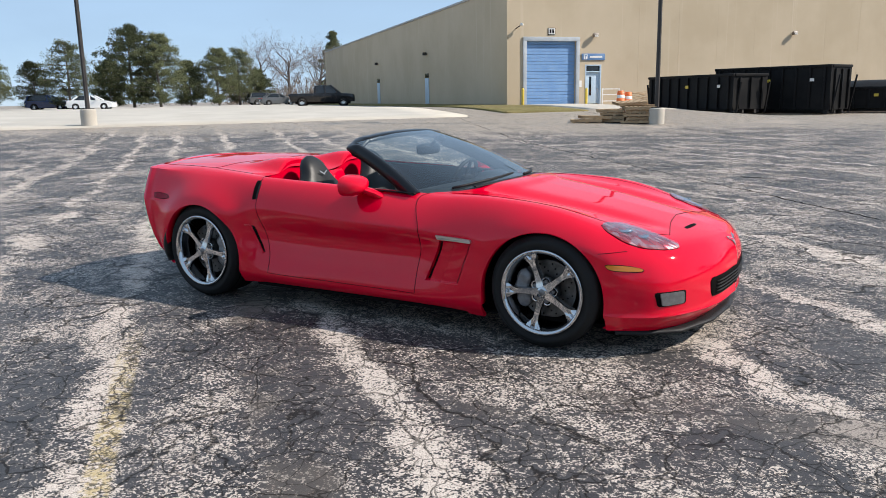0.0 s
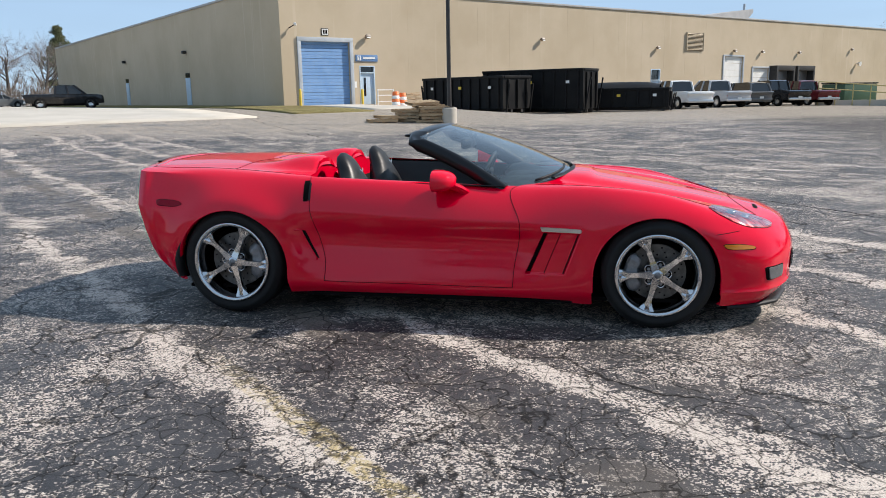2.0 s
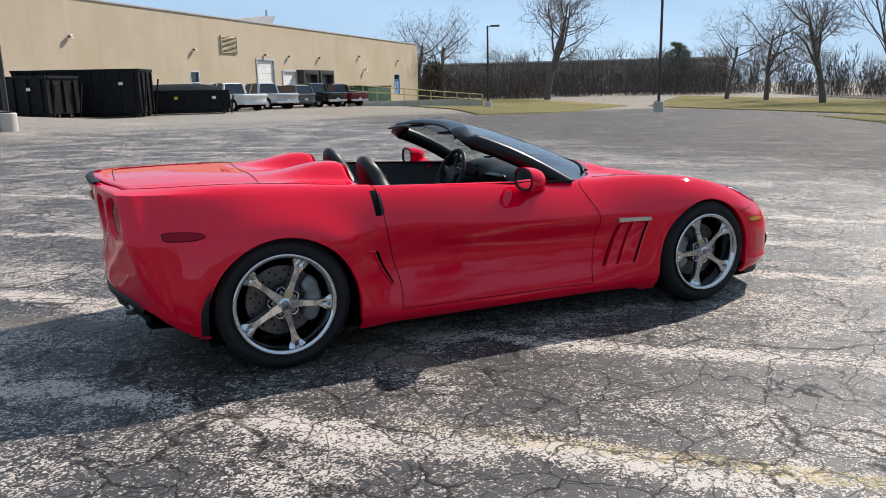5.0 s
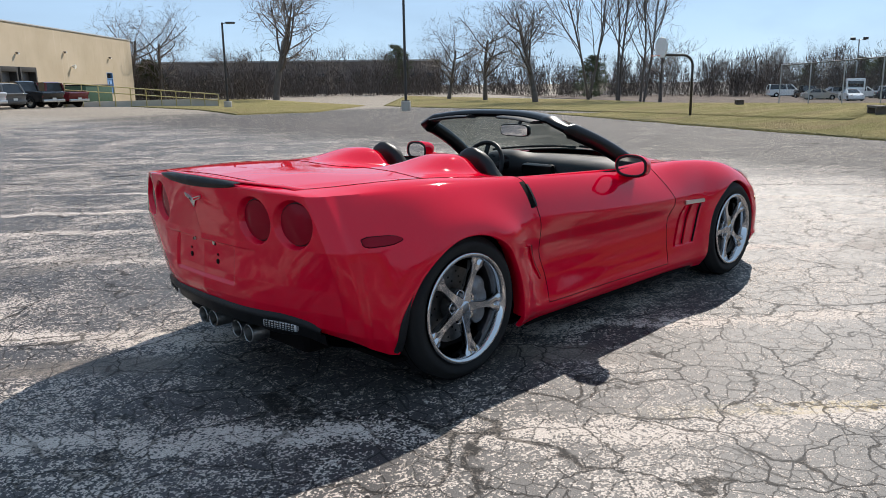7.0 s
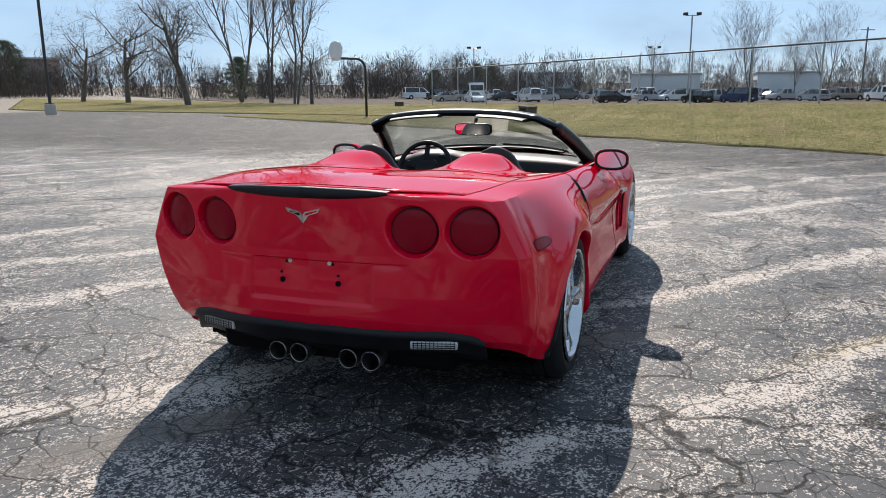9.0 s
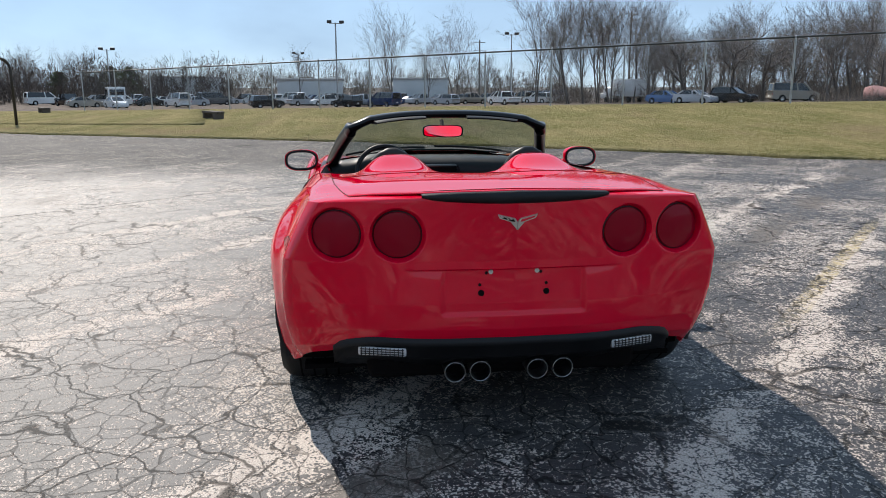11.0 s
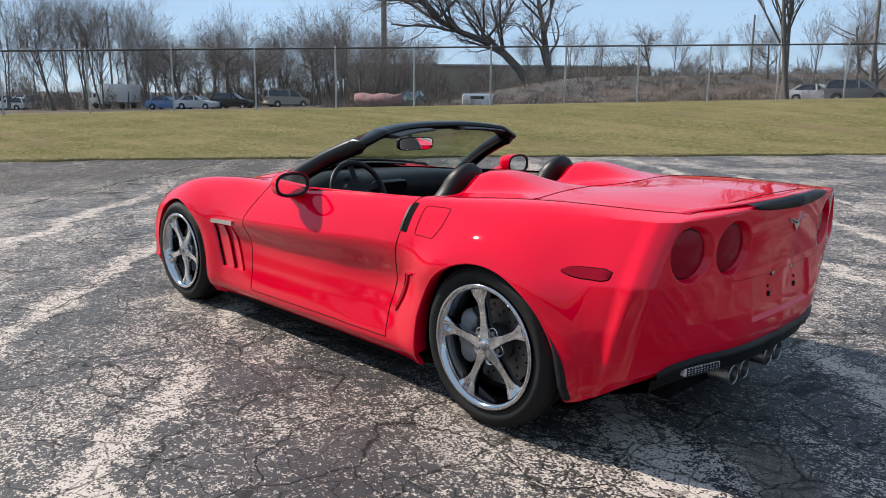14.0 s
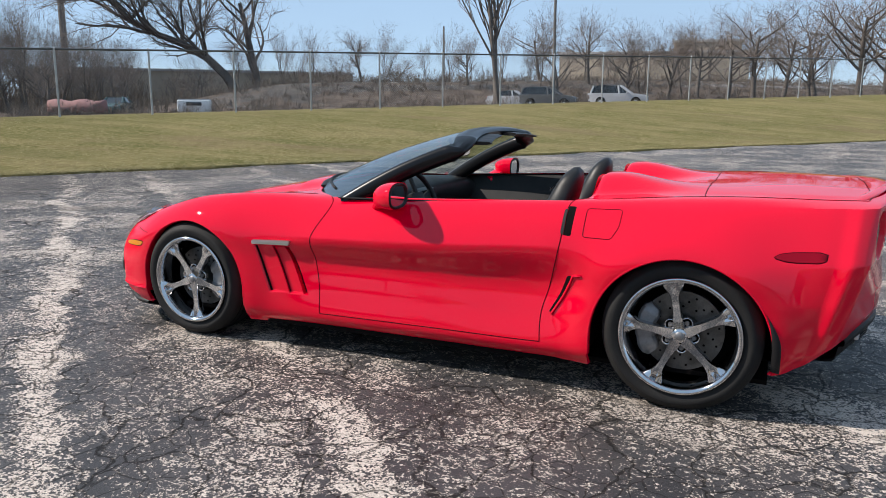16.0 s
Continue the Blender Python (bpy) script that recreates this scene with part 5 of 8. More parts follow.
# side markers, gills, scoops, handles, fuel door
for s in (1, -1):
    mk = rounded([(-1.885, 0.745), (-1.72, 0.735), (-1.672, 0.712), (-1.74, 0.693), (-1.88, 0.698)], 40, 1)
    plate(mk, lambda a, b, l, s=s: on_side(a, b, s, l), "side_marker_seat", SEAM, car, thick=0.001)
    plate([(-1.785 + (a + 1.785) * 0.96, 0.717 + (b - 0.717) * 0.85) for a, b in mk], lambda a, b, l, s=s: on_side(a, b, s, l), "side_marker", LENS_DARK, car, thick=0.003, label="dark red side marker lens")
    am = rounded([(1.69, 0.516), (1.8, 0.513), (1.885, 0.496), (1.875, 0.481), (1.72, 0.487)], 40, 1)
    plate([(1.79 + (a - 1.79) * 1.05, 0.499 + (b - 0.499) * 1.25) for a, b in am], lambda a, b, l, s=s: on_side(a, b, s, l), "marker_seat", GAP, car, thick=0.001)
    plate(am, lambda a, b, l, s=s: on_side(a, b, s, l), "turn_marker", LENS_AMBER, car, thick=0.004, label="amber side marker lens")
    slot = lambda a, b, l, s=s: on_side(a, b, s, l)
    fender = BODY["front_fender", s]
    # the gills' red recesses get near-black strips that paint their shade
    for k in range(3):
        rows = []
        for z in np.linspace(0.32, 0.562, 14):
            foot = float(np.interp(z, (0.315, 0.42, 0.565), (0.566, 0.611, 0.674)))
            pitch = float(np.interp(z, (0.315, 0.565), (0.112, 0.104)))
            a, b = ((0.015, 0.225) if k == 0 else (k - 0.035, k + 0.025))
            flat = lambda u, sink: on_side(foot + u * pitch, z, s) + Vector((0, s * (gill_dent(foot + u * pitch, z) - sink), 0))
            rows.append([flat(a, 0.026 if k == 0 else 0.012), flat(b, 0.026 if k == 0 else 0.004)])
        skin(rows, "gill_shade_strip", GAP, fender, "dark slanted strip painting the shade in a side gill")
    bar = [(0.655, 0.604), (0.9, 0.592), (0.9, 0.57), (0.665, 0.58)]
    b = plate(dense(bar, 40), slot, "gill_bar", SATIN, fender, thick=0.012, label="brushed silver bar over the gills")
    quarter = BODY["rear_quarter", s]
    scoop = dense([(-0.852, 0.556), (-0.832, 0.556), (-0.8, 0.47), (-0.748, 0.375), (-0.762, 0.375), (-0.822, 0.46)], 36)
    plate(scoop, slot, "brake_scoop", GAP, quarter, thick=0.0015)
    strand([on_side(x, z, s, 0.003) for x, z in ((-0.9, 0.562), (-0.86, 0.558), (-0.845, 0.52), (-0.815, 0.455), (-0.77, 0.38), (-0.762, 0.366))], 0.006, "scoop_edge", RED, quarter)
    hd = dense([(-0.845, 0.862), (-0.81, 0.864), (-0.805, 0.74), (-0.838, 0.738)], 32)
    plate(hd, slot, "handle_recess", GAP, BODY["door", s], thick=0.001)
    plate(dense([(-0.808, 0.85), (-0.795, 0.85), (-0.79, 0.745), (-0.804, 0.742)], 24), slot, "door_handle", BLACK, BODY["door", s], thick=0.004)
fuel = soft_corners([(-0.897, 0.858), (-1.055, 0.862), (-1.05, 0.79), (-1.02, 0.738), (-0.892, 0.738)], 0.014, 60)
strand([on_side(a, b, 1) for a, b in fuel], 0.0018, "fuel_door_seam", SEAM, BODY["rear_quarter", 1], close=True)

# headlamps
def lamp_bowl():
    m = Mat("headlamp_bowl_painted_reflection", (0.4, 0.1, 0.11), 0.22, 0.7)
    # cells of red and pale pink paint the red reflections seen in the bowl
    facets = m.n.new("ShaderNodeSeparateXYZ")
    m.l.new(m.cells(m.pos((1, 2.5, 1), local=True), 22, "F1", "Color"), facets.inputs[0])
    m.set("Base Color", m.mix(m.step(facets.outputs[0], 0.55, 1.0), (0.36, 0.04, 0.055), (0.55, 0.36, 0.38)))
    m.set("Roughness", m.step(facets.outputs[1], 0, 1, 0.12, 0.4))
    return m.m


LAMP_BOWL = lamp_bowl()
for s in (1, -1):
    lamp = rounded([(s * 0.74, 1.615), (s * 0.6, 1.68), (s * 0.56, 1.8), (s * 0.565, 1.935), (s * 0.556, 2.02), (s * 0.655, 1.965), (s * 0.75, 1.865), (s * 0.79, 1.76), (s * 0.785, 1.66)], 56, 1)
    put = lambda a, b, l: on_top(b, a, l)
    h = plate(lamp, put, "headlamp", LAMP_BOWL, car, thick=0.005, label="swept headlamp under a clear lens")
    for cy, cx, r in ((0.69, 1.74, 0.042), (0.66, 1.83, 0.034)):
        c = on_top(cx, s * cy, 0.0)
        v, f = lathe([(0.0001, 0.004), (r * 0.5, 0.006), (r * 0.9, 0.012), (r, 0.009), (r * 1.05, 0.0)], 20, "z")
        part("projector", mesh_of("projector", v, f), CHROME, h, m=Matrix.Translation(c))
    plate([(s * 0.66 + (a - s * 0.66) * 0.985, 1.81 + (b - 1.81) * 0.985) for a, b in lamp], put, "lamp_lens", LENS_CLEAR, h, thick=0.014, sink=0.0, dome=0.003).visible_shadow = False
    strand([put(a, b, 0.0005) for a, b in lamp], 0.002, "lamp_seam", SEAM, h, close=True)
    fog = soft_corners([(s * 0.8, 0.372), (s * 0.648, 0.372), (s * 0.64, 0.294), (s * 0.785, 0.29)], 0.014, 48)
    fr = plate(fog, on_front, "fog_lamp", GAP, car, thick=0.002, label="grey fog lamp in the bumper")
    plate([(s * 0.712 + (a - s * 0.712) * 0.8, 0.332 + (b - 0.332) * 0.86) for a, b in fog], on_front, "lens", CAST, fr, thick=0.008)
gr = soft_corners([(-0.45, 0.398), (0.45, 0.398), (0.42, 0.288), (-0.42, 0.288)], 0.02, 60)
g = plate(gr, on_front, "lower_grille", GAP, car, thick=0.007, label="black lower grille")
for k in range(4):
    strand([on_front(y, 0.312 + 0.02 * k, 0.011) for y in np.linspace(-0.38, 0.38, 16)], 0.004, "grille_bar", BLACK, g)
for y0, y1 in ((-0.27, -0.1),):
    plate(rounded([(1.955, y0), (1.985, y0), (2.0, y1), (1.975, y1)], 32, 1), on_top, "hood_inlet", GAP, car, thick=0.001)
rows = []
for a in np.linspace(-1, 1, 61):  # splitter
    y = 0.83 * a
    x = float(np.interp(abs(y), (0, 0.34, 0.64, 0.8, 0.83), (2.17, 2.14, 2.03, 1.84, 1.72)))
    rows.append([(x - 0.16, y, 0.15), (x - 0.005, y, 0.146), (x + 0.022, y, 0.139), (x + 0.026, y, 0.13), (x + 0.018, y, 0.122), (x - 0.16, y, 0.12)])
v, f = loft(rows, False, False)
part("front_splitter", mesh_of("front_splitter", v, f), BLACK, car)
# red fall between the seats, inside of the tonneau
rows = []
for x, z in ((-0.86, 0.86), (-0.83, 0.82), (-0.81, 0.7), (-0.8, 0.5)):
    rows.append([(x, y, z) for y in np.linspace(-0.17, 0.17, 9)])
skin(rows, "waterfall", RED, car)
rows = []
for x, z in ((-0.862, 0.0), (-0.875, -0.06), (-0.88, -0.25)):
    rows.append([(x, y, on_top(-0.885, y).z + z - 0.004) for y in np.linspace(-0.7, 0.7, 41)])
skin(rows, "tonneau_edge", RED, car)


# ---- the hall ----
def siding():
    m = Mat("tan_panel_wall", rough=0.8)
    v = m.pos()
    a = m.mix(m.step(m.noise(v, 0.25, 5), 0.3, 0.7), (0.43, 0.345, 0.235), (0.49, 0.4, 0.285))
    streak = m.step(m.noise(m.pos((2.5, 2.5, 0.06)), 0.9, 4), 0.6, 0.74)
    a = m.mix(m.math("MULTIPLY", streak, 0.35), a, (0.6, 0.52, 0.4))
    m.set("Base Color", a)
    m.bump(m.noise(v, 25, 3), 0.006, 0.6)
    return m.m


TAN = siding()
BLUE_DOOR = worn("blue_paint", (0.14, 0.27, 0.5), (0.19, 0.33, 0.56), 1.5, 0.5, grain=40)
WHITE_PAINT = worn("white_paint", (0.66, 0.65, 0.62), (0.76, 0.75, 0.72), 1.5, 0.55)
ROOF = worn("grey_roof_metal", (0.32, 0.31, 0.3), (0.42, 0.41, 0.4), 1.0, 0.6)
FRAME_GREY = worn("grey_blue_trim", (0.34, 0.37, 0.4), (0.44, 0.47, 0.5), 2, 0.6)
YELLOW = worn("yellow_paint", (0.62, 0.42, 0.03), (0.7, 0.5, 0.07), 3, 0.55)
WALL_TOP, WALL_LENGTH, SIDE_LENGTH = 7.95, 93.0, 66.0


def hall_place(s, z, out=0.0):
    """A point of the long wall: s along it, z up, out towards the lot."""
    p = WALL_CORNER + WALL_ALONG * s + WALL_OUT * out
    return Vector((p.x, p.y, z))


LONG = Matrix.Translation(WALL_CORNER) @ Matrix(((WALL_ALONG.x, -WALL_OUT.x, 0, 0), (WALL_ALONG.y, -WALL_OUT.y, 0, 0), (0, 0, 1, 0), (0, 0, 0, 1)))


def wall_pieces(length, openings, low, high, thick):
    """A wall along local x, facing -y, with openings (x0, x1, z0, z1) through it."""
    bm = bmesh.new()
    xs = sorted({0.0, length, *[o[0] for o in openings], *[o[1] for o in openings]})
    for a, b in zip(xs, xs[1:]):
        gaps = sorted([(o[2], o[3]) for o in openings if o[0] <= a and b <= o[1]])
        z = low
        for g0, g1 in gaps + [(high, high)]:
            if g0 > z + 1e-4:
                box((b - a, thick, g0 - z), ((a + b) / 2, thick / 2, (z + g0) / 2), bm=bm)
            z = max(z, g1)
    bmesh.ops.remove_doubles(bm, verts=bm.verts[:], dist=0.001)
    return bm


OPENINGS = {"roll": (1.3, 4.75, 0.78, 4.75), "entry": (5.45, 6.6, 0.8, 3.3), "side": (35.05, 36.35, 0.2, 3.2), "white": (45.9, 49.1, 0.6, 4.42), "low": (50.9, 53.8, 0.6, 3.35), "end": (82.9, 85.0, 0.58, 3.4)}
hall = empty("industrial_hall", LONG, label="long tan panel-walled industrial hall with blue roll-up door", category="building")
part("long_wall", wall_pieces(WALL_LENGTH, list(OPENINGS.values()), -0.6, WALL_TOP, 0.3), TAN, hall)
side_wall = part("side_wall", to_mesh(box((0.3, SIDE_LENGTH, WALL_TOP + 0.6), (0.15, SIDE_LENGTH / 2 + 0.3, WALL_TOP / 2 - 0.3))), TAN, hall)
part("end_wall", to_mesh(box((0.3, SIDE_LENGTH, WALL_TOP + 0.6), (WALL_LENGTH - 0.15, SIDE_LENGTH / 2 + 0.3, WALL_TOP / 2 - 0.3))), TAN, hall)
part("back_wall", to_mesh(box((WALL_LENGTH, 0.3, WALL_TOP + 0.6), (WALL_LENGTH / 2, SIDE_LENGTH + 0.45, WALL_TOP / 2 - 0.3))), TAN, hall)
part("roof", to_mesh(box((WALL_LENGTH - 0.1, SIDE_LENGTH, 0.2), (WALL_LENGTH / 2, SIDE_LENGTH / 2 + 0.3, WALL_TOP - 0.25))), ROOF, hall)
part("coping", to_mesh(box((WALL_LENGTH + 0.16, 0.44, 0.14), (WALL_LENGTH / 2, 0.14, WALL_TOP + 0.07), 0.01)), ROOF, hall)
part("coping", to_mesh(box((0.44, SIDE_LENGTH, 0.14), (0.14, SIDE_LENGTH / 2 + 0.4, WALL_TOP + 0.07), 0.01)), ROOF, hall)

# roll-up door: curtain slats in its frame
o = OPENINGS["roll"]
roll = empty("roll_up_door")
roll.parent = hall
tagged(roll, "closed light-blue roll-up door")
for k in range(19):
    z0, dz = o[2] + 0.02, (o[3] - o[2]) / 19
    part("slat", to_mesh(box((o[1] - o[0], 0.05, dz - 0.012), ((o[0] + o[1]) / 2, 0.16 + 0.006 * (k % 2), z0 + dz * (k + 0.5)), 0.012, seg=1)), BLUE_DOOR, roll)
for x in (o[0] - 0.12, o[1] + 0.12):
    part("jamb", to_mesh(box((0.24, 0.1, o[3] - o[2] + 0.2), (x, -0.05, (o[2] + o[3]) / 2 + 0.1), 0.01)), FRAME_GREY, roll)
part("lintel", to_mesh(box((o[1] - o[0] + 0.48, 0.104, 0.26), ((o[0] + o[1]) / 2, -0.05, o[3] + 0.13), 0.01)), FRAME_GREY, roll)


def man_door(key, leaf, name, label, transom=True, slit=True):
    """A steel door in its frame, with a narrow window and a pane above."""
    o = OPENINGS[key]
    d = empty(name)
    d.parent = hall
    tagged(d, label)
    w, split = o[1] - o[0], o[2] + (2.05 if transom else o[3] - o[2])
    cx = (o[0] + o[1]) / 2
    leaf_part = part("leaf", to_mesh(box((w - 0.1, 0.06, split - o[2] - 0.06), (cx, 0.13, (o[2] + split) / 2), 0.008)), leaf, d)
    for x in (o[0] + 0.03, o[1] - 0.03):
        part("frame_post", to_mesh(box((0.07, 0.2, o[3] - o[2]), (x, 0.08, (o[2] + o[3]) / 2), 0.006)), leaf, d)
    for z in (split, o[3] - 0.035):
        part("frame_rail", to_mesh(box((w - 0.14, 0.18, 0.07), (cx, 0.08, z), 0.006)), leaf, d)
    if transom:
        part("transom_pane", to_mesh(box((w - 0.14, 0.02, o[3] - split - 0.1), (cx, 0.14, (split + o[3]) / 2))), CAR_GLASS, d)
    if slit:
        part("slit_window", to_mesh(box((0.16, 0.02, 1.2), (cx - 0.15, 0.096, o[2] + 1.15), 0.004)), CAR_GLASS, leaf_part)
    part("door_knob", to_mesh(box((0.05, 0.07, 0.14), (cx + w * 0.34, 0.08, o[2] + 0.98), 0.012)), SATIN, leaf_part)


PALE_BLUE = worn("pale_blue_paint", (0.4, 0.5, 0.6), (0.5, 0.6, 0.68), 2, 0.5)
man_door("entry", PALE_BLUE, "entry_door", "pale blue entry door with a slit window")
man_door("side", PALE_BLUE, "side_door", "pale door with a dark pane above")
man_door("end", BLUE_DOOR, "end_door", "blue steel door at the hall's end")
for key in ("white", "low"):
    o = OPENINGS[key]
    d = empty("dock_door")
    d.parent = hall
    tagged(d, "closed white sectional dock door")
    n = 6
    for k in range(n):
        dz = (o[3] - o[2]) / n
        part("panel", to_mesh(box((o[1] - o[0], 0.06, dz - 0.015), ((o[0] + o[1]) / 2, 0.14, o[2] + dz * (k + 0.5)), 0.01, seg=1)), WHITE_PAINT, d)
    for x in (o[0] - 0.08, o[1] + 0.08):
        part("jamb", to_mesh(box((0.16, 0.08, o[3] - o[2] + 0.16), (x, -0.04, (o[2] + o[3]) / 2 + 0.08), 0.01)), FRAME_GREY, d)
    part("lintel", to_mesh(box((o[1] - o[0] + 0.32, 0.082, 0.16), ((o[0] + o[1]) / 2, -0.04, o[3] + 0.08), 0.01)), FRAME_GREY, d)
# panel joints of the long wall
for k in range(1, 31):
    x = 3.05 * k + 0.2
    if not any(a - 0.2 < x < b + 0.2 for a, b, *_ in OPENINGS.values()):
        part("joint_strip", to_mesh(box((0.05, 0.006, WALL_TOP - 0.9), (x, -0.0005, WALL_TOP / 2 + 0.44), 0.003, seg=1)), TAN, hall)
# louvre
lou = empty("wall_louvre")
lou.parent = hall
part("backing", to_mesh(box((2.5, 0.03, 1.5), (41.15, -0.016, 5.66))), GAP, lou)
for k in range(13):
    part("blade", to_mesh(box((2.46, 0.14, 0.02), (41.15, -0.08, 4.98 + 0.113 * k), turn=Matrix.Rotation(radians(35), 4, "X"))), TAN, lou)
for x in (39.9, 42.4):
    part("louvre_edge", to_mesh(box((0.08, 0.16, 1.6), (x, -0.08, 5.66))), TAN, lou)
# wall lamps
LAMP_TAN = worn("brown_lamp_paint", (0.16, 0.13, 0.1), (0.22, 0.18, 0.14), 5, 0.5)
for x, z in ((6.03, 5.13), (21.7, 5.36), (35.7, 5.02), (47.4, 4.95), (52.2, 4.95), (59.2, 4.98), (70.5, 5.5), (84.2, 5.3)):
    lamp = empty("wall_lamp")
    lamp.parent = hall
    part("arm", to_mesh(rod((x, 0, z + 0.05), (x, -0.18, z + 0.1), 0.03)), DARKMETAL, lamp)
    part("head", to_mesh(box((0.34, 0.26, 0.2), (x, -0.22, z), 0.05, Matrix.Rotation(radians(-25), 4, "X"))), LAMP_TAN, lamp)
    part("lamp_lens", to_mesh(box((0.26, 0.03, 0.1), (x, -0.345, z - 0.06), 0.012, Matrix.Rotation(radians(-25), 4, "X"))), WHITE_PAINT, lamp)
horn = part("loudspeaker_horn", to_mesh(rod((72.15, -0.05, 3.95), (72.15, -0.5, 3.9), 0.08, 0.28, 16)), WHITE_PAINT, hall)
secam = empty("security_camera")
secam.parent = hall
part("bracket", to_mesh(rod((0.6, 0, 5.5), (0.75, -0.35, 5.65), 0.03)), DARKMETAL, secam)
part("housing", to_mesh(box((0.16, 0.45, 0.15), (0.8, -0.45, 5.7), 0.03, Matrix.Rotation(-0.5, 4, "Z"))), WHITE_PAINT, secam)
# sign and number plaque, with plain bars for their writing
SIGN_BLUE = worn("sign_blue", (0.1, 0.19, 0.36), (0.13, 0.23, 0.4), 3, 0.4)
sign = part("door_sign", to_mesh(box((1.66, 0.06, 0.42), (6.0, -0.034, 3.78), 0.01)), SIGN_BLUE, hall, "blue sign board with a white mark")
part("sign_mark", to_mesh(box((0.26, 0.02, 0.3), (5.42, -0.075, 3.78))), WHITE_PAINT, sign)
part("mark_bar", to_mesh(box((0.05, 0.012, 0.2), (5.42, -0.088, 3.76))), SIGN_BLUE, sign)
part("mark_bar", to_mesh(box((0.16, 0.013, 0.05), (5.42, -0.088, 3.86))), SIGN_BLUE, sign)
part("text_bar", to_mesh(box((0.9, 0.014, 0.11), (6.17, -0.07, 3.78))), WHITE_PAINT, sign)
plq = part("plaque", to_mesh(box((0.5, 0.03, 0.42), (3.03, -0.018, 5.35))), GAP, hall)
part("plaque_face", to_mesh(box((0.44, 0.02, 0.36), (3.03, -0.036, 5.35))), WHITE_PAINT, plq)
for x in (2.94, 3.12):
    part("text_bar", to_mesh(box((0.12, 0.012, 0.24), (x, -0.05, 5.35))), GAP, plq)
part("notice", to_mesh(box((0.3, 0.02, 0.4), (5.05, -0.012, 2.1))), WHITE_PAINT, hall)
# dock shelters and roof plant
for x in (55.6, 59.6):
    sh = empty("dock_shelter")
    sh.parent = hall
    for dx in (-1.6, 1.6):
        part("shelter_side", to_mesh(box((0.3, 0.9, 3.0), (x + dx, -0.45, 2.1), 0.03)), DARKMETAL, sh)
    part("shelter_head", to_mesh(box((2.9, 0.9, 0.5), (x, -0.45, 3.35), 0.03)), DARKMETAL, sh)
    part("dock_curtain", to_mesh(box((2.9, 0.1, 2.6), (x, -0.1, 1.9))), CAST, sh)
unit = empty("roof_unit")
unit.parent = hall
v, f = loft([[(45.0, y, 7.9), (45.0, y, 8.25), (53.4, y, 9.3), (55.2, y, 9.5), (55.3, y, 9.2), (53.6, y, 7.9)] for y in (3.0, 6.5)])
part("duct", mesh_of("duct", v, f, False), ROOF, unit)
part("stack", to_mesh(rod((54.2, 3.4, 9.0), (54.2, 3.4, 10.0), 0.12)), FRAME_GREY, unit)
# side wall: narrow doors and lamps
for u in (17.0, 34.3):
    sd = empty("side_wall_door")
    sd.parent = hall
    part("leaf", to_mesh(box((0.06, 1.0, 2.1), (-0.035, u, 1.95), 0.01)), PALE_BLUE, sd)
    part("transom_pane", to_mesh(box((0.05, 0.9, 0.35), (-0.03, u, 3.2))), CAR_GLASS, sd)
    part("head", to_mesh(box((0.3, 0.34, 0.24), (-0.2, u, 4.95), 0.05)), DARKMETAL, sd)
for x in (0.72, 5.12):
    bol = empty("bollard", label="yellow steel bollard beside the roll-up door", category="bollard", group="bollards at the roll-up door")
    p = hall_place(x, 0, 0.8)
    z = gz(p.x, p.y)
    bol.location = (p.x, p.y, z)
    v, f = lathe([(0.085, 0.0), (0.085, 0.95), (0.07, 1.02), (0.03, 1.05), (0.0001, 1.06)], 16, "z")
    part("post", mesh_of("post", v, f), YELLOW, bol)


# ---- things in the yard ----
BIN_BLACK = worn("black_bin_paint", (0.005, 0.005, 0.006), (0.014, 0.0135, 0.013), 1.5, 0.55, grain=30, dist=0.004)
BIN_BLACK.node_tree.nodes["Principled BSDF"].inputs["Specular IOR Level"].default_value = 0.15
PALLET_WOOD = worn("pallet_wood", (0.3, 0.2, 0.11), (0.46, 0.34, 0.21), 3, 0.85, grain=60)
BRONZE = worn("dark_bronze_pole", (0.022, 0.018, 0.016), (0.045, 0.038, 0.034), 2, 0.5)
GALVANIZED = worn("galvanized_steel", (0.3, 0.3, 0.3), (0.46, 0.46, 0.45), 4, 0.5, 0.6)
ORANGE = worn("orange_plastic", (0.75, 0.14, 0.02), (0.8, 0.2, 0.05), 4, 0.5)
WEATHERED = worn("weathered_timber", (0.07, 0.055, 0.045), (0.13, 0.105, 0.085), 5, 0.9)


def turned(x, y, yaw, z=None):
    return pose(x, y, gz(x, y) if z is None else z, 0, 0, yaw)


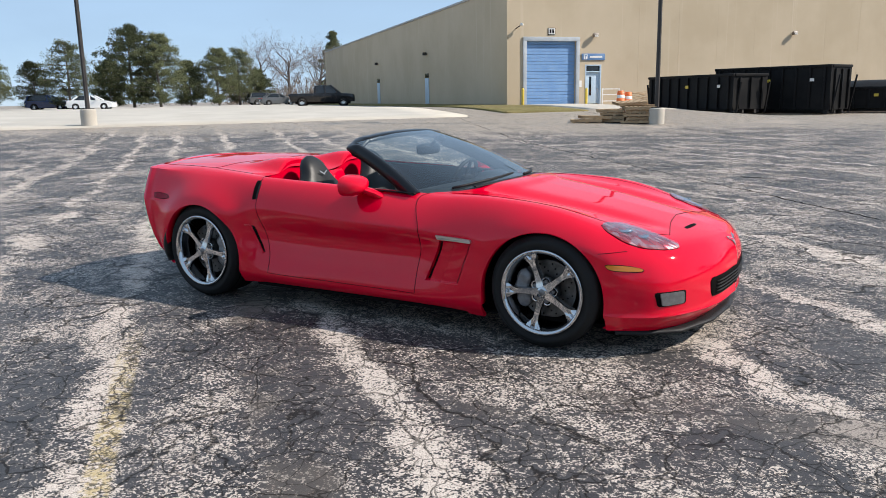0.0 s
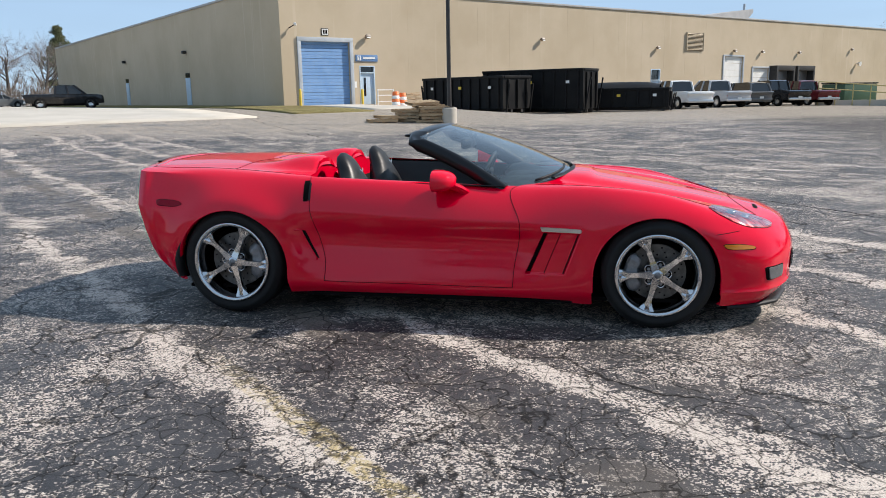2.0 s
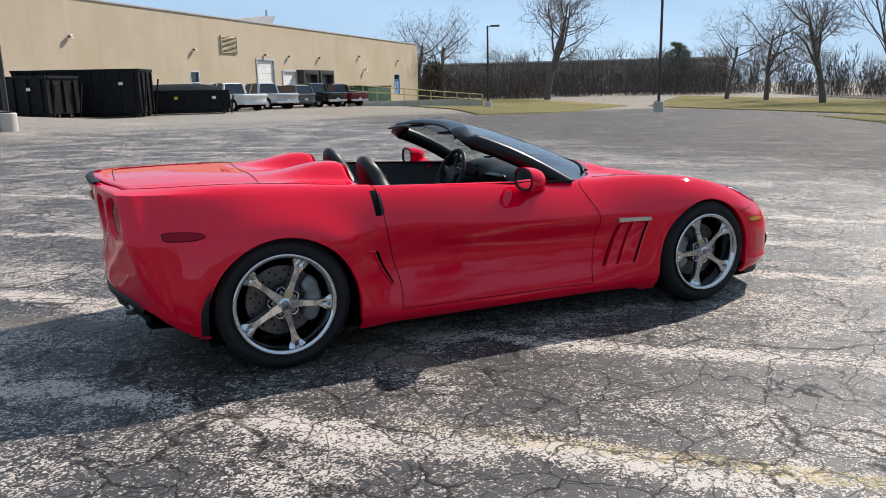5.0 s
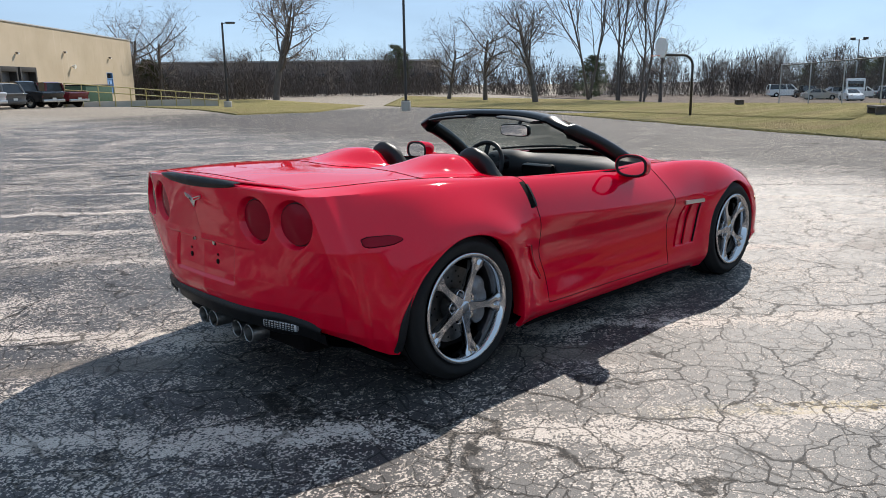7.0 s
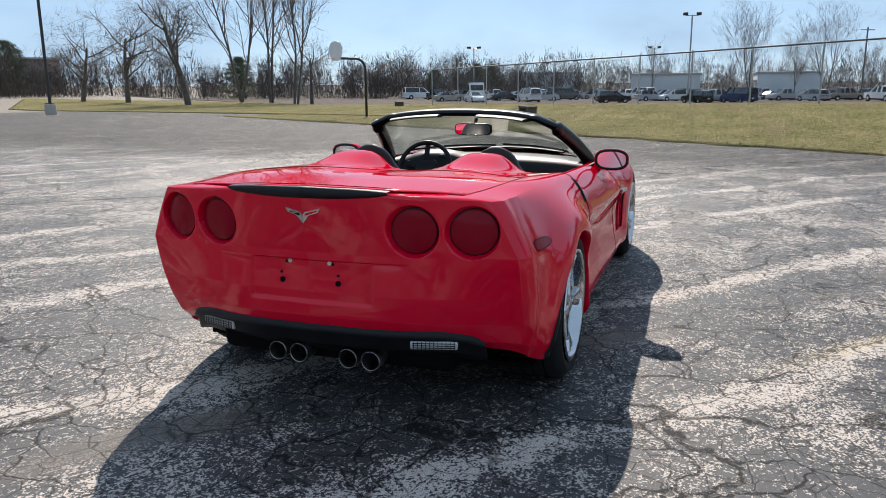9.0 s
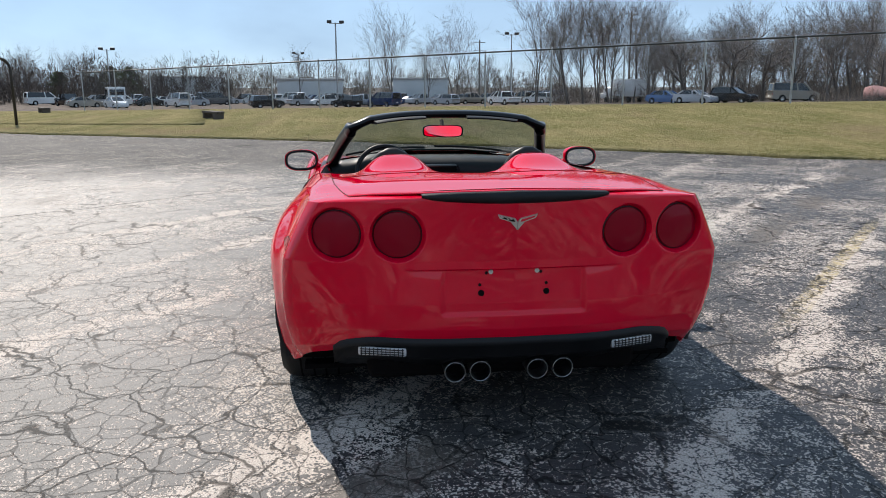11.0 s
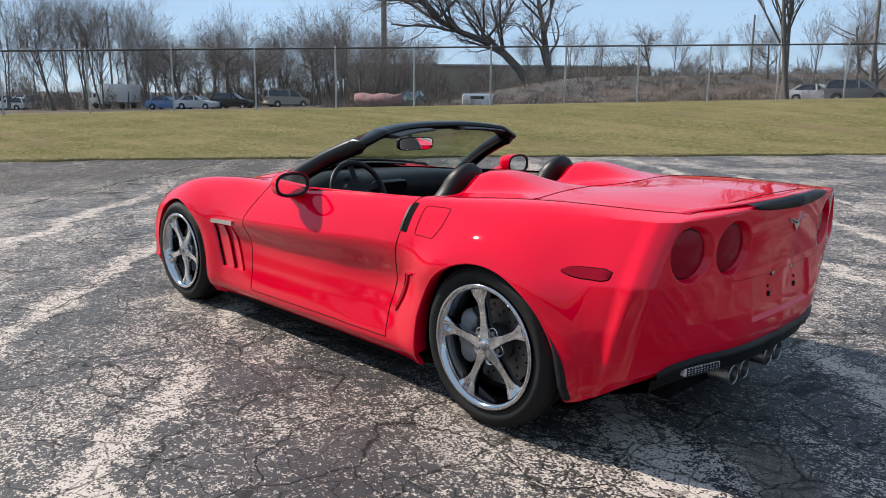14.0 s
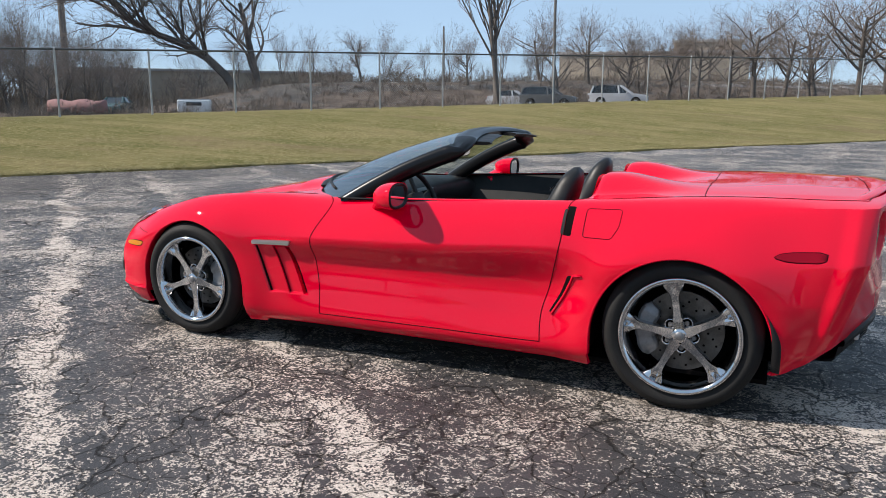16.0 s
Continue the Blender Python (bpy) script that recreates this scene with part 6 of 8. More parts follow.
def rolloff_bin(length, width, height, label, ribs=9, lid=False):
    """An open-topped steel roll-off container with side ribs, tarp rail, door end and ground rollers."""
    b = empty("rolloff_container", label=label, category="container", group="roll-off containers")
    t = 0.08
    for sy in (1, -1):
        part("side_wall", to_mesh(box((length, t, height - 0.25), (0, sy * (width / 2 - t / 2), 0.25 + (height - 0.25) / 2))), BIN_BLACK, b)
    part("floor", to_mesh(box((length - 0.01, width - 0.02, 0.1), (0, 0, 0.3))), BIN_BLACK, b)
    for sx in (1, -1):
        part("end_wall", to_mesh(box((t, width - 2 * t, height - 0.3), (sx * (length / 2 - t / 2), 0, 0.28 + (height - 0.3) / 2))), BIN_BLACK, b)
    for sy in (1, -1):
        part("top_rail", to_mesh(box((length + 0.06, 0.14, 0.14), (0, sy * width / 2, height), 0.02)), BIN_BLACK, b)
        part("skid", to_mesh(box((length, 0.12, 0.18), (0, sy * 0.45, 0.14))), DARKMETAL, b)
        for k in range(ribs):
            part("rib", to_mesh(box((0.1, 0.12, height - 0.36), (-length / 2 + 0.3 + k * (length - 0.6) / (ribs - 1), sy * (width / 2 + 0.05), 0.28 + (height - 0.36) / 2), 0.015, seg=1)), BIN_BLACK, b)
    for sx in (1, -1):
        part("end_rail", to_mesh(box((0.14, width - 0.15, 0.14), (sx * length / 2, 0, height), 0.02)), BIN_BLACK, b)
        for y in (-0.8, 0, 0.8):
            part("end_rib", to_mesh(box((0.1, 0.1, height - 0.45), (sx * (length / 2 + 0.05), y, 0.3 + (height - 0.45) / 2), 0.01, seg=1)), BIN_BLACK, b)
        for sy in (1, -1):
            part("roller", to_mesh(rod((sx * (length / 2 - 0.3), sy * 0.7, 0.13), (sx * (length / 2 - 0.3), sy * 0.95, 0.13), 0.13, sides=14)), DARKMETAL, b)
            part("prop", to_mesh(box((0.08, 0.08, height * 0.8), (sx * (length / 2 + 0.22), sy * width * 0.42, height * 0.42), 0.01, Matrix.Rotation(sx * 0.16, 4, "Y"))), BIN_BLACK, b)
    for k in range(3):
        part("label_plate", to_mesh(box((0.22, 0.012, 0.16), (length * (-0.36 + 0.36 * k), -width / 2 - 0.115, height * 0.72))), YELLOW if k == 1 else WHITE_PAINT, b)
    if lid:
        rows = []
        for x in np.linspace(-length / 2 + 0.4, length / 2 - 0.6, 9):
            rows.append([(x, y, height + 0.05 + 0.4 * (1 - (y / (width / 2)) ** 2) * (1 - abs(x / (length / 2)) ** 4)) for y in np.linspace(-width / 2 + 0.05, width / 2 - 0.05, 11)])
        skin(rows, "tarp", BIN_BLACK, b, thick=0.02)
    return b


hall_yaw = math.degrees(math.atan2(WALL_ALONG.y, WALL_ALONG.x))
bin_a = rolloff_bin(6.6, 2.45, 2.05, "black ribbed roll-off container with yellow stickers")
bin_a.matrix_basis = turned(-6.6, 41.2, -34)
bin_b = rolloff_bin(6.7, 2.45, 2.55, "tall black ribbed roll-off container")
bin_b.matrix_basis = turned(-2.9, 43.4, -20)
bin_c = rolloff_bin(6.0, 2.3, 1.35, "low black roll-off container under a domed tarp", 8, True)
bin_c.matrix_basis = turned(2.1, 45.3, -8)


def light_pole(x, y, height, base_h, heads=(), z=None, r=0.09):
    """A slender square lamp post on a round concrete foot; heads: yaw, reach and tilt of its lamps."""
    p = empty("street_lamp", pose(x, y, gz(x, y) if z is None else z), label="tall dark lamp post on a round concrete foot", category="lamp post", group="lamp posts of the car park")
    v, f = lathe([(0.3, -0.3), (0.3, base_h - 0.03), (0.27, base_h), (0.0001, base_h)], 24, "z")
    part("foot", smooth_by(mesh_of("foot", v, f)), CONCRETE, p)
    part("base_plate", to_mesh(box((0.34, 0.34, 0.03), (0, 0, base_h + 0.016))), BRONZE, p)
    part("pole", to_mesh(rod((0, 0, base_h), (0, 0, height), r, r * 0.75, 8)), BRONZE, p)
    for yaw, reach, drop in heads:
        a = radians(yaw)
        d = Vector((math.cos(a), math.sin(a), 0))
        part("arm", to_mesh(rod((0, 0, height - 0.1), d * reach + Vector((0, 0, height)), 0.035)), BRONZE, p)
        part("lamp_head", to_mesh(box((0.7, 0.36, 0.14), d * (reach + 0.3) + Vector((0, 0, height - drop)), 0.03, Matrix.Rotation(a, 4, "Z"))), BRONZE, p)
    return p


light_pole(-5.1, 25.5, 10.5, 0.62, ((40, 0.5, 0), (220, 0.5, 0)))
light_pole(-24.6, 14.6, 10.5, 0.7, ((40, 0.5, 0), (220, 0.5, 0)))
light_pole(29.1, 33.7, 10.5, 0.62, ((40, 0.5, 0), (220, 0.5, 0)))
light_pole(26.4, 51.4, 6.35, 0.5, ((-30, 0.3, 0.02),), r=0.1)


def pallet():
    """A timber pallet: top and bottom boards on three runners."""
    p = empty("pallet", label="rough timber shipping pallet in a loose stack", category="pallet", group="stacked pallets")
    for y in (-0.45, 0, 0.45):
        part("runner", to_mesh(box((1.2, 0.05, 0.09), (0, y, 0.065))), PALLET_WOOD, p)
    for k in range(7):
        part("deck_board", to_mesh(box((0.12, 1.0, 0.018), (-0.54 + 0.18 * k, 0, 0.12), 0.003, seg=1)), PALLET_WOOD, p)
    for k in range(3):
        part("bottom_board", to_mesh(box((0.1, 1.0, 0.018), (-0.5 + 0.5 * k, 0, 0.01), 0.003, seg=1)), PALLET_WOOD, p)
    return p


first_pallet = pallet()
rng = random.Random(4)
spots = []
for stack, (cx, cy, n) in enumerate(((-6.9, 26.0, 4), (-5.85, 25.75, 5), (-6.4, 27.1, 5))):
    z = gz(cx, cy)
    for k in range(n):
        spots.append(pose(cx + rng.uniform(-0.08, 0.08), cy + rng.uniform(-0.08, 0.08), z + 0.132 * k, 0, 0, rng.uniform(-8, 8) + 15 * stack))
spots += [pose(-7.9, 25.3, gz(-7.9, 25.3) + 0.002, 0, 0, 24), pose(-6.5, 26.6, gz(-6.5, 26.6) + 0.68, 4, -3, 35), pose(-7.6, 25.5, gz(-7.6, 25.5) + 0.135, 0, 2, 31)]
first_pallet.matrix_basis = spots[0]
for m in spots[1:]:
    copy_thing(first_pallet, m)


def barrel(x, y):
    b = empty("traffic_barrel", turned(x, y, 0), label="orange and white striped traffic barrel", category="traffic barrel", group="traffic barrels")
    for k in range(5):
        r0, r1 = 0.3 - 0.018 * k, 0.3 - 0.018 * (k + 1)
        v, f = lathe([(r0, 0.2 * k), (r1 + 0.004, 0.2 * k + 0.2), (r1 - 0.008, 0.2 * k + 0.2)], 18, "z")
        part("band", mesh_of("band", v, f), ORANGE if k % 2 == 0 else WHITE_PAINT, b)
    part("cap", to_mesh(rod((0, 0, 1.0), (0, 0, 1.06), 0.2, 0.17, 18)), ORANGE, b)
    part("rubber_base", to_mesh(rod((0, 0, 0), (0, 0, 0.06), 0.4, 0.36, 18)), RUBBER, b)


for x, y in ((-12.15, 43.3), (-11.8, 43.75)):
    barrel(x, y)


def timber_rack(x, y, yaw):
    """A leaning frame of white rails with scrap boards."""
    r = empty("scrap_rack", turned(x, y, yaw), label="white rail rack with leaning scrap boards", category="rack")
    for sx in (-0.6, 0.6):
        part("upright", to_mesh(box((0.06, 0.06, 1.2), (sx, 0, 0.6))), WHITE_PAINT, r)
        part("foot_bar", to_mesh(box((0.06, 0.7, 0.06), (sx, 0, 0.03))), WHITE_PAINT, r)
    for z in (0.4, 0.8, 1.15):
        part("rail", to_mesh(box((1.26, 0.05, 0.06), (0, 0.03, z))), WHITE_PAINT, r)
    q = random.Random(9)
    for k in range(18):
        part("board", to_mesh(box((q.uniform(0.8, 1.8), 0.1, 0.03), (2.5 + q.uniform(-0.5, 0.6), q.uniform(-0.4, 0.4), 0.06 + 0.05 * k), turn=Matrix.Rotation(q.uniform(-0.5, 0.5), 4, "Z") @ Matrix.Rotation(q.uniform(-0.1, 0.1), 4, "Y"))), PALLET_WOOD, r)


timber_rack(-12.95, 43.75, hall_yaw)
# basketball goal
goal = empty("basketball_goal", turned(30.1, 14.7, 0), label="bent-pole basketball goal with a white fan backboard", category="basketball goal")
toward = Vector((-0.81, 0.587, 0))
path = [(0, 0, -0.2), (0, 0, 2.3)] + [tuple(Vector((0, 0, 2.3 + 0.5 * math.sin(a))) + toward * 0.5 * (1 - math.cos(a))) for a in np.linspace(0.2, 1.57, 7)] + [tuple(Vector((0, 0, 2.82)) + toward * 1.55)]
v, f = tube(path, 0.06, 10)
part("pole", mesh_of("pole", v, f), BRONZE, goal)
side = Vector((0.587, 0.81, 0))
fan = [(-0.35, -0.35), (0.35, -0.35), (0.62, -0.05), (0.66, 0.25), (0.45, 0.48), (0, 0.56), (-0.45, 0.48), (-0.66, 0.25), (-0.62, -0.05)]
bm = bmesh.new()
for t in (0.0, 0.05):
    bm.faces.new([bm.verts.new(Vector((0, 0, 3.05 + b)) + side * a + toward * (1.55 + t)) for a, b in (fan if t else fan[::-1])])
bm.verts.ensure_lookup_table()
n9 = len(fan)
for i in range(n9):
    j = (i + 1) % n9
    bm.faces.new((bm.verts[n9 - 1 - i], bm.verts[n9 - 1 - j], bm.verts[n9 + j], bm.verts[n9 + i]))
bmesh.ops.recalc_face_normals(bm, faces=bm.faces[:])
part("backboard", bm, WHITE_PAINT, goal)
v, f = tube([tuple(Vector((0, 0, 2.78)) + toward * (1.86 + 0.225 * math.cos(a)) + side * 0.225 * math.sin(a)) for a in np.linspace(0, 2 * math.pi, 24, endpoint=False)], 0.012, 6, True)
part("rim", mesh_of("rim", v, f), ORANGE, goal)
for x, y, yaw in ((28.8, 6.3, 30), (43.0, 18.3, 30)):
    b = empty("timber_planter", turned(x, y, yaw), label="low weathered timber bench in the grass", category="bench", group="timber benches")
    for k in range(3):
        part("slab", to_mesh(box((1.5, 0.13, 0.09), (0, -0.15 + 0.15 * k, 0.3), 0.01)), WEATHERED, b)
    for sx in (-0.6, 0.6):
        part("block", to_mesh(box((0.16, 0.42, 0.27), (sx, 0, 0.12), 0.01)), WEATHERED, b)
# ramp railing
rail_thing = empty("ramp_railing", label="pale yellow pipe railing along a ramp", category="railing")
FADED_YELLOW = worn("faded_yellow_paint", (0.42, 0.34, 0.12), (0.5, 0.42, 0.2), 3, 0.6)
p0, p1 = Vector((17.4, 60.0, 0)), Vector((29.5, 58.6, 0))
for k in range(11):
    p = p0.lerp(p1, k / 10)
    z = gz(p.x, p.y) + 0.75 * (1 - k / 10)
    part("post", to_mesh(rod((p.x, p.y, z - 1.0), (p.x, p.y, z + 1.05), 0.04)), FADED_YELLOW, rail_thing)
for h in (0.55, 1.05):
    part("rail", to_mesh(rod((p0.x, p0.y, gz(p0.x, p0.y) + 0.75 + h), (p1.x, p1.y, gz(p1.x, p1.y) + h), 0.04)), FADED_YELLOW, rail_thing)
part("kerb_wall", to_mesh(box((12.4, 0.3, 0.9), (23.45, 59.55, -0.1), turn=Matrix.Rotation(math.atan2(-1.4, 12.1), 4, "Z"))), CONCRETE, rail_thing)
GREEN_BIN = worn("green_bin_paint", (0.02, 0.06, 0.03), (0.035, 0.085, 0.045), 2, 0.5)
gb = empty("waste_bin", turned(21.5, 66.5, 45), label="green steel waste bin by the railing", category="bin")
part("body", to_mesh(box((5.0, 2.0, 1.5), (0, 0, 0.95), 0.05)), GREEN_BIN, gb)
part("lid", to_mesh(box((5.1, 2.1, 0.1), (0, 0, 1.76), 0.03)), BIN_BLACK, gb)

# ---- parked vehicles ----
def car_paint(name, color):
    return paint(name, color, 0.35, 0.12)


PAINTS = {"white": car_paint("white_car_paint", (0.72, 0.72, 0.71)), "silver": car_paint("silver_car_paint", (0.42, 0.43, 0.45)), "black": car_paint("black_car_paint", (0.014, 0.014, 0.016)), "navy": car_paint("navy_car_paint", (0.02, 0.04, 0.11)), "blue": car_paint("blue_car_paint", (0.09, 0.16, 0.32)), "grey": car_paint("grey_car_paint", (0.1, 0.105, 0.11)), "maroon": car_paint("maroon_car_paint", (0.12, 0.012, 0.016)), "tan": car_paint("tan_car_paint", (0.33, 0.3, 0.25)), "red": car_paint("red_car_paint", (0.42, 0.015, 0.02)), "green": car_paint("teal_car_paint", (0.05, 0.1, 0.1))}
SHAPES = {
    # lower outline (x, z), cabin outline (x, z), length, width, wheel radius, wheel x
    "sedan": ([(-2.3, 0.35), (-2.32, 0.7), (-2.2, 0.95), (-1.5, 1.0), (0.9, 0.98), (1.7, 0.86), (2.2, 0.72), (2.32, 0.55), (2.3, 0.3), (1.9, 0.22), (-1.9, 0.22)], [(-1.75, 0.97), (-1.15, 1.38), (-0.5, 1.46), (0.15, 1.42), (1.0, 0.97)], 1.8, 0.32, (-1.4, 1.4)),
    "suv": ([(-2.3, 0.4), (-2.35, 0.8), (-2.3, 1.05), (0.9, 1.05), (1.8, 0.98), (2.25, 0.85), (2.35, 0.6), (2.3, 0.35), (1.9, 0.28), (-1.9, 0.28)], [(-2.25, 1.03), (-2.05, 1.6), (-1.5, 1.7), (0.1, 1.66), (1.0, 1.04)], 1.88, 0.36, (-1.4, 1.42)),
    "pickup": ([(-2.95, 0.55), (-2.97, 0.8), (-2.95, 1.12), (-0.75, 1.14), (1.35, 1.14), (2.6, 1.08), (2.85, 0.95), (2.9, 0.6), (2.85, 0.42), (2.4, 0.38), (-2.5, 0.42)], [(-0.72, 1.12), (-0.62, 1.78), (-0.35, 1.86), (0.7, 1.84), (1.55, 1.13)], 1.98, 0.39, (-1.85, 1.85)),
    "van": ([(-2.7, 0.4), (-2.72, 1.1), (-2.7, 1.25), (1.4, 1.2), (2.3, 1.0), (2.6, 0.85), (2.65, 0.5), (2.6, 0.35), (2.2, 0.3), (-2.2, 0.3)], [(-2.68, 1.22), (-2.6, 1.95), (-2.4, 2.05), (0.7, 2.02), (1.6, 1.2)], 1.95, 0.36, (-1.6, 1.7)),
}


def vehicle(shape, colour, label, category, group="parked vehicles"):
    """A parked road vehicle: body, glasshouse with pillars and roof, bumpers, lamps, wheels."""
    low, high, width, wr, wx = SHAPES[shape]
    mat = PAINTS[colour]
    c = empty({"sedan": "parked_car", "suv": "parked_suv", "pickup": "pickup_truck", "van": "parked_van"}[shape], label=label, category=category, group=group)
    mid = np.array(low).mean(0)

    def ring(outline, y, k, lift=0.0):
        return [(mid[0] + (a - mid[0]) * (1 - k), y, b - (b - 0.6) * k * 0.35 + lift) for a, b in outline]

    h = width / 2
    smooth_low = [tuple(p) for p in spline(low + [low[0]], 44)[:-1]]
    bm = bmesh.new()
    v, f = loft([ring(smooth_low, y, k) for y, k in ((-h, 0.05), (-h + 0.03, 0.018), (-h + 0.14, 0.0), (h - 0.14, 0.0), (h - 0.03, 0.018), (h, 0.05))])
    vs = [bm.verts.new(p) for p in v]
    for q in f:
        bm.faces.new([vs[i] for i in q])
    bmesh.ops.recalc_face_normals(bm, faces=bm.faces[:])
    part("body", to_mesh(bm, "body", 40), mat, c)
    top = max(b for _, b in high)
    base = high[0][1]

    def cabin_ring(y, inset, grow=0.0):
        out = []
        for a, b in high:
            t = (b - base) / (top - base)
            out.append((a, math.copysign(abs(y) - inset * t, y), b + grow))
        return out

    v, f = loft([cabin_ring(-h + 0.1, 0.18), cabin_ring(h - 0.1, 0.18)], True)
    part("glasshouse", mesh_of("glasshouse", v, f, False), CAR_GLASS, c)
    roof = [(a, b) for a, b in high if b > base + 0.75 * (top - base)]
    rows = [[(a, y * (h - 0.27), b + 0.012 + 0.02 * (1 - y * y)) for a, b in roof] for y in (-1.02, -0.9, 0, 0.9, 1.02)]
    skin(rows, "roof", mat, c)
    for s in (1, -1):
        for i in (0, len(high) - 1):
            j = i + 1 if i == 0 else i - 1
            a, b = high[i], high[j]
            part("pillar", to_mesh(rod((a[0], s * (h - 0.09), a[1]), (b[0], s * (h - 0.1 - 0.17 * (b[1] - base) / (top - base)), b[1] + 0.01), 0.08, sides=6)), mat, c)
        xm = 0.05 if shape != "pickup" else 0.25
        part("pillar", to_mesh(rod((xm, s * (h - 0.09), base), (xm - 0.1, s * (h - 0.27), top - 0.02), 0.07, sides=6)), mat, c)
        part("side_mirror", to_mesh(box((0.12, 0.2, 0.14), (high[-1][0] - 0.3, s * (h + 0.06), base + 0.08), 0.03)), mat, c)
        x_front, x_back = low[0][0], max(a for a, _ in low)
        part("tail_light", to_mesh(box((0.06, 0.2, 0.22 if shape != "sedan" else 0.14), (x_front + 0.03, s * (h - 0.17), 0.86), 0.02)), LENS_RED, c)
        part("headlight", to_mesh(box((0.08, 0.32, 0.14), (x_back - 0.08, s * (h - 0.25), 0.74), 0.03)), SATIN, c)
    part("rear_bumper", to_mesh(box((0.16, width - 0.1, 0.18), (low[0][0] - 0.02, 0, 0.5), 0.03)), SATIN if shape == "pickup" else mat, c)
    part("number_plate", to_mesh(box((0.02, 0.32, 0.15), (low[0][0] - 0.09, 0, 0.62))), WHITE_PAINT, c)
    part("underside", to_mesh(box((low[7][0] * 1.7, width - 0.3, 0.2), (0, 0, 0.32))), GAP, c)
    if shape == "pickup":
        # flat near-black sheet on the closed body, painting the shade of an open bed
        part("bed_shade_sheet", to_mesh(box((2.0, width - 0.3, 0.03), (-1.85, 0, 1.142))), GAP, c)
    for x in wx:
        for s in (1, -1):
            w = empty("wheel", pose(x, s * (h + 0.012), wr))
            w.parent = c
            v, f = lathe([(wr * 0.62, 0.0), (wr * 0.9, s * 0.01), (wr, s * -0.03), (wr, s * -0.2), (wr * 0.6, s * -0.22)], 22)
            part("tyre", mesh_of("tyre", v, f), RUBBER, w)
            v, f = lathe([(0.0001, s * -0.015), (wr * 0.2, s * -0.01), (wr * 0.55, s * -0.03), (wr * 0.64, s * 0.004)], 16)
            part("rim", mesh_of("rim", v, f), SATIN, w)
            # near-black disc on the uncut body paints the shade of a wheel opening
            v, f = lathe([(wr * 0.5, s * -0.009), (wr * 1.14, s * -0.008), (wr * 1.17, s * -0.04)], 22)
            part("wheel_arch", mesh_of("wheel_arch", v, f), GAP, w)
    return c


def heading(dx, dy):
    return math.degrees(math.atan2(dy, dx))


out_yaw = heading(-WALL_OUT.x, -WALL_OUT.y)
trucks = (
    ("pickup", "white", 5.9, 50.4, 0, "white crew-cab pickup truck backed out from the hall", "pickup truck"),
    ("pickup", "silver", 8.8, 53.6, 0, "silver pickup truck with a red tail lamp", "pickup truck"),
    ("suv", "grey", 11.0, 55.6, 0, "dark grey SUV parked before the hall", "car"),
    ("pickup", "black", 13.6, 57.6, 0, "black pickup truck with a lettered tailgate", "pickup truck"),
    ("pickup", "maroon", 16.3, 60.4, 0, "dark maroon pickup truck by the ramp", "pickup truck"),
)
for shape, colour, x, y, turn, label, cat in trucks:
    vehicle(shape, colour, label, cat, "trucks parked before the hall").matrix_basis = turned(x, y, out_yaw - 22 + turn)
left_row = (("pickup", "black", -42.4, 51.1, 0, "black pickup truck on the pale lot", "pickup truck"), ("sedan", "grey", -66, 71, 20, "dark grey sedan parked on pale concrete", "car"), ("suv", "grey", -72, 75, 25, "dark grey SUV parked on pale concrete", "car"), ("sedan", "white", -70, 47, 3, "white sedan parked on pale concrete", "car"), ("suv", "navy", -82, 50, 2, "dark blue SUV parked on pale concrete", "car"), ("sedan", "black", -80, 30, 0, "black sedan parked on pale concrete", "car"), ("suv", "red", -96, 42, 10, "red SUV parked on pale concrete", "car"))
for shape, colour, x, y, turn, label, cat in left_row:
    vehicle(shape, colour, label, cat, "cars on the pale lot").matrix_basis = turned(x, y, heading(1, 0.72) + turn)


def placed(t_eye, az, dist):
    """A plan point from an eye, a bearing from +y towards +x, and a distance."""
    return t_eye[0] + dist * math.sin(radians(az)), t_eye[1] + dist * math.cos(radians(az))


REAR_EYE, SIDE_EYE = (-4.84, 0.59), (-1.66, 4.2)
for shape, colour, eye, az, dist, yaw, label, cat in (
    ("sedan", "blue", REAR_EYE, 113.0, 92, 215, "blue parked sedan behind the fence", "car"),
    ("sedan", "silver", REAR_EYE, 114.9, 90, 215, "silver parked sedan behind the fence", "car"),
    ("suv", "black", REAR_EYE, 117.4, 90, 215, "black parked SUV behind the fence", "car"),
    ("van", "tan", REAR_EYE, 121.2, 96, 260, "tan parked van behind the fence", "van"),
    ("pickup", "white", REAR_EYE, 101.4, 108, 20, "white flat-bed pickup behind the fence", "pickup truck"),
    ("sedan", "green", SIDE_EYE, 133.6, 72, 120, "teal parked sedan in the brush", "car"),
    ("suv", "grey", SIDE_EYE, 164.2, 66, 185, "dark grey parked SUV behind the fence", "car"),
    ("suv", "silver", SIDE_EYE, 169.2, 66, 185, "silver parked SUV behind the fence", "car"),
    ("sedan", "silver", SIDE_EYE, 161.6, 70, 190, "silver parked car behind the fence", "car"),
):
    x, y = placed(eye, az, dist)
    vehicle(shape, colour, label, cat, "cars behind the fence").matrix_basis = turned(x, y, yaw)
rng = random.Random(21)
protos = {}
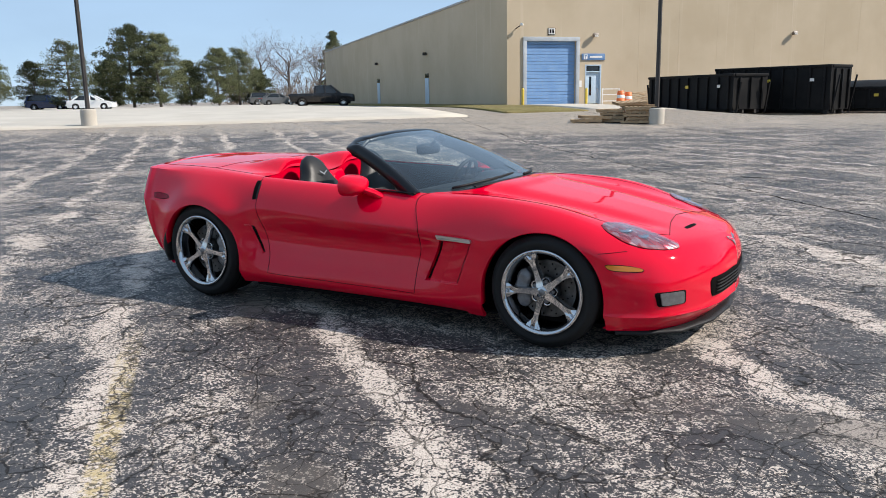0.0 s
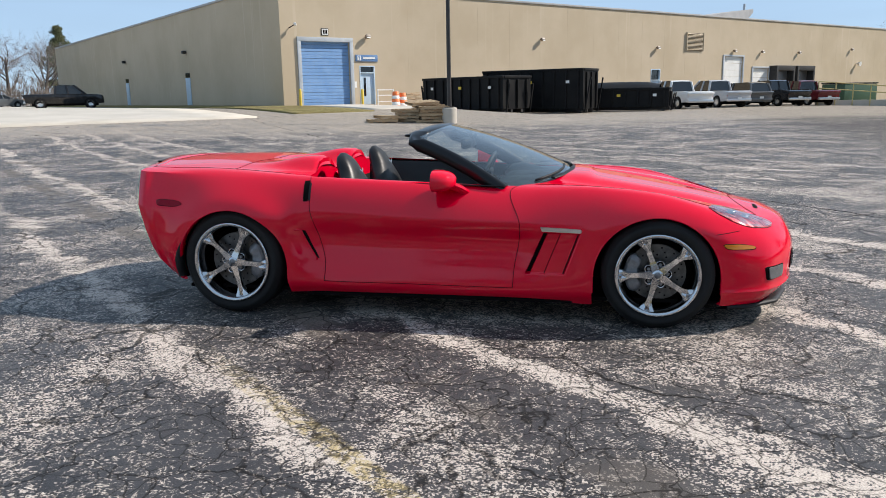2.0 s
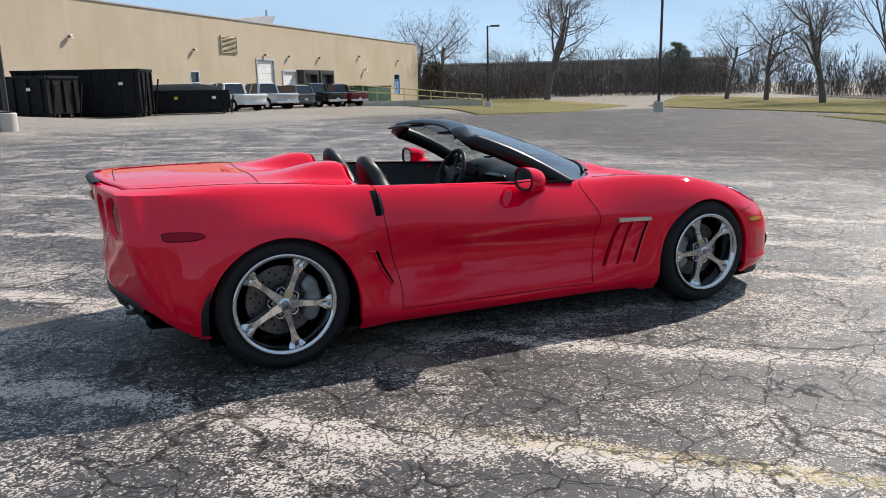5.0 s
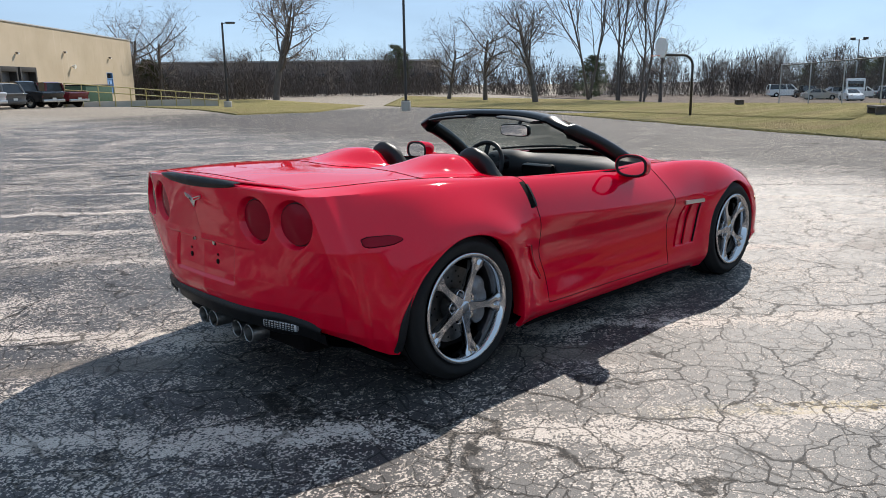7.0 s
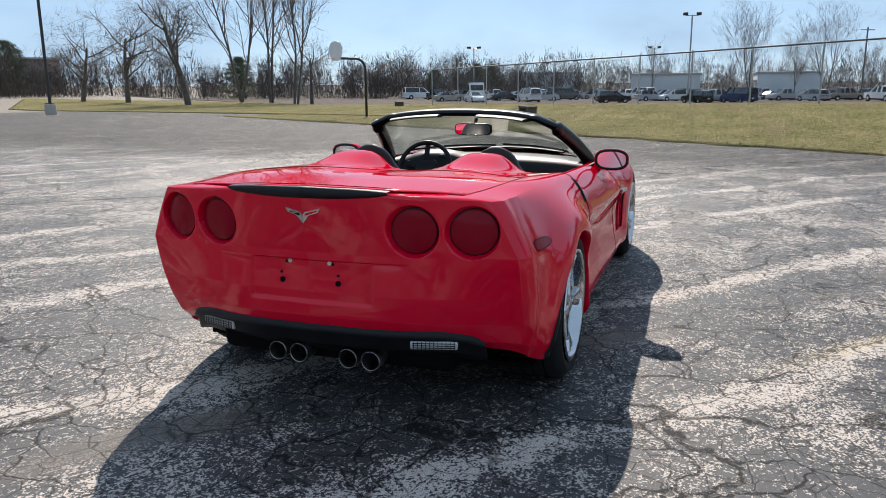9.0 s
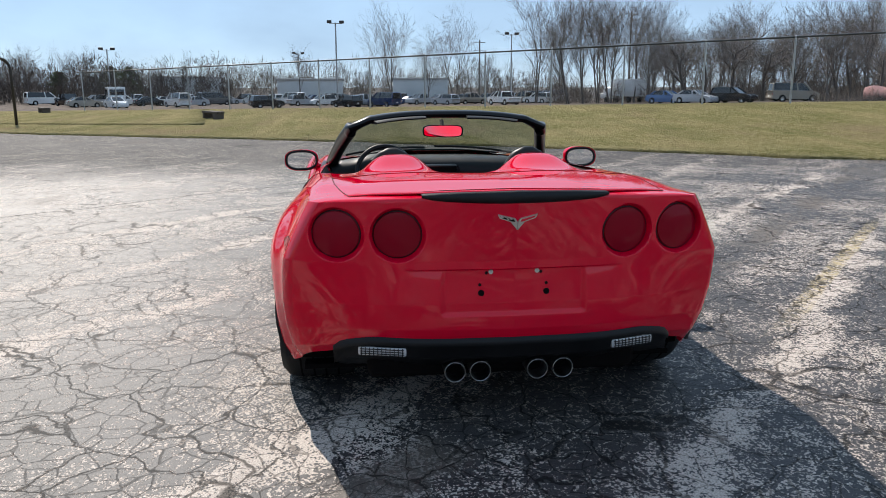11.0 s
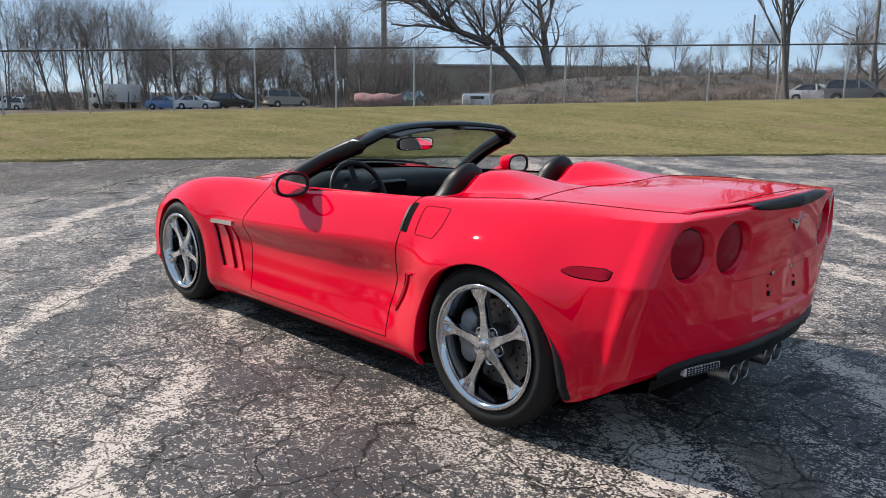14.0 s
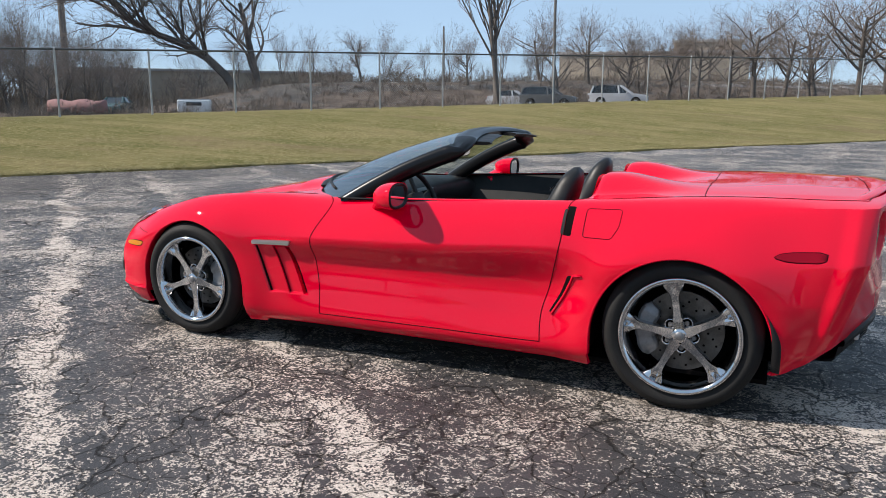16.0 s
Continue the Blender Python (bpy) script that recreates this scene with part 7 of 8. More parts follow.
for k in range(46):
    az = 70 + 35 * (k / 45) + rng.uniform(-0.4, 0.4)
    x, y = placed(REAR_EYE, az, 118 + rng.uniform(-8, 34))
    shape = rng.choice(("sedan", "suv", "sedan", "suv", "pickup", "van"))
    colour = rng.choice(("white", "silver", "black", "grey", "white", "silver", "tan", "white", "navy"))
    m = turned(x, y, rng.choice((35, 215, 125, 305)) + rng.uniform(-6, 6))
    key = (shape, colour)
    if key in protos:
        copy_thing(protos[key], m)
    else:
        protos[key] = vehicle(shape, colour, f"{colour} {shape} in the distant car lot", "car" if shape != "pickup" else "pickup truck", "cars in the distant lot")
        protos[key].matrix_basis = m


def shuttle_bus(x, y, yaw):
    b = empty("shuttle_bus", turned(x, y, yaw), label="white shuttle bus in the distant lot", category="bus")
    part("body", to_mesh(box((6.4, 2.3, 2.2), (-0.6, 0, 1.75), 0.15, seg=3)), PAINTS["white"], b)
    part("cab", to_mesh(box((1.8, 2.0, 1.0), (3.2, 0, 1.1), 0.2, seg=3)), PAINTS["white"], b)
    for s in (1, -1):
        for k in range(5):
            part("window", to_mesh(box((0.85, 0.03, 0.8), (-3.0 + 1.05 * k, s * 1.16, 2.1), 0.05)), CAR_GLASS, b)
        for wx in (-2.2, 2.9):
            v, f = lathe([(0.0001, 0.02), (0.25, 0.02), (0.4, 0.0), (0.42, -0.2)], 18)
            part("wheel", mesh_of("wheel", v, f), RUBBER, b, m=pose(wx, s * 1.1, 0.42, 0, 0, 0 if s > 0 else 180))
    part("windscreen", to_mesh(box((0.04, 1.9, 0.8), (2.62, 0, 2.1), 0.03)), CAR_GLASS, b)


shuttle_bus(*placed(REAR_EYE, 74.1, 122), 200)


def box_truck(x, y, yaw):
    b = empty("box_truck", turned(x, y, yaw), label="white box truck behind the fence", category="truck")
    part("box_body", to_mesh(box((4.6, 2.3, 2.3), (-1.0, 0, 2.05), 0.04)), PAINTS["white"], b)
    part("cab", to_mesh(box((2.0, 2.0, 1.5), (2.4, 0, 1.35), 0.25, seg=3)), PAINTS["white"], b)
    part("windscreen", to_mesh(box((0.7, 2.03, 0.55), (2.7, 0, 1.75), 0.08)), CAR_GLASS, b)
    part("bonnet", to_mesh(box((1.1, 1.8, 0.7), (3.6, 0, 0.95), 0.15, seg=3)), PAINTS["white"], b)
    for k in range(3):
        part("graffiti_panel", to_mesh(box((0.7, 0.02, 0.8), (-2.6 + 1.3 * k, -1.165, 1.7))), PAINTS["silver"], b)
    for s in (1, -1):
        for wx in (-2.2, 2.6):
            v, f = lathe([(0.0001, 0.02), (0.25, 0.02), (0.4, 0.0), (0.42, -0.25)], 18)
            part("wheel", mesh_of("wheel", v, f), RUBBER, b, m=pose(wx, s * 1.1, 0.42, 0, 0, 0 if s > 0 else 180))


box_truck(*placed(REAR_EYE, 110.0, 112), 20)
# covered boat on a trailer, and a white camper shell
x, y = placed(SIDE_EYE, 131.2, 66)
boat = empty("covered_boat", turned(x, y, 200), label="boat under a faded maroon cover", category="boat")
rows = []
for a in np.linspace(-2.3, 2.3, 15):
    w = 0.95 * math.sqrt(max(0.03, 1 - (abs(a) / 2.35) ** 3))
    rows.append([(a, w * math.cos(t), 0.55 + (0.75 + 0.08 * math.sin(a * 3)) * math.sin(t) ** 0.8 if t <= math.pi else 0.4) for t in np.linspace(0, math.pi, 12)] + [(a, -w * 0.7, 0.35), (a, w * 0.7, 0.35)])
v, f = loft(rows)
part("cover", mesh_of("cover", v, f), worn("faded_maroon_canvas", (0.2, 0.09, 0.085), (0.29, 0.16, 0.15), 2, 0.9), boat)
part("trailer_frame", to_mesh(box((4.8, 1.0, 0.12), (0.3, 0, 0.3))), DARKMETAL, boat)
for s in (1, -1):
    part("wheel", to_mesh(rod((-0.4, s * 0.75, 0.3), (-0.4, s * 0.95, 0.3), 0.3, sides=16)), RUBBER, boat)
x, y = placed(SIDE_EYE, 138.7, 64)
cap = empty("camper_shell", turned(x, y, 215), label="white truck camper shell on the ground", category="camper shell")
part("shell", to_mesh(box((2.5, 1.5, 0.95), (0, 0, 0.5), 0.12, seg=3)), PAINTS["white"], cap)
part("roof_lid", to_mesh(box((2.3, 1.4, 0.1), (0, 0, 1.0), 0.04)), PAINTS["silver"], cap)
part("shell_window", to_mesh(box((1.2, 1.52, 0.3), (0, 0, 0.68), 0.05)), CAR_GLASS, cap)


# ---- chain-link fence ----
FENCE_AT, FENCE_WAY = Vector((15.745, -22.395, 0)), Vector((0.599, 0.8006, 0))


def link_mesh():
    m = Mat("chain_link_mesh", (0.25, 0.25, 0.25), 0.5, 0.5)
    n, l = m.n, m.l
    v = m.pos((1, 1, 1), local=True)
    sep = n.new("ShaderNodeSeparateXYZ")
    l.new(v, sep.inputs[0])
    lines = []
    for sgn in ("ADD", "SUBTRACT"):
        d = m.math("PINGPONG", m.math("ADD", m.math(sgn, sep.outputs[0], sep.outputs[2]), 200.0), 0.05)
        lines.append(m.step(d, 0.003, 0.002))
    wire = m.math("MAXIMUM", *lines)
    clear, mixed = n.new("ShaderNodeBsdfTransparent"), n.new("ShaderNodeMixShader")
    l.new(wire, mixed.inputs[0]), l.new(clear.outputs[0], mixed.inputs[1]), l.new(m.p.outputs[0], mixed.inputs[2])
    l.new(mixed.outputs[0], n["Material Output"].inputs[0])
    return m.m


FENCE_TOP = worn("fence_rail", (0.05, 0.05, 0.05), (0.09, 0.09, 0.09), 3, 0.6)
fence = empty("chain_link_fence", label="tall galvanised chain-link fence on the grass bank", category="fence")
SPAN, HEIGHT = 3.05, 2.35
points = []
for k in range(-21, 17):
    p = FENCE_AT + FENCE_WAY * (SPAN * k)
    points.append(Vector((p.x, p.y, gz(p.x, p.y))))
post_me = to_mesh(rod((0, 0, -0.3), (0, 0, HEIGHT), 0.036, sides=8))
cap_me = to_mesh(rod((0, 0, HEIGHT), (0, 0, HEIGHT + 0.06), 0.045, 0.015, 8))
for p in points:
    post = part("post", post_me, GALVANIZED, fence, m=Matrix.Translation(p))
    part("post_cap", cap_me, GALVANIZED, post)
LINKS = link_mesh()
for a, b in zip(points, points[1:]):
    up = Vector((0, 0, HEIGHT))
    part("top_rail", to_mesh(rod(a + up - Vector((0, 0, 0.03)), b + up - Vector((0, 0, 0.03)), 0.034, sides=8)), FENCE_TOP, fence)
    d = b - a
    me = mesh_of("mesh_panel", [(0, 0, 0.03), (d.length, 0, 0.03), (d.length, 0, HEIGHT - 0.05), (0, 0, HEIGHT - 0.05)], [(0, 1, 2, 3)], False)
    yaw = math.atan2(d.y, d.x)
    part("mesh_panel", me, LINKS, fence, m=Matrix.Translation(a) @ Matrix.Rotation(yaw, 4, "Z") @ Matrix.Rotation(-math.asin(d.z / d.length), 4, "Y"))

# ---- far lamp posts ----
for az, dist, top, h in ((89.2, 118, 4.35, 0), (101.9, 135, 3.55, 0), (73.8, 146, 2.35, 0), (86.5, 170, 2.2, 0)):
    x, y = placed(REAR_EYE, az, dist)
    z = gz(x, y)
    high = 1.335 + dist * math.tan(radians(top)) - z
    p = empty("lot_lamp", pose(x, y, z), label="grey lamp post with paired floodlights in the far lot", category="lamp post", group="lamp posts of the far lot")
    part("pole", to_mesh(rod((0, 0, -0.5), (0, 0, high), 0.14, 0.1, 8)), GALVANIZED, p)
    part("crossarm", to_mesh(rod((0.25, -0.9, high - 0.1), (-0.25, 0.9, high - 0.1), 0.05)), GALVANIZED, p)
    for s in (1, -1):
        part("floodlight", to_mesh(box((0.6, 0.7, 0.4), (s * -0.25, s * 0.9, high + 0.12), 0.08)), BRONZE, p)

# ---- utility poles and mast ----
POLE_GREY = worn("grey_pole_surface", (0.11, 0.1, 0.09), (0.19, 0.17, 0.15), 3, 0.9)
# the first and thickest stands for a tall grey steel pole
for eye, az, dist, high, r in ((SIDE_EYE, 130.75, 150, 40, 0.6), (REAR_EYE, 110.3, 160, 17, 0.2), (REAR_EYE, 99.6, 190, 14, 0.2), (SIDE_EYE, 164.5, 75, 12, 0.16), (SIDE_EYE, 156.5, 150, 14, 0.2)):
    x, y = placed(eye, az, dist)
    z = gz(x, y)
    p = empty("utility_pole", pose(x, y, z), label="bare grey utility pole", category="utility pole", group="utility poles")
    part("pole", to_mesh(rod((0, 0, -0.5), (0.1, 0, high), r, r * 0.75, 10)), POLE_GREY, p)
    if dist > 100 and high < 30:
        for dz in (0.6, 2.6):
            part("crossarm", to_mesh(box((0.16, 3.2, 0.16), (0.1, 0, high - dz), turn=Matrix.Rotation(0.5, 4, "Z"))), POLE_GREY, p)
x, y = placed(REAR_EYE, 105.5, 330)
mast = empty("lattice_mast", pose(x, y, gz(x, y)), label="thin lattice radio mast far off", category="mast")
for a in range(3):
    q = Vector((math.cos(2.1 * a), math.sin(2.1 * a), 0)) * 0.8
    part("leg", to_mesh(rod(q - Vector((0, 0, 1)), q * 0.6 + Vector((0, 0, 34)), 0.09, sides=6)), GALVANIZED, mast)
for k in range(12):
    part("ring_brace", to_mesh(box((1.5, 1.3, 0.12), (0, 0, 2.8 * k + 1))), GALVANIZED, mast)

# ---- buildings far off ----
OCHRE = worn("ochre_stucco", (0.3, 0.25, 0.19), (0.38, 0.32, 0.25), 0.3, 0.85)
PALE_WALL = worn("pale_metal_wall", (0.52, 0.54, 0.54), (0.62, 0.63, 0.62), 0.3, 0.7)
BRICKY = worn("brown_brick", (0.13, 0.1, 0.085), (0.19, 0.15, 0.13), 0.3, 0.9)


def far_building(eye, az, dist, size, yaw, wall, label, windows=0, z=None, roof=None):
    """A plain block far away: walls, roof slab with an edge, a row of windows or doors."""
    x, y = placed(eye, az, dist)
    b = empty("distant_building", pose(x, y, gz(x, y) if z is None else z, 0, 0, yaw), label=label, category="building", group="distant buildings")
    part("wall_block", to_mesh(box(size, (0, 0, size[2] / 2 - 0.5), 0.02)), wall, b)
    part("roof", to_mesh(box((size[0] + 0.6, size[1] + 0.6, 0.4), (0, 0, size[2] - 0.3), 0.05)), roof or ROOF, b)
    for k in range(windows):
        w = part("window", to_mesh(box((size[0] / windows * 0.5, 0.12, min(2.2, size[2] * 0.35)), (size[0] * ((k + 0.5) / windows - 0.5), -size[1] / 2 - 0.02, size[2] * 0.45), 0.02)), CAR_GLASS, b)
        w2 = part("window", to_mesh(box((size[0] / windows * 0.5, 0.12, min(2.2, size[2] * 0.35)), (size[0] * ((k + 0.5) / windows - 0.5), size[1] / 2 + 0.02, size[2] * 0.45), 0.02)), CAR_GLASS, b)
    return b


far_building(REAR_EYE, 78.8, 190, (26, 15, 5.4), 10, PALE_WALL, "pale metal shed beyond the far lot", 3)
far_building(REAR_EYE, 87.5, 200, (34, 15, 5.0), 0, PALE_WALL, "long white low building beyond the far lot", 6)
far_building(REAR_EYE, 95.0, 210, (22, 14, 5.2), 0, PALE_WALL, "white low building with a canopy", 4)
far_building(SIDE_EYE, 138.5, 150, (54, 24, 6.2), 50, OCHRE, "large ochre warehouse behind the trees", 0)
far_building(SIDE_EYE, 171.5, 150, (32, 18, 8.8), 5, OCHRE, "ochre stepped building behind the trees", 0)
far_building(SIDE_EYE, 175.0, 148, (11, 12, 10.6), 5, OCHRE, "tall ochre block behind the trees", 0)
far_building((-3.7, -3.2), 33.5, 205, (74, 18, 8.2), -34, BRICKY, "long dark brick office block behind the trees", 16)
far_building((-3.7, -3.2), -71.0, 150, (30, 12, 6.0), 20, PALE_WALL, "pale shed at the lot's end", 4)


# ---- trees ----
BARK = worn("grey_bark", (0.075, 0.062, 0.054), (0.14, 0.12, 0.105), 2.5, 0.95, grain=25, dist=0.02, local=True)
TWIG = worn("brown_twigs", (0.13, 0.105, 0.092), (0.24, 0.2, 0.175), 0.4, 0.95, grain=20, dist=0.01)


def needle_material(name, a, b):
    m = Mat(name, a, 0.8, spec=0.25)
    geo = m.n.new("ShaderNodeNewGeometry").outputs["Random Per Island"]
    m.set("Base Color", m.mix(geo, a, b))
    return m.m


NEEDLES = needle_material("pine_needles", (0.042, 0.054, 0.024), (0.12, 0.128, 0.06))
DRY_BRUSH = needle_material("dry_brush", (0.085, 0.066, 0.053), (0.21, 0.17, 0.14))
DRY_GRASS = needle_material("dry_grass_blades", (0.26, 0.23, 0.1), (0.4, 0.34, 0.18))


class Skin:
    """Gathers tapered strands into one mesh."""

    def __init__(self):
        self.v, self.f = [], []

    def strand(self, pts, radii, sides):
        base = len(self.v)
        side = None
        for i, p in enumerate(pts):
            d = (pts[min(i + 1, len(pts) - 1)] - pts[max(i - 1, 0)]).normalized()
            if side is None:
                side = d.orthogonal().normalized()
            side = (side - d * side.dot(d)).normalized()
            up = d.cross(side)
            for k in range(sides):
                a = 2 * math.pi * k / sides
                self.v.append(p + radii[i] * (math.cos(a) * side + math.sin(a) * up))
        for i in range(len(pts) - 1):
            for k in range(sides):
                a, b = base + i * sides + k, base + i * sides + (k + 1) % sides
                self.f.append((a, b, b + sides, a + sides))

    def sliver(self, pts, radius, q):
        """A twig too fine for a round section."""
        d = (pts[-1] - pts[0]).normalized()
        side = d.orthogonal().normalized()
        side.rotate(Matrix.Rotation(q.uniform(0, 6.283), 3, d))
        side *= radius
        k = len(self.v)
        if len(pts) < 3:
            self.v += [pts[0] - side, pts[0] + side, pts[-1]]
            self.f.append((k, k + 1, k + 2))
            return
        mid = pts[len(pts) // 2]
        self.v += [pts[0] - side, pts[0] + side, mid + side * 0.7, mid - side * 0.7, pts[-1]]
        self.f += [(k, k + 1, k + 2, k + 3), (k + 3, k + 2, k + 4)]

    def mesh(self, name):
        return mesh_of(name, self.v, self.f)


def branch(skin_wood, skin_twig, at, way, length, radius, level, q, bend, spread, last):
    """A limb that wanders, and the limbs that leave it."""
    n = 6 if level < 2 else 4 if level < last else 2
    pts, radii, d = [at.copy()], [radius], way.normalized()
    for i in range(n):
        bend_now = bend * (0.45 if level == 0 else 1.0)
        d = (d + Vector((q.gauss(0, bend_now), q.gauss(0, bend_now), q.gauss(0, bend_now * 0.7) + (0.06 if level else 0.0)))).normalized()
        pts.append(pts[-1] + d * length / n)
        radii.append(radius * (1 - 0.62 * (i + 1) / n) if level < last else radius * (1 - 0.75 * (i + 1) / n))
    if level < 2:
        skin_wood.strand(pts, radii, 8 if level == 0 else 5)
    elif level == 2:
        skin_twig.strand(pts, radii, 3)
    else:
        skin_twig.sliver(pts, max(radius, 0.007), q)
    if level >= last:
        return
    kids = (q.randint(8, 10), q.randint(6, 8), q.randint(5, 6), q.randint(3, 4))[min(level, 3)]
    for k in range(kids):
        t = (0.34 + 0.65 * (k + q.random()) / kids) if level == 0 else q.uniform(0.22, 0.99)
        i = min(int(t * n), n - 1)
        p = pts[i].lerp(pts[i + 1], t * n - i)
        axis = (pts[i + 1] - pts[i]).normalized()
        out = axis.orthogonal()
        out.rotate(Matrix.Rotation(q.uniform(0, 6.283), 3, axis))
        w = (axis * q.uniform(0.55, 1.0) + out.normalized() * q.uniform(0.5, 1.0) * spread).normalized()
        w.z += 0.12
        branch(skin_wood, skin_twig, p, w, length * q.uniform(0.45, 0.72), min(radii[i] * 0.8, (radii[i] * q.uniform(0.42, 0.58)) if level < 2 else q.uniform(0.02, 0.03) if level == 2 else q.uniform(0.013, 0.02)), level + 1, q, bend * 1.15, spread, last)


def bare_tree_mesh(seed, height, spread=1.0, last=4, bend=0.09, stems=1, girth=0.022, trunk=0.6):
    q = random.Random(seed)
    wood, twig = Skin(), Skin()
    for s in range(stems):
        lean = Vector((q.gauss(0, 0.03 + 0.12 * (stems > 1)), q.gauss(0, 0.03 + 0.12 * (stems > 1)), 1))
        branch(wood, twig, Vector((0.25 * s, 0.15 * s, -0.3)), lean, height * trunk, height * girth * (1 if stems == 1 else 0.7), 0, q, bend, spread, last)
    return wood.mesh("trunk_and_limbs"), twig.mesh("twigs")


def tree_proto(seed, height, **kw):
    a, b = bare_tree_mesh(seed, height, **kw)
    a.materials.append(BARK), b.materials.append(TWIG)
    return a, b


def plant_tree(meshes, x, y, scale=1.0, yaw=0.0, label="leafless broad tree with fine grey twigs", group="bare trees", lean=(0, 0)):
    t = empty("bare_tree", pose(x, y, gz(x, y) - 0.05, lean[0], lean[1], yaw), label=label, category="tree", group=group)
    t.scale = (scale,) * 3
    part("trunk", meshes[0], None, t)
    part("twig_crown", meshes[1], None, t)
    return t


BROAD = [tree_proto(s, 13, spread=1.9, bend=0.12, trunk=0.5) for s in (3, 8, 14)]
TALL = [tree_proto(s, 14, spread=0.7, bend=0.08, girth=0.011, stems=2) for s in (22, 31)]
THIN = [tree_proto(s, 12, spread=0.55, last=4, bend=0.1, girth=0.011) for s in (41, 47, 53)]
STEMMY = [tree_proto(s, 10, spread=0.8, last=4, bend=0.12, stems=2, girth=0.014) for s in (61, 67)]

MID_EYE = (-3.75, -3.24)
FRONT_EYE = (-2.56, -4.32)
q = random.Random(5)
# trees beyond the car park's far end
for az, dist, s, kind in ((31.5, 122, 2.05, 0), (21.8, 130, 1.5, 1), (24.0, 134, 1.45, 2), (28.6, 136, 1.0, 0), (44.8, 105, 1.05, 1), (47.5, 95, 1.15, 2), (51.2, 82, 1.25, 0), (55.0, 92, 1.5, 3), (57.0, 94, 1.6, 4), (58.6, 90, 1.45, 3), (60.0, 100, 0.95, 1), (39.0, 160, 1.0, 2), (36.0, 165, 1.1, 1), (65.0, 150, 0.8, 0), (67.5, 160, 0.95, 2), (71.0, 170, 0.9, 1)):
    meshes = (BROAD + TALL)[kind]
    x, y = placed(FRONT_EYE if az < 40 else MID_EYE, az, dist)
    plant_tree(meshes, x, y, s, q.uniform(0, 360), group="bare trees beyond the car park")
for k in range(34):
    x, y = placed(MID_EYE, 14 + 62 * k / 33 + q.uniform(-0.8, 0.8), q.uniform(148, 178))
    plant_tree(q.choice(THIN + BROAD), x, y, q.uniform(0.6, 0.85), q.uniform(0, 360), "leafless tree in the far line of woods", "far line of trees")
# trees over the hall's side and at the left
for az, dist, s, kind in ((-39.5, 150, 1.25, 0), (-41.5, 155, 1.35, 1), (-43.3, 160, 1.3, 2), (-37.8, 160, 1.1, 1), (-36.3, 160, 0.9, 2)):
    x, y = placed((2.97, -4.73), az, dist)
    plant_tree(BROAD[kind], x, y, s, q.uniform(0, 360), group="bare trees left of the hall")
# far lot
for az, dist, s in ((68.8, 190, 0.9), (71.2, 200, 0.75), (80.3, 180, 0.75), (84.0, 190, 0.6), (86.5, 150, 0.9), (93.3, 120, 1.0), (95.8, 140, 0.75), (97.8, 130, 1.0), (103.7, 120, 1.15), (82.4, 210, 0.8), (100.2, 170, 0.9)):
    x, y = placed(REAR_EYE, az, dist)
    plant_tree(q.choice(THIN + TALL), x, y, s, q.uniform(0, 360), group="bare trees beyond the far lot")
# the wood behind the fence
for k in range(44):
    az = 105.5 + 25 * (k / 43) + q.uniform(-0.6, 0.6)
    x, y = placed(REAR_EYE, az, 104 + q.uniform(-4, 40))
    plant_tree(q.choice(THIN + THIN + STEMMY + TALL), x, y, q.uniform(0.75, 1.25) * (1.15 - 0.3 * (az - 105.5) / 25), q.uniform(0, 360), "slender leafless tree in a dense wood", "wood behind the fence")
for k in range(42):
    az = 126 + 62 * (k / 41) + q.uniform(-0.8, 0.8)
    x, y = placed(SIDE_EYE, az, 84 + q.uniform(-8, 40))
    plant_tree(q.choice(THIN + STEMMY + BROAD), x, y, q.uniform(0.5, 0.85), q.uniform(0, 360), "slender leafless tree behind the railway bank", "trees along the railway")
for az, dist, s, kind in ((147.2, 135, 0.95, 1), (152.9, 130, 0.85, 0), (176.5, 72, 0.8, 2), (180.0, 78, 0.9, 1), (184.5, 70, 1.0, 0), (187.5, 66, 1.1, 2), (172.5, 84, 0.75, 0), (167.0, 90, 0.75, 2), (163.5, 96, 0.8, 1), (169.5, 78, 0.8, 1), (174.5, 92, 0.95, 0), (178.2, 62, 0.75, 2), (182.0, 84, 1.0, 1), (186.0, 76, 1.0, 0)):
    x, y = placed(SIDE_EYE, az, dist)
    plant_tree(BROAD[kind], x, y, s, q.uniform(0, 360), group="bare trees along the fence")
for k in range(26):
    x, y = placed(SIDE_EYE, 114 + 20 * (k / 25) + q.uniform(-0.5, 0.5), q.uniform(92, 128))
    plant_tree(q.choice(STEMMY + THIN + BROAD), x, y, q.uniform(0.7, 1.1), q.uniform(0, 360), "slender leafless tree in a dense wood", "wood behind the fence")
# the leaning old tree, its upright twin and the forked trunk at the fence
ex, ey = placed(SIDE_EYE, 142.1, 115)
OLD = 115 / 52
wood, twig = Skin(), Skin()
qq = random.Random(77)
right_way = Vector((math.cos(radians(142.4)), -math.sin(radians(142.4)), 0))
lean_pts = [Vector((0, 0, -0.3)) - right_way * 0.2] + [Vector((0, 0, z)) - right_way * r for r, z in ((0.4, 0.8), (1.1, 2.0), (2.2, 3.1), (3.6, 3.9), (5.2, 4.5), (6.6, 5.3), (7.6, 6.4), (8.4, 7.6))]
wood.strand(lean_pts, [0.34, 0.31, 0.28, 0.25, 0.22, 0.18, 0.14, 0.1, 0.06], 9)
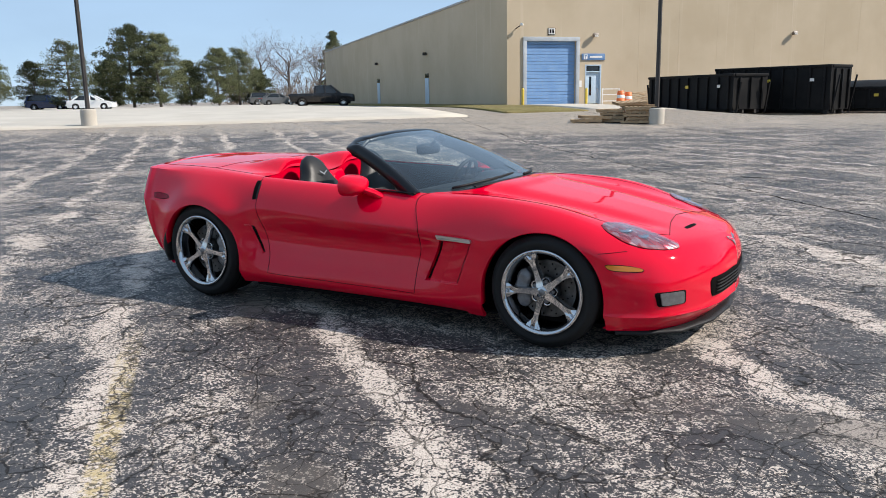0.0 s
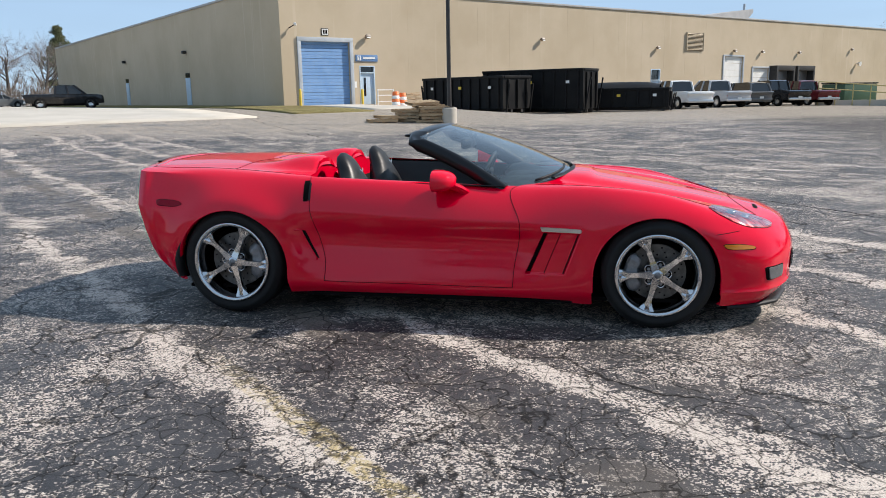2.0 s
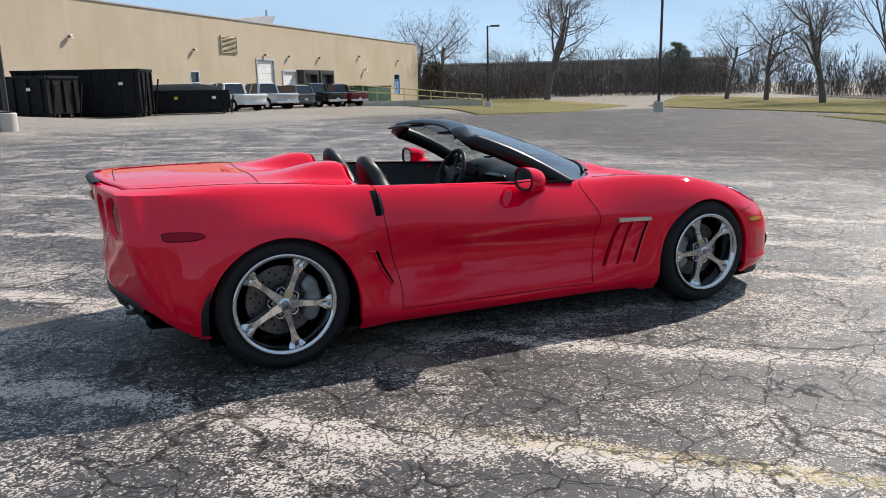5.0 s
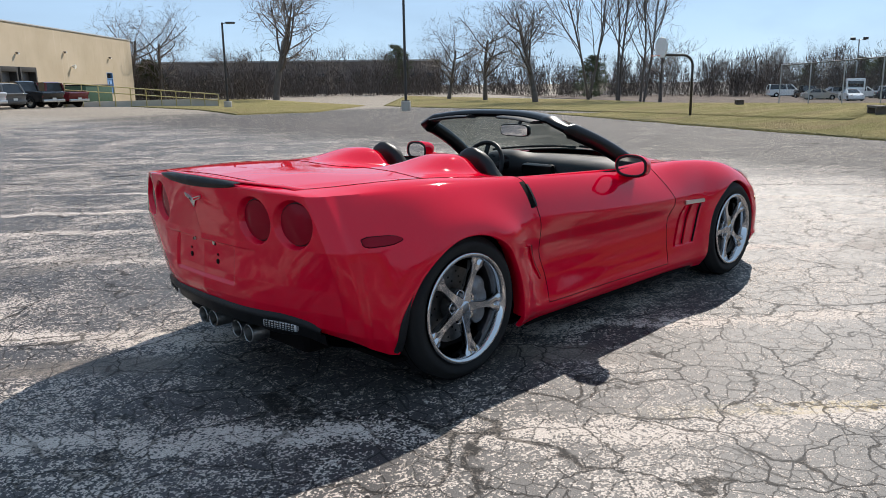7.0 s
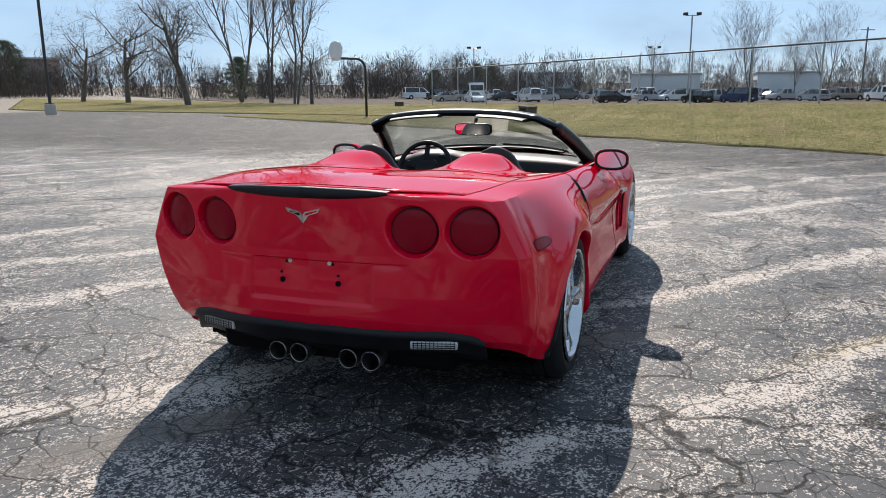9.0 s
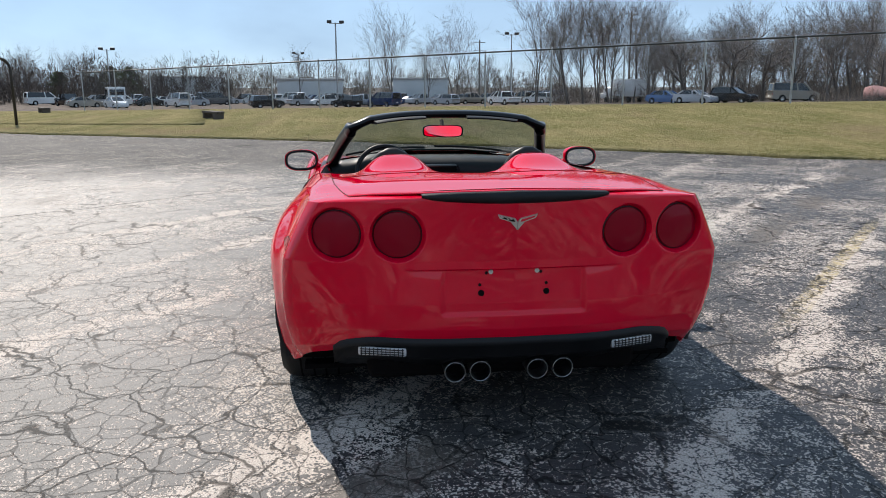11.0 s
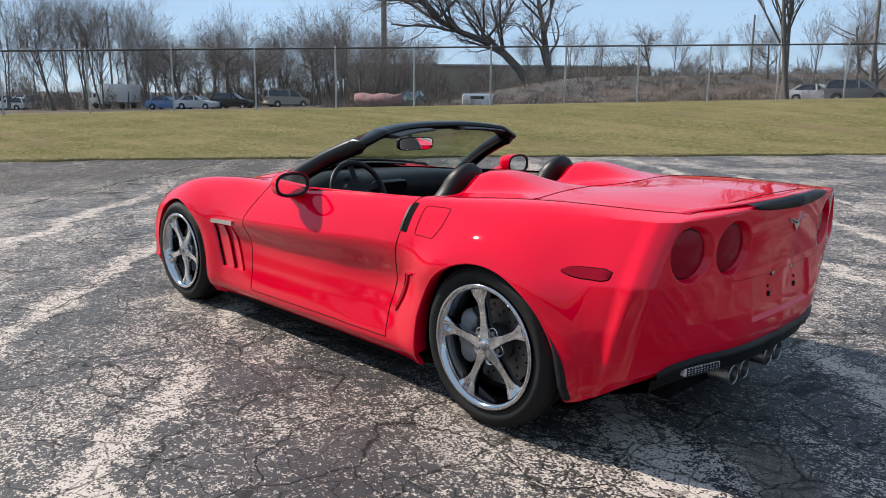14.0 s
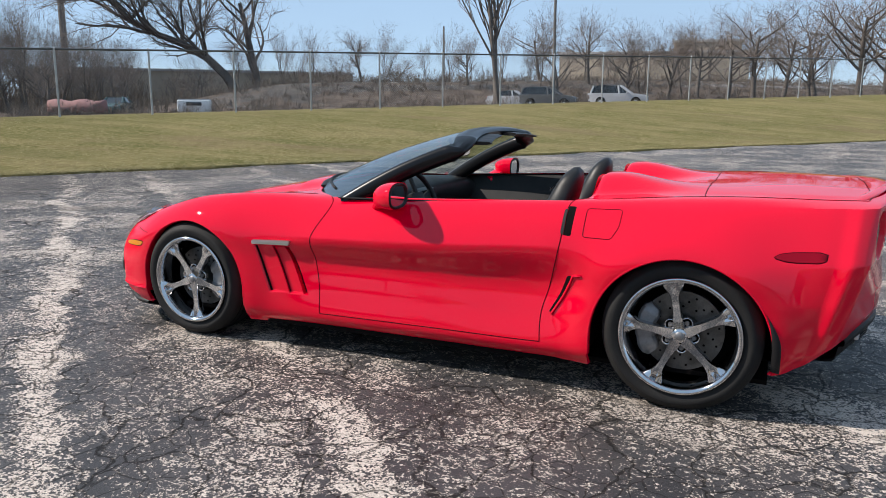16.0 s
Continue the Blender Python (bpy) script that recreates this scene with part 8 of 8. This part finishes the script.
for i in range(3, 9):
    for k in range(5):
        way = Vector((qq.gauss(0, 0.6), qq.gauss(0, 0.6), qq.uniform(0.1, 1.0))) - right_way * qq.uniform(0, 0.8)
        branch(wood, twig, lean_pts[i], way, qq.uniform(3.0, 5.5), 0.11, 1, qq, 0.17, 1.0, 4)
old = empty("old_leaning_tree", pose(ex, ey, gz(ex, ey)) @ Matrix.Scale(OLD, 4), label="old leafless tree leaning far over the brush", category="tree")
part("trunk", wood.mesh("trunk"), BARK, old)
part("twig_crown", twig.mesh("twig_crown"), TWIG, old)
x, y = placed(SIDE_EYE, 143.1, 116)
plant_tree(tree_proto(88, 11.5, spread=1.3, bend=0.14, girth=0.028), x, y, OLD, 40, "old leafless tree with a thick crooked trunk")
x, y = placed(SIDE_EYE, 160.6, 47)
plant_tree(tree_proto(91, 13, spread=0.5, bend=0.09, girth=0.017, stems=2), x, y, 1.1, 10, "leafless tree with a straight dark trunk at the fence", lean=(0, 4))


# ---- evergreens ----
def pine_meshes(seed, height, width, cone=False):
    """A trunk, whorled limbs, and needles in many small tufts with gaps between."""
    q = random.Random(seed)
    wood = Skin()
    wood.strand([Vector((0, 0, -0.3)), Vector((q.gauss(0, 0.1), q.gauss(0, 0.1), height * 0.5)), Vector((0, 0, height * 0.97))], [height * 0.02, height * 0.014, 0.03], 8)
    verts, faces = [], []

    def tuft(c, r, count):
        for _ in range(count):
            d = Vector((q.gauss(0, 1), q.gauss(0, 1), q.gauss(0, 0.75))).normalized() * r * q.random() ** 0.4
            a = Vector((q.gauss(0, 1), q.gauss(0, 1), q.gauss(0, 1))).normalized() * q.uniform(0.14, 0.3)
            b = a.orthogonal().normalized() * q.uniform(0.035, 0.075)
            p, k = c + d, len(verts)
            verts.extend((p - b, p + a, p + b))
            faces.append((k, k + 1, k + 2))

    layers = 15 if not cone else 20
    for i in range(layers):
        t = 0.1 + 0.88 * i / layers
        z = height * t
        reach = width / 2 * ((1 - t) ** 0.85 if cone else min(1, 2.4 * (1 - t)) ** 0.7 * min(1, 0.55 + t * 1.6)) * q.uniform(0.75, 1.15)
        for k in range(q.randint(5, 8)):
            a = q.uniform(0, 6.283)
            tip = Vector((math.cos(a) * reach, math.sin(a) * reach, z + q.uniform(-0.1, 0.5) * (0.6 if not cone else -0.5)))
            wood.strand([Vector((0, 0, z - 0.1)), tip], [0.05, 0.015], 4)
            for u in (0.35, 0.58, 0.8, 1.0):
                tuft(Vector((0, 0, z)).lerp(tip, u * q.uniform(0.85, 1.08)), q.uniform(0.4, 0.75) * (0.7 if cone else 0.9), 44)
    me = mesh_of("needles", verts, faces, False)
    w = wood.mesh("trunk")
    me.materials.append(NEEDLES), w.materials.append(BARK)
    return w, me


PINES = [pine_meshes(5, 9.5, 7.0), pine_meshes(6, 10.5, 7.5), pine_meshes(7, 8.0, 6.5)]
SPRUCE = pine_meshes(9, 13, 10.5, True)


def plant_pine(meshes, x, y, s, yaw, label="dark green pine with a ragged crown", group="pines by the pale lot"):
    t = empty("pine_tree", pose(x, y, gz(x, y) - 0.05, 0, 0, yaw), label=label, category="tree", group=group)
    t.scale = (s,) * 3
    part("trunk", meshes[0], None, t)
    part("crown", meshes[1], None, t)


for az, dist, s, kind in ((-60.5, 100, 0.82, 0), (-58.0, 104, 0.9, 2), (-56.0, 98, 0.95, 1), (-53.5, 106, 0.95, 2), (-52.0, 102, 1.22, 1), (-50.3, 100, 1.18, 0), (-48.3, 108, 0.95, 2), (-46.4, 106, 1.0, 0), (-45.0, 110, 0.95, 1), (-43.6, 114, 0.8, 2), (-62.3, 106, 0.75, 2)):
    x, y = placed((2.97, -4.73), az, dist)
    plant_pine(PINES[kind], x, y, s * 0.8, q.uniform(0, 360))
x, y = placed((2.97, -4.73), -38.2, 178)
plant_pine(SPRUCE, x, y, 1.3, 20, "tall pointed spruce behind the hall", "conifers far off")
for eye, az, dist, s, kind in ((FRONT_EYE, 40.4, 165, 1.0, 1), (MID_EYE, 55.2, 130, 0.75, 0), (FRONT_EYE, 23.2, 138, 0.85, 2), (MID_EYE, 72.5, 170, 0.7, 1), (REAR_EYE, 75.0, 160, 0.72, 0), (MID_EYE, 69.5, 190, 0.8, 2)):
    x, y = placed(eye, az, dist)
    plant_pine(PINES[kind], x, y, s, q.uniform(0, 360), "dark evergreen among bare trees", "conifers far off")


# ---- brush: what nobody could count ----
def brush(name, label, spots, low, high, per, seed, material=DRY_BRUSH, width=0.035, fan=0.35):
    """Bushes of fine dry twigs; spots gives (x, y, scale)."""
    r = np.random.default_rng(seed)
    verts, faces = [], []
    for x, y, s in spots:
        n = per
        tall = r.uniform(low, high) * s
        a, q = r.uniform(0, 6.283, n), r.random(n)
        h = r.random(n) ** 0.8 * tall
        reach = 0.75 * s * np.sqrt(q) * (1.15 - 0.75 * h / tall)
        px, py, pz = x + np.cos(a) * reach, y + np.sin(a) * reach, gz(x, y) + h - 0.1
        size = r.uniform(0.22, 0.62, n) * s * 0.6
        ux, uy, uz = np.cos(a) * 0.5 + r.normal(0, fan, n), np.sin(a) * 0.5 + r.normal(0, fan, n), 0.75 + r.normal(0, 0.35, n)
        t = a + r.uniform(-1.2, 1.2, n)
        wx, wy = np.cos(t) * width, np.sin(t) * width
        for i in range(n):
            k = len(verts)
            verts += [(px[i] - wx[i], py[i] - wy[i], pz[i] - uz[i] * size[i]), (px[i] + wx[i], py[i] + wy[i], pz[i] - uz[i] * size[i]), (px[i] + ux[i] * size[i], py[i] + uy[i] * size[i], pz[i] + uz[i] * size[i])]
            faces.append((k, k + 1, k + 2))
    me = mesh_of(name, verts, faces, False)
    me.materials.append(material)
    return tagged(new(name, me), label, "brush", kind="stuff")


r = random.Random(11)
spots = [(*placed(REAR_EYE, r.uniform(104.5, 133), r.uniform(104, 140)), r.uniform(1.0, 1.9)) for _ in range(420)]
brush("wood_undergrowth", "dense brown leafless undergrowth of the wood", spots, 1.0, 3.0, 90, 1, width=0.028, fan=0.6)
BANK_BRUSH = needle_material("bank_brush_twigs", (0.075, 0.058, 0.047), (0.2, 0.16, 0.13))
spots = [(*by_fence(r.uniform(-105, 10), 38 + 26 * r.random() ** 1.2), r.uniform(0.45, 1.1)) for _ in range(2100)]
brush("bank_brush", "dry brown brush along the railway bank", spots, 0.4, 1.4, 46, 2, BANK_BRUSH, width=0.018, fan=0.7)
spots = [(*by_fence(r.uniform(-190, 20), r.uniform(95, 130)), r.uniform(1.2, 2.4)) for _ in range(520)]
brush("railway_woods", "dark brown leafless woods beyond the railway bank", spots, 1.2, 3.4, 80, 7, BANK_BRUSH, width=0.04, fan=0.6)
WOOD_MASS = needle_material("bare_wood_mass", (0.05, 0.04, 0.036), (0.13, 0.105, 0.09))
spots = [(*placed(MID_EYE, r.uniform(14, 80), r.uniform(140, 190)), r.uniform(1.2, 2.6)) for _ in range(900)]
brush("far_thicket", "dark brown leafless woods along the far side", spots, 1.5, 4.0, 110, 3, WOOD_MASS, width=0.05, fan=0.5)
spots = [(*placed(REAR_EYE, r.uniform(66, 106), r.uniform(215, 270)), r.uniform(1.8, 3.2)) for _ in range(750)]
brush("far_hedge", "grey-brown distant line of woods", spots, 1.4, 4.2, 70, 4, width=0.055, fan=0.6)
spots = [(*placed((2.97, -4.73), r.uniform(-46, -33), r.uniform(118, 170)), r.uniform(1.2, 2.2)) for _ in range(200)]
brush("hall_side_thicket", "brown thicket at the end of the hall", spots, 1.2, 2.6, 55, 5, width=0.045, fan=0.5)
spots = [(*placed(FRONT_EYE, r.uniform(18.5, 31), r.uniform(128, 150)), r.uniform(1.4, 2.4)) for _ in range(220)]
brush("lawn_edge_thicket", "dark thicket beyond the lawn", spots, 1.2, 3.0, 70, 6, WOOD_MASS, width=0.045, fan=0.5)


def grass_blades():
    """Tufts on the near part of the bank and along its edge."""
    r = np.random.default_rng(8)
    n = 60000
    v = np.where(r.random(n) < 0.25, np.abs(r.normal(0, 0.25, n)), r.random(n) ** 1.4 * 14.0)
    u = r.uniform(-48, 40, n)
    x = 15.7 + 0.587 * u - 0.81 * (14.5 - v)
    y = -22.4 + 0.81 * u + 0.587 * (14.5 - v)
    z = ground_height(x, y) + 0.03
    h, a = r.uniform(0.012, 0.035, n), r.uniform(0, 6.283, n)
    w = 0.012
    lx, ly = r.normal(0, 0.03, n), r.normal(0, 0.03, n)
    verts = np.empty((n, 3, 3))
    verts[:, 0] = np.stack([x - np.cos(a) * w, y - np.sin(a) * w, z], 1)
    verts[:, 1] = np.stack([x + np.cos(a) * w, y + np.sin(a) * w, z], 1)
    verts[:, 2] = np.stack([x + lx, y + ly, z + h], 1)
    me = bpy.data.meshes.new("grass_tufts")
    me.from_pydata(verts.reshape(-1, 3).tolist(), [], np.arange(3 * n).reshape(-1, 3).tolist())
    me.materials.append(DRY_GRASS)
    tagged(new("grass_tufts", me), "short dormant grass tufts on the bank", "grass", kind="stuff")


grass_blades()
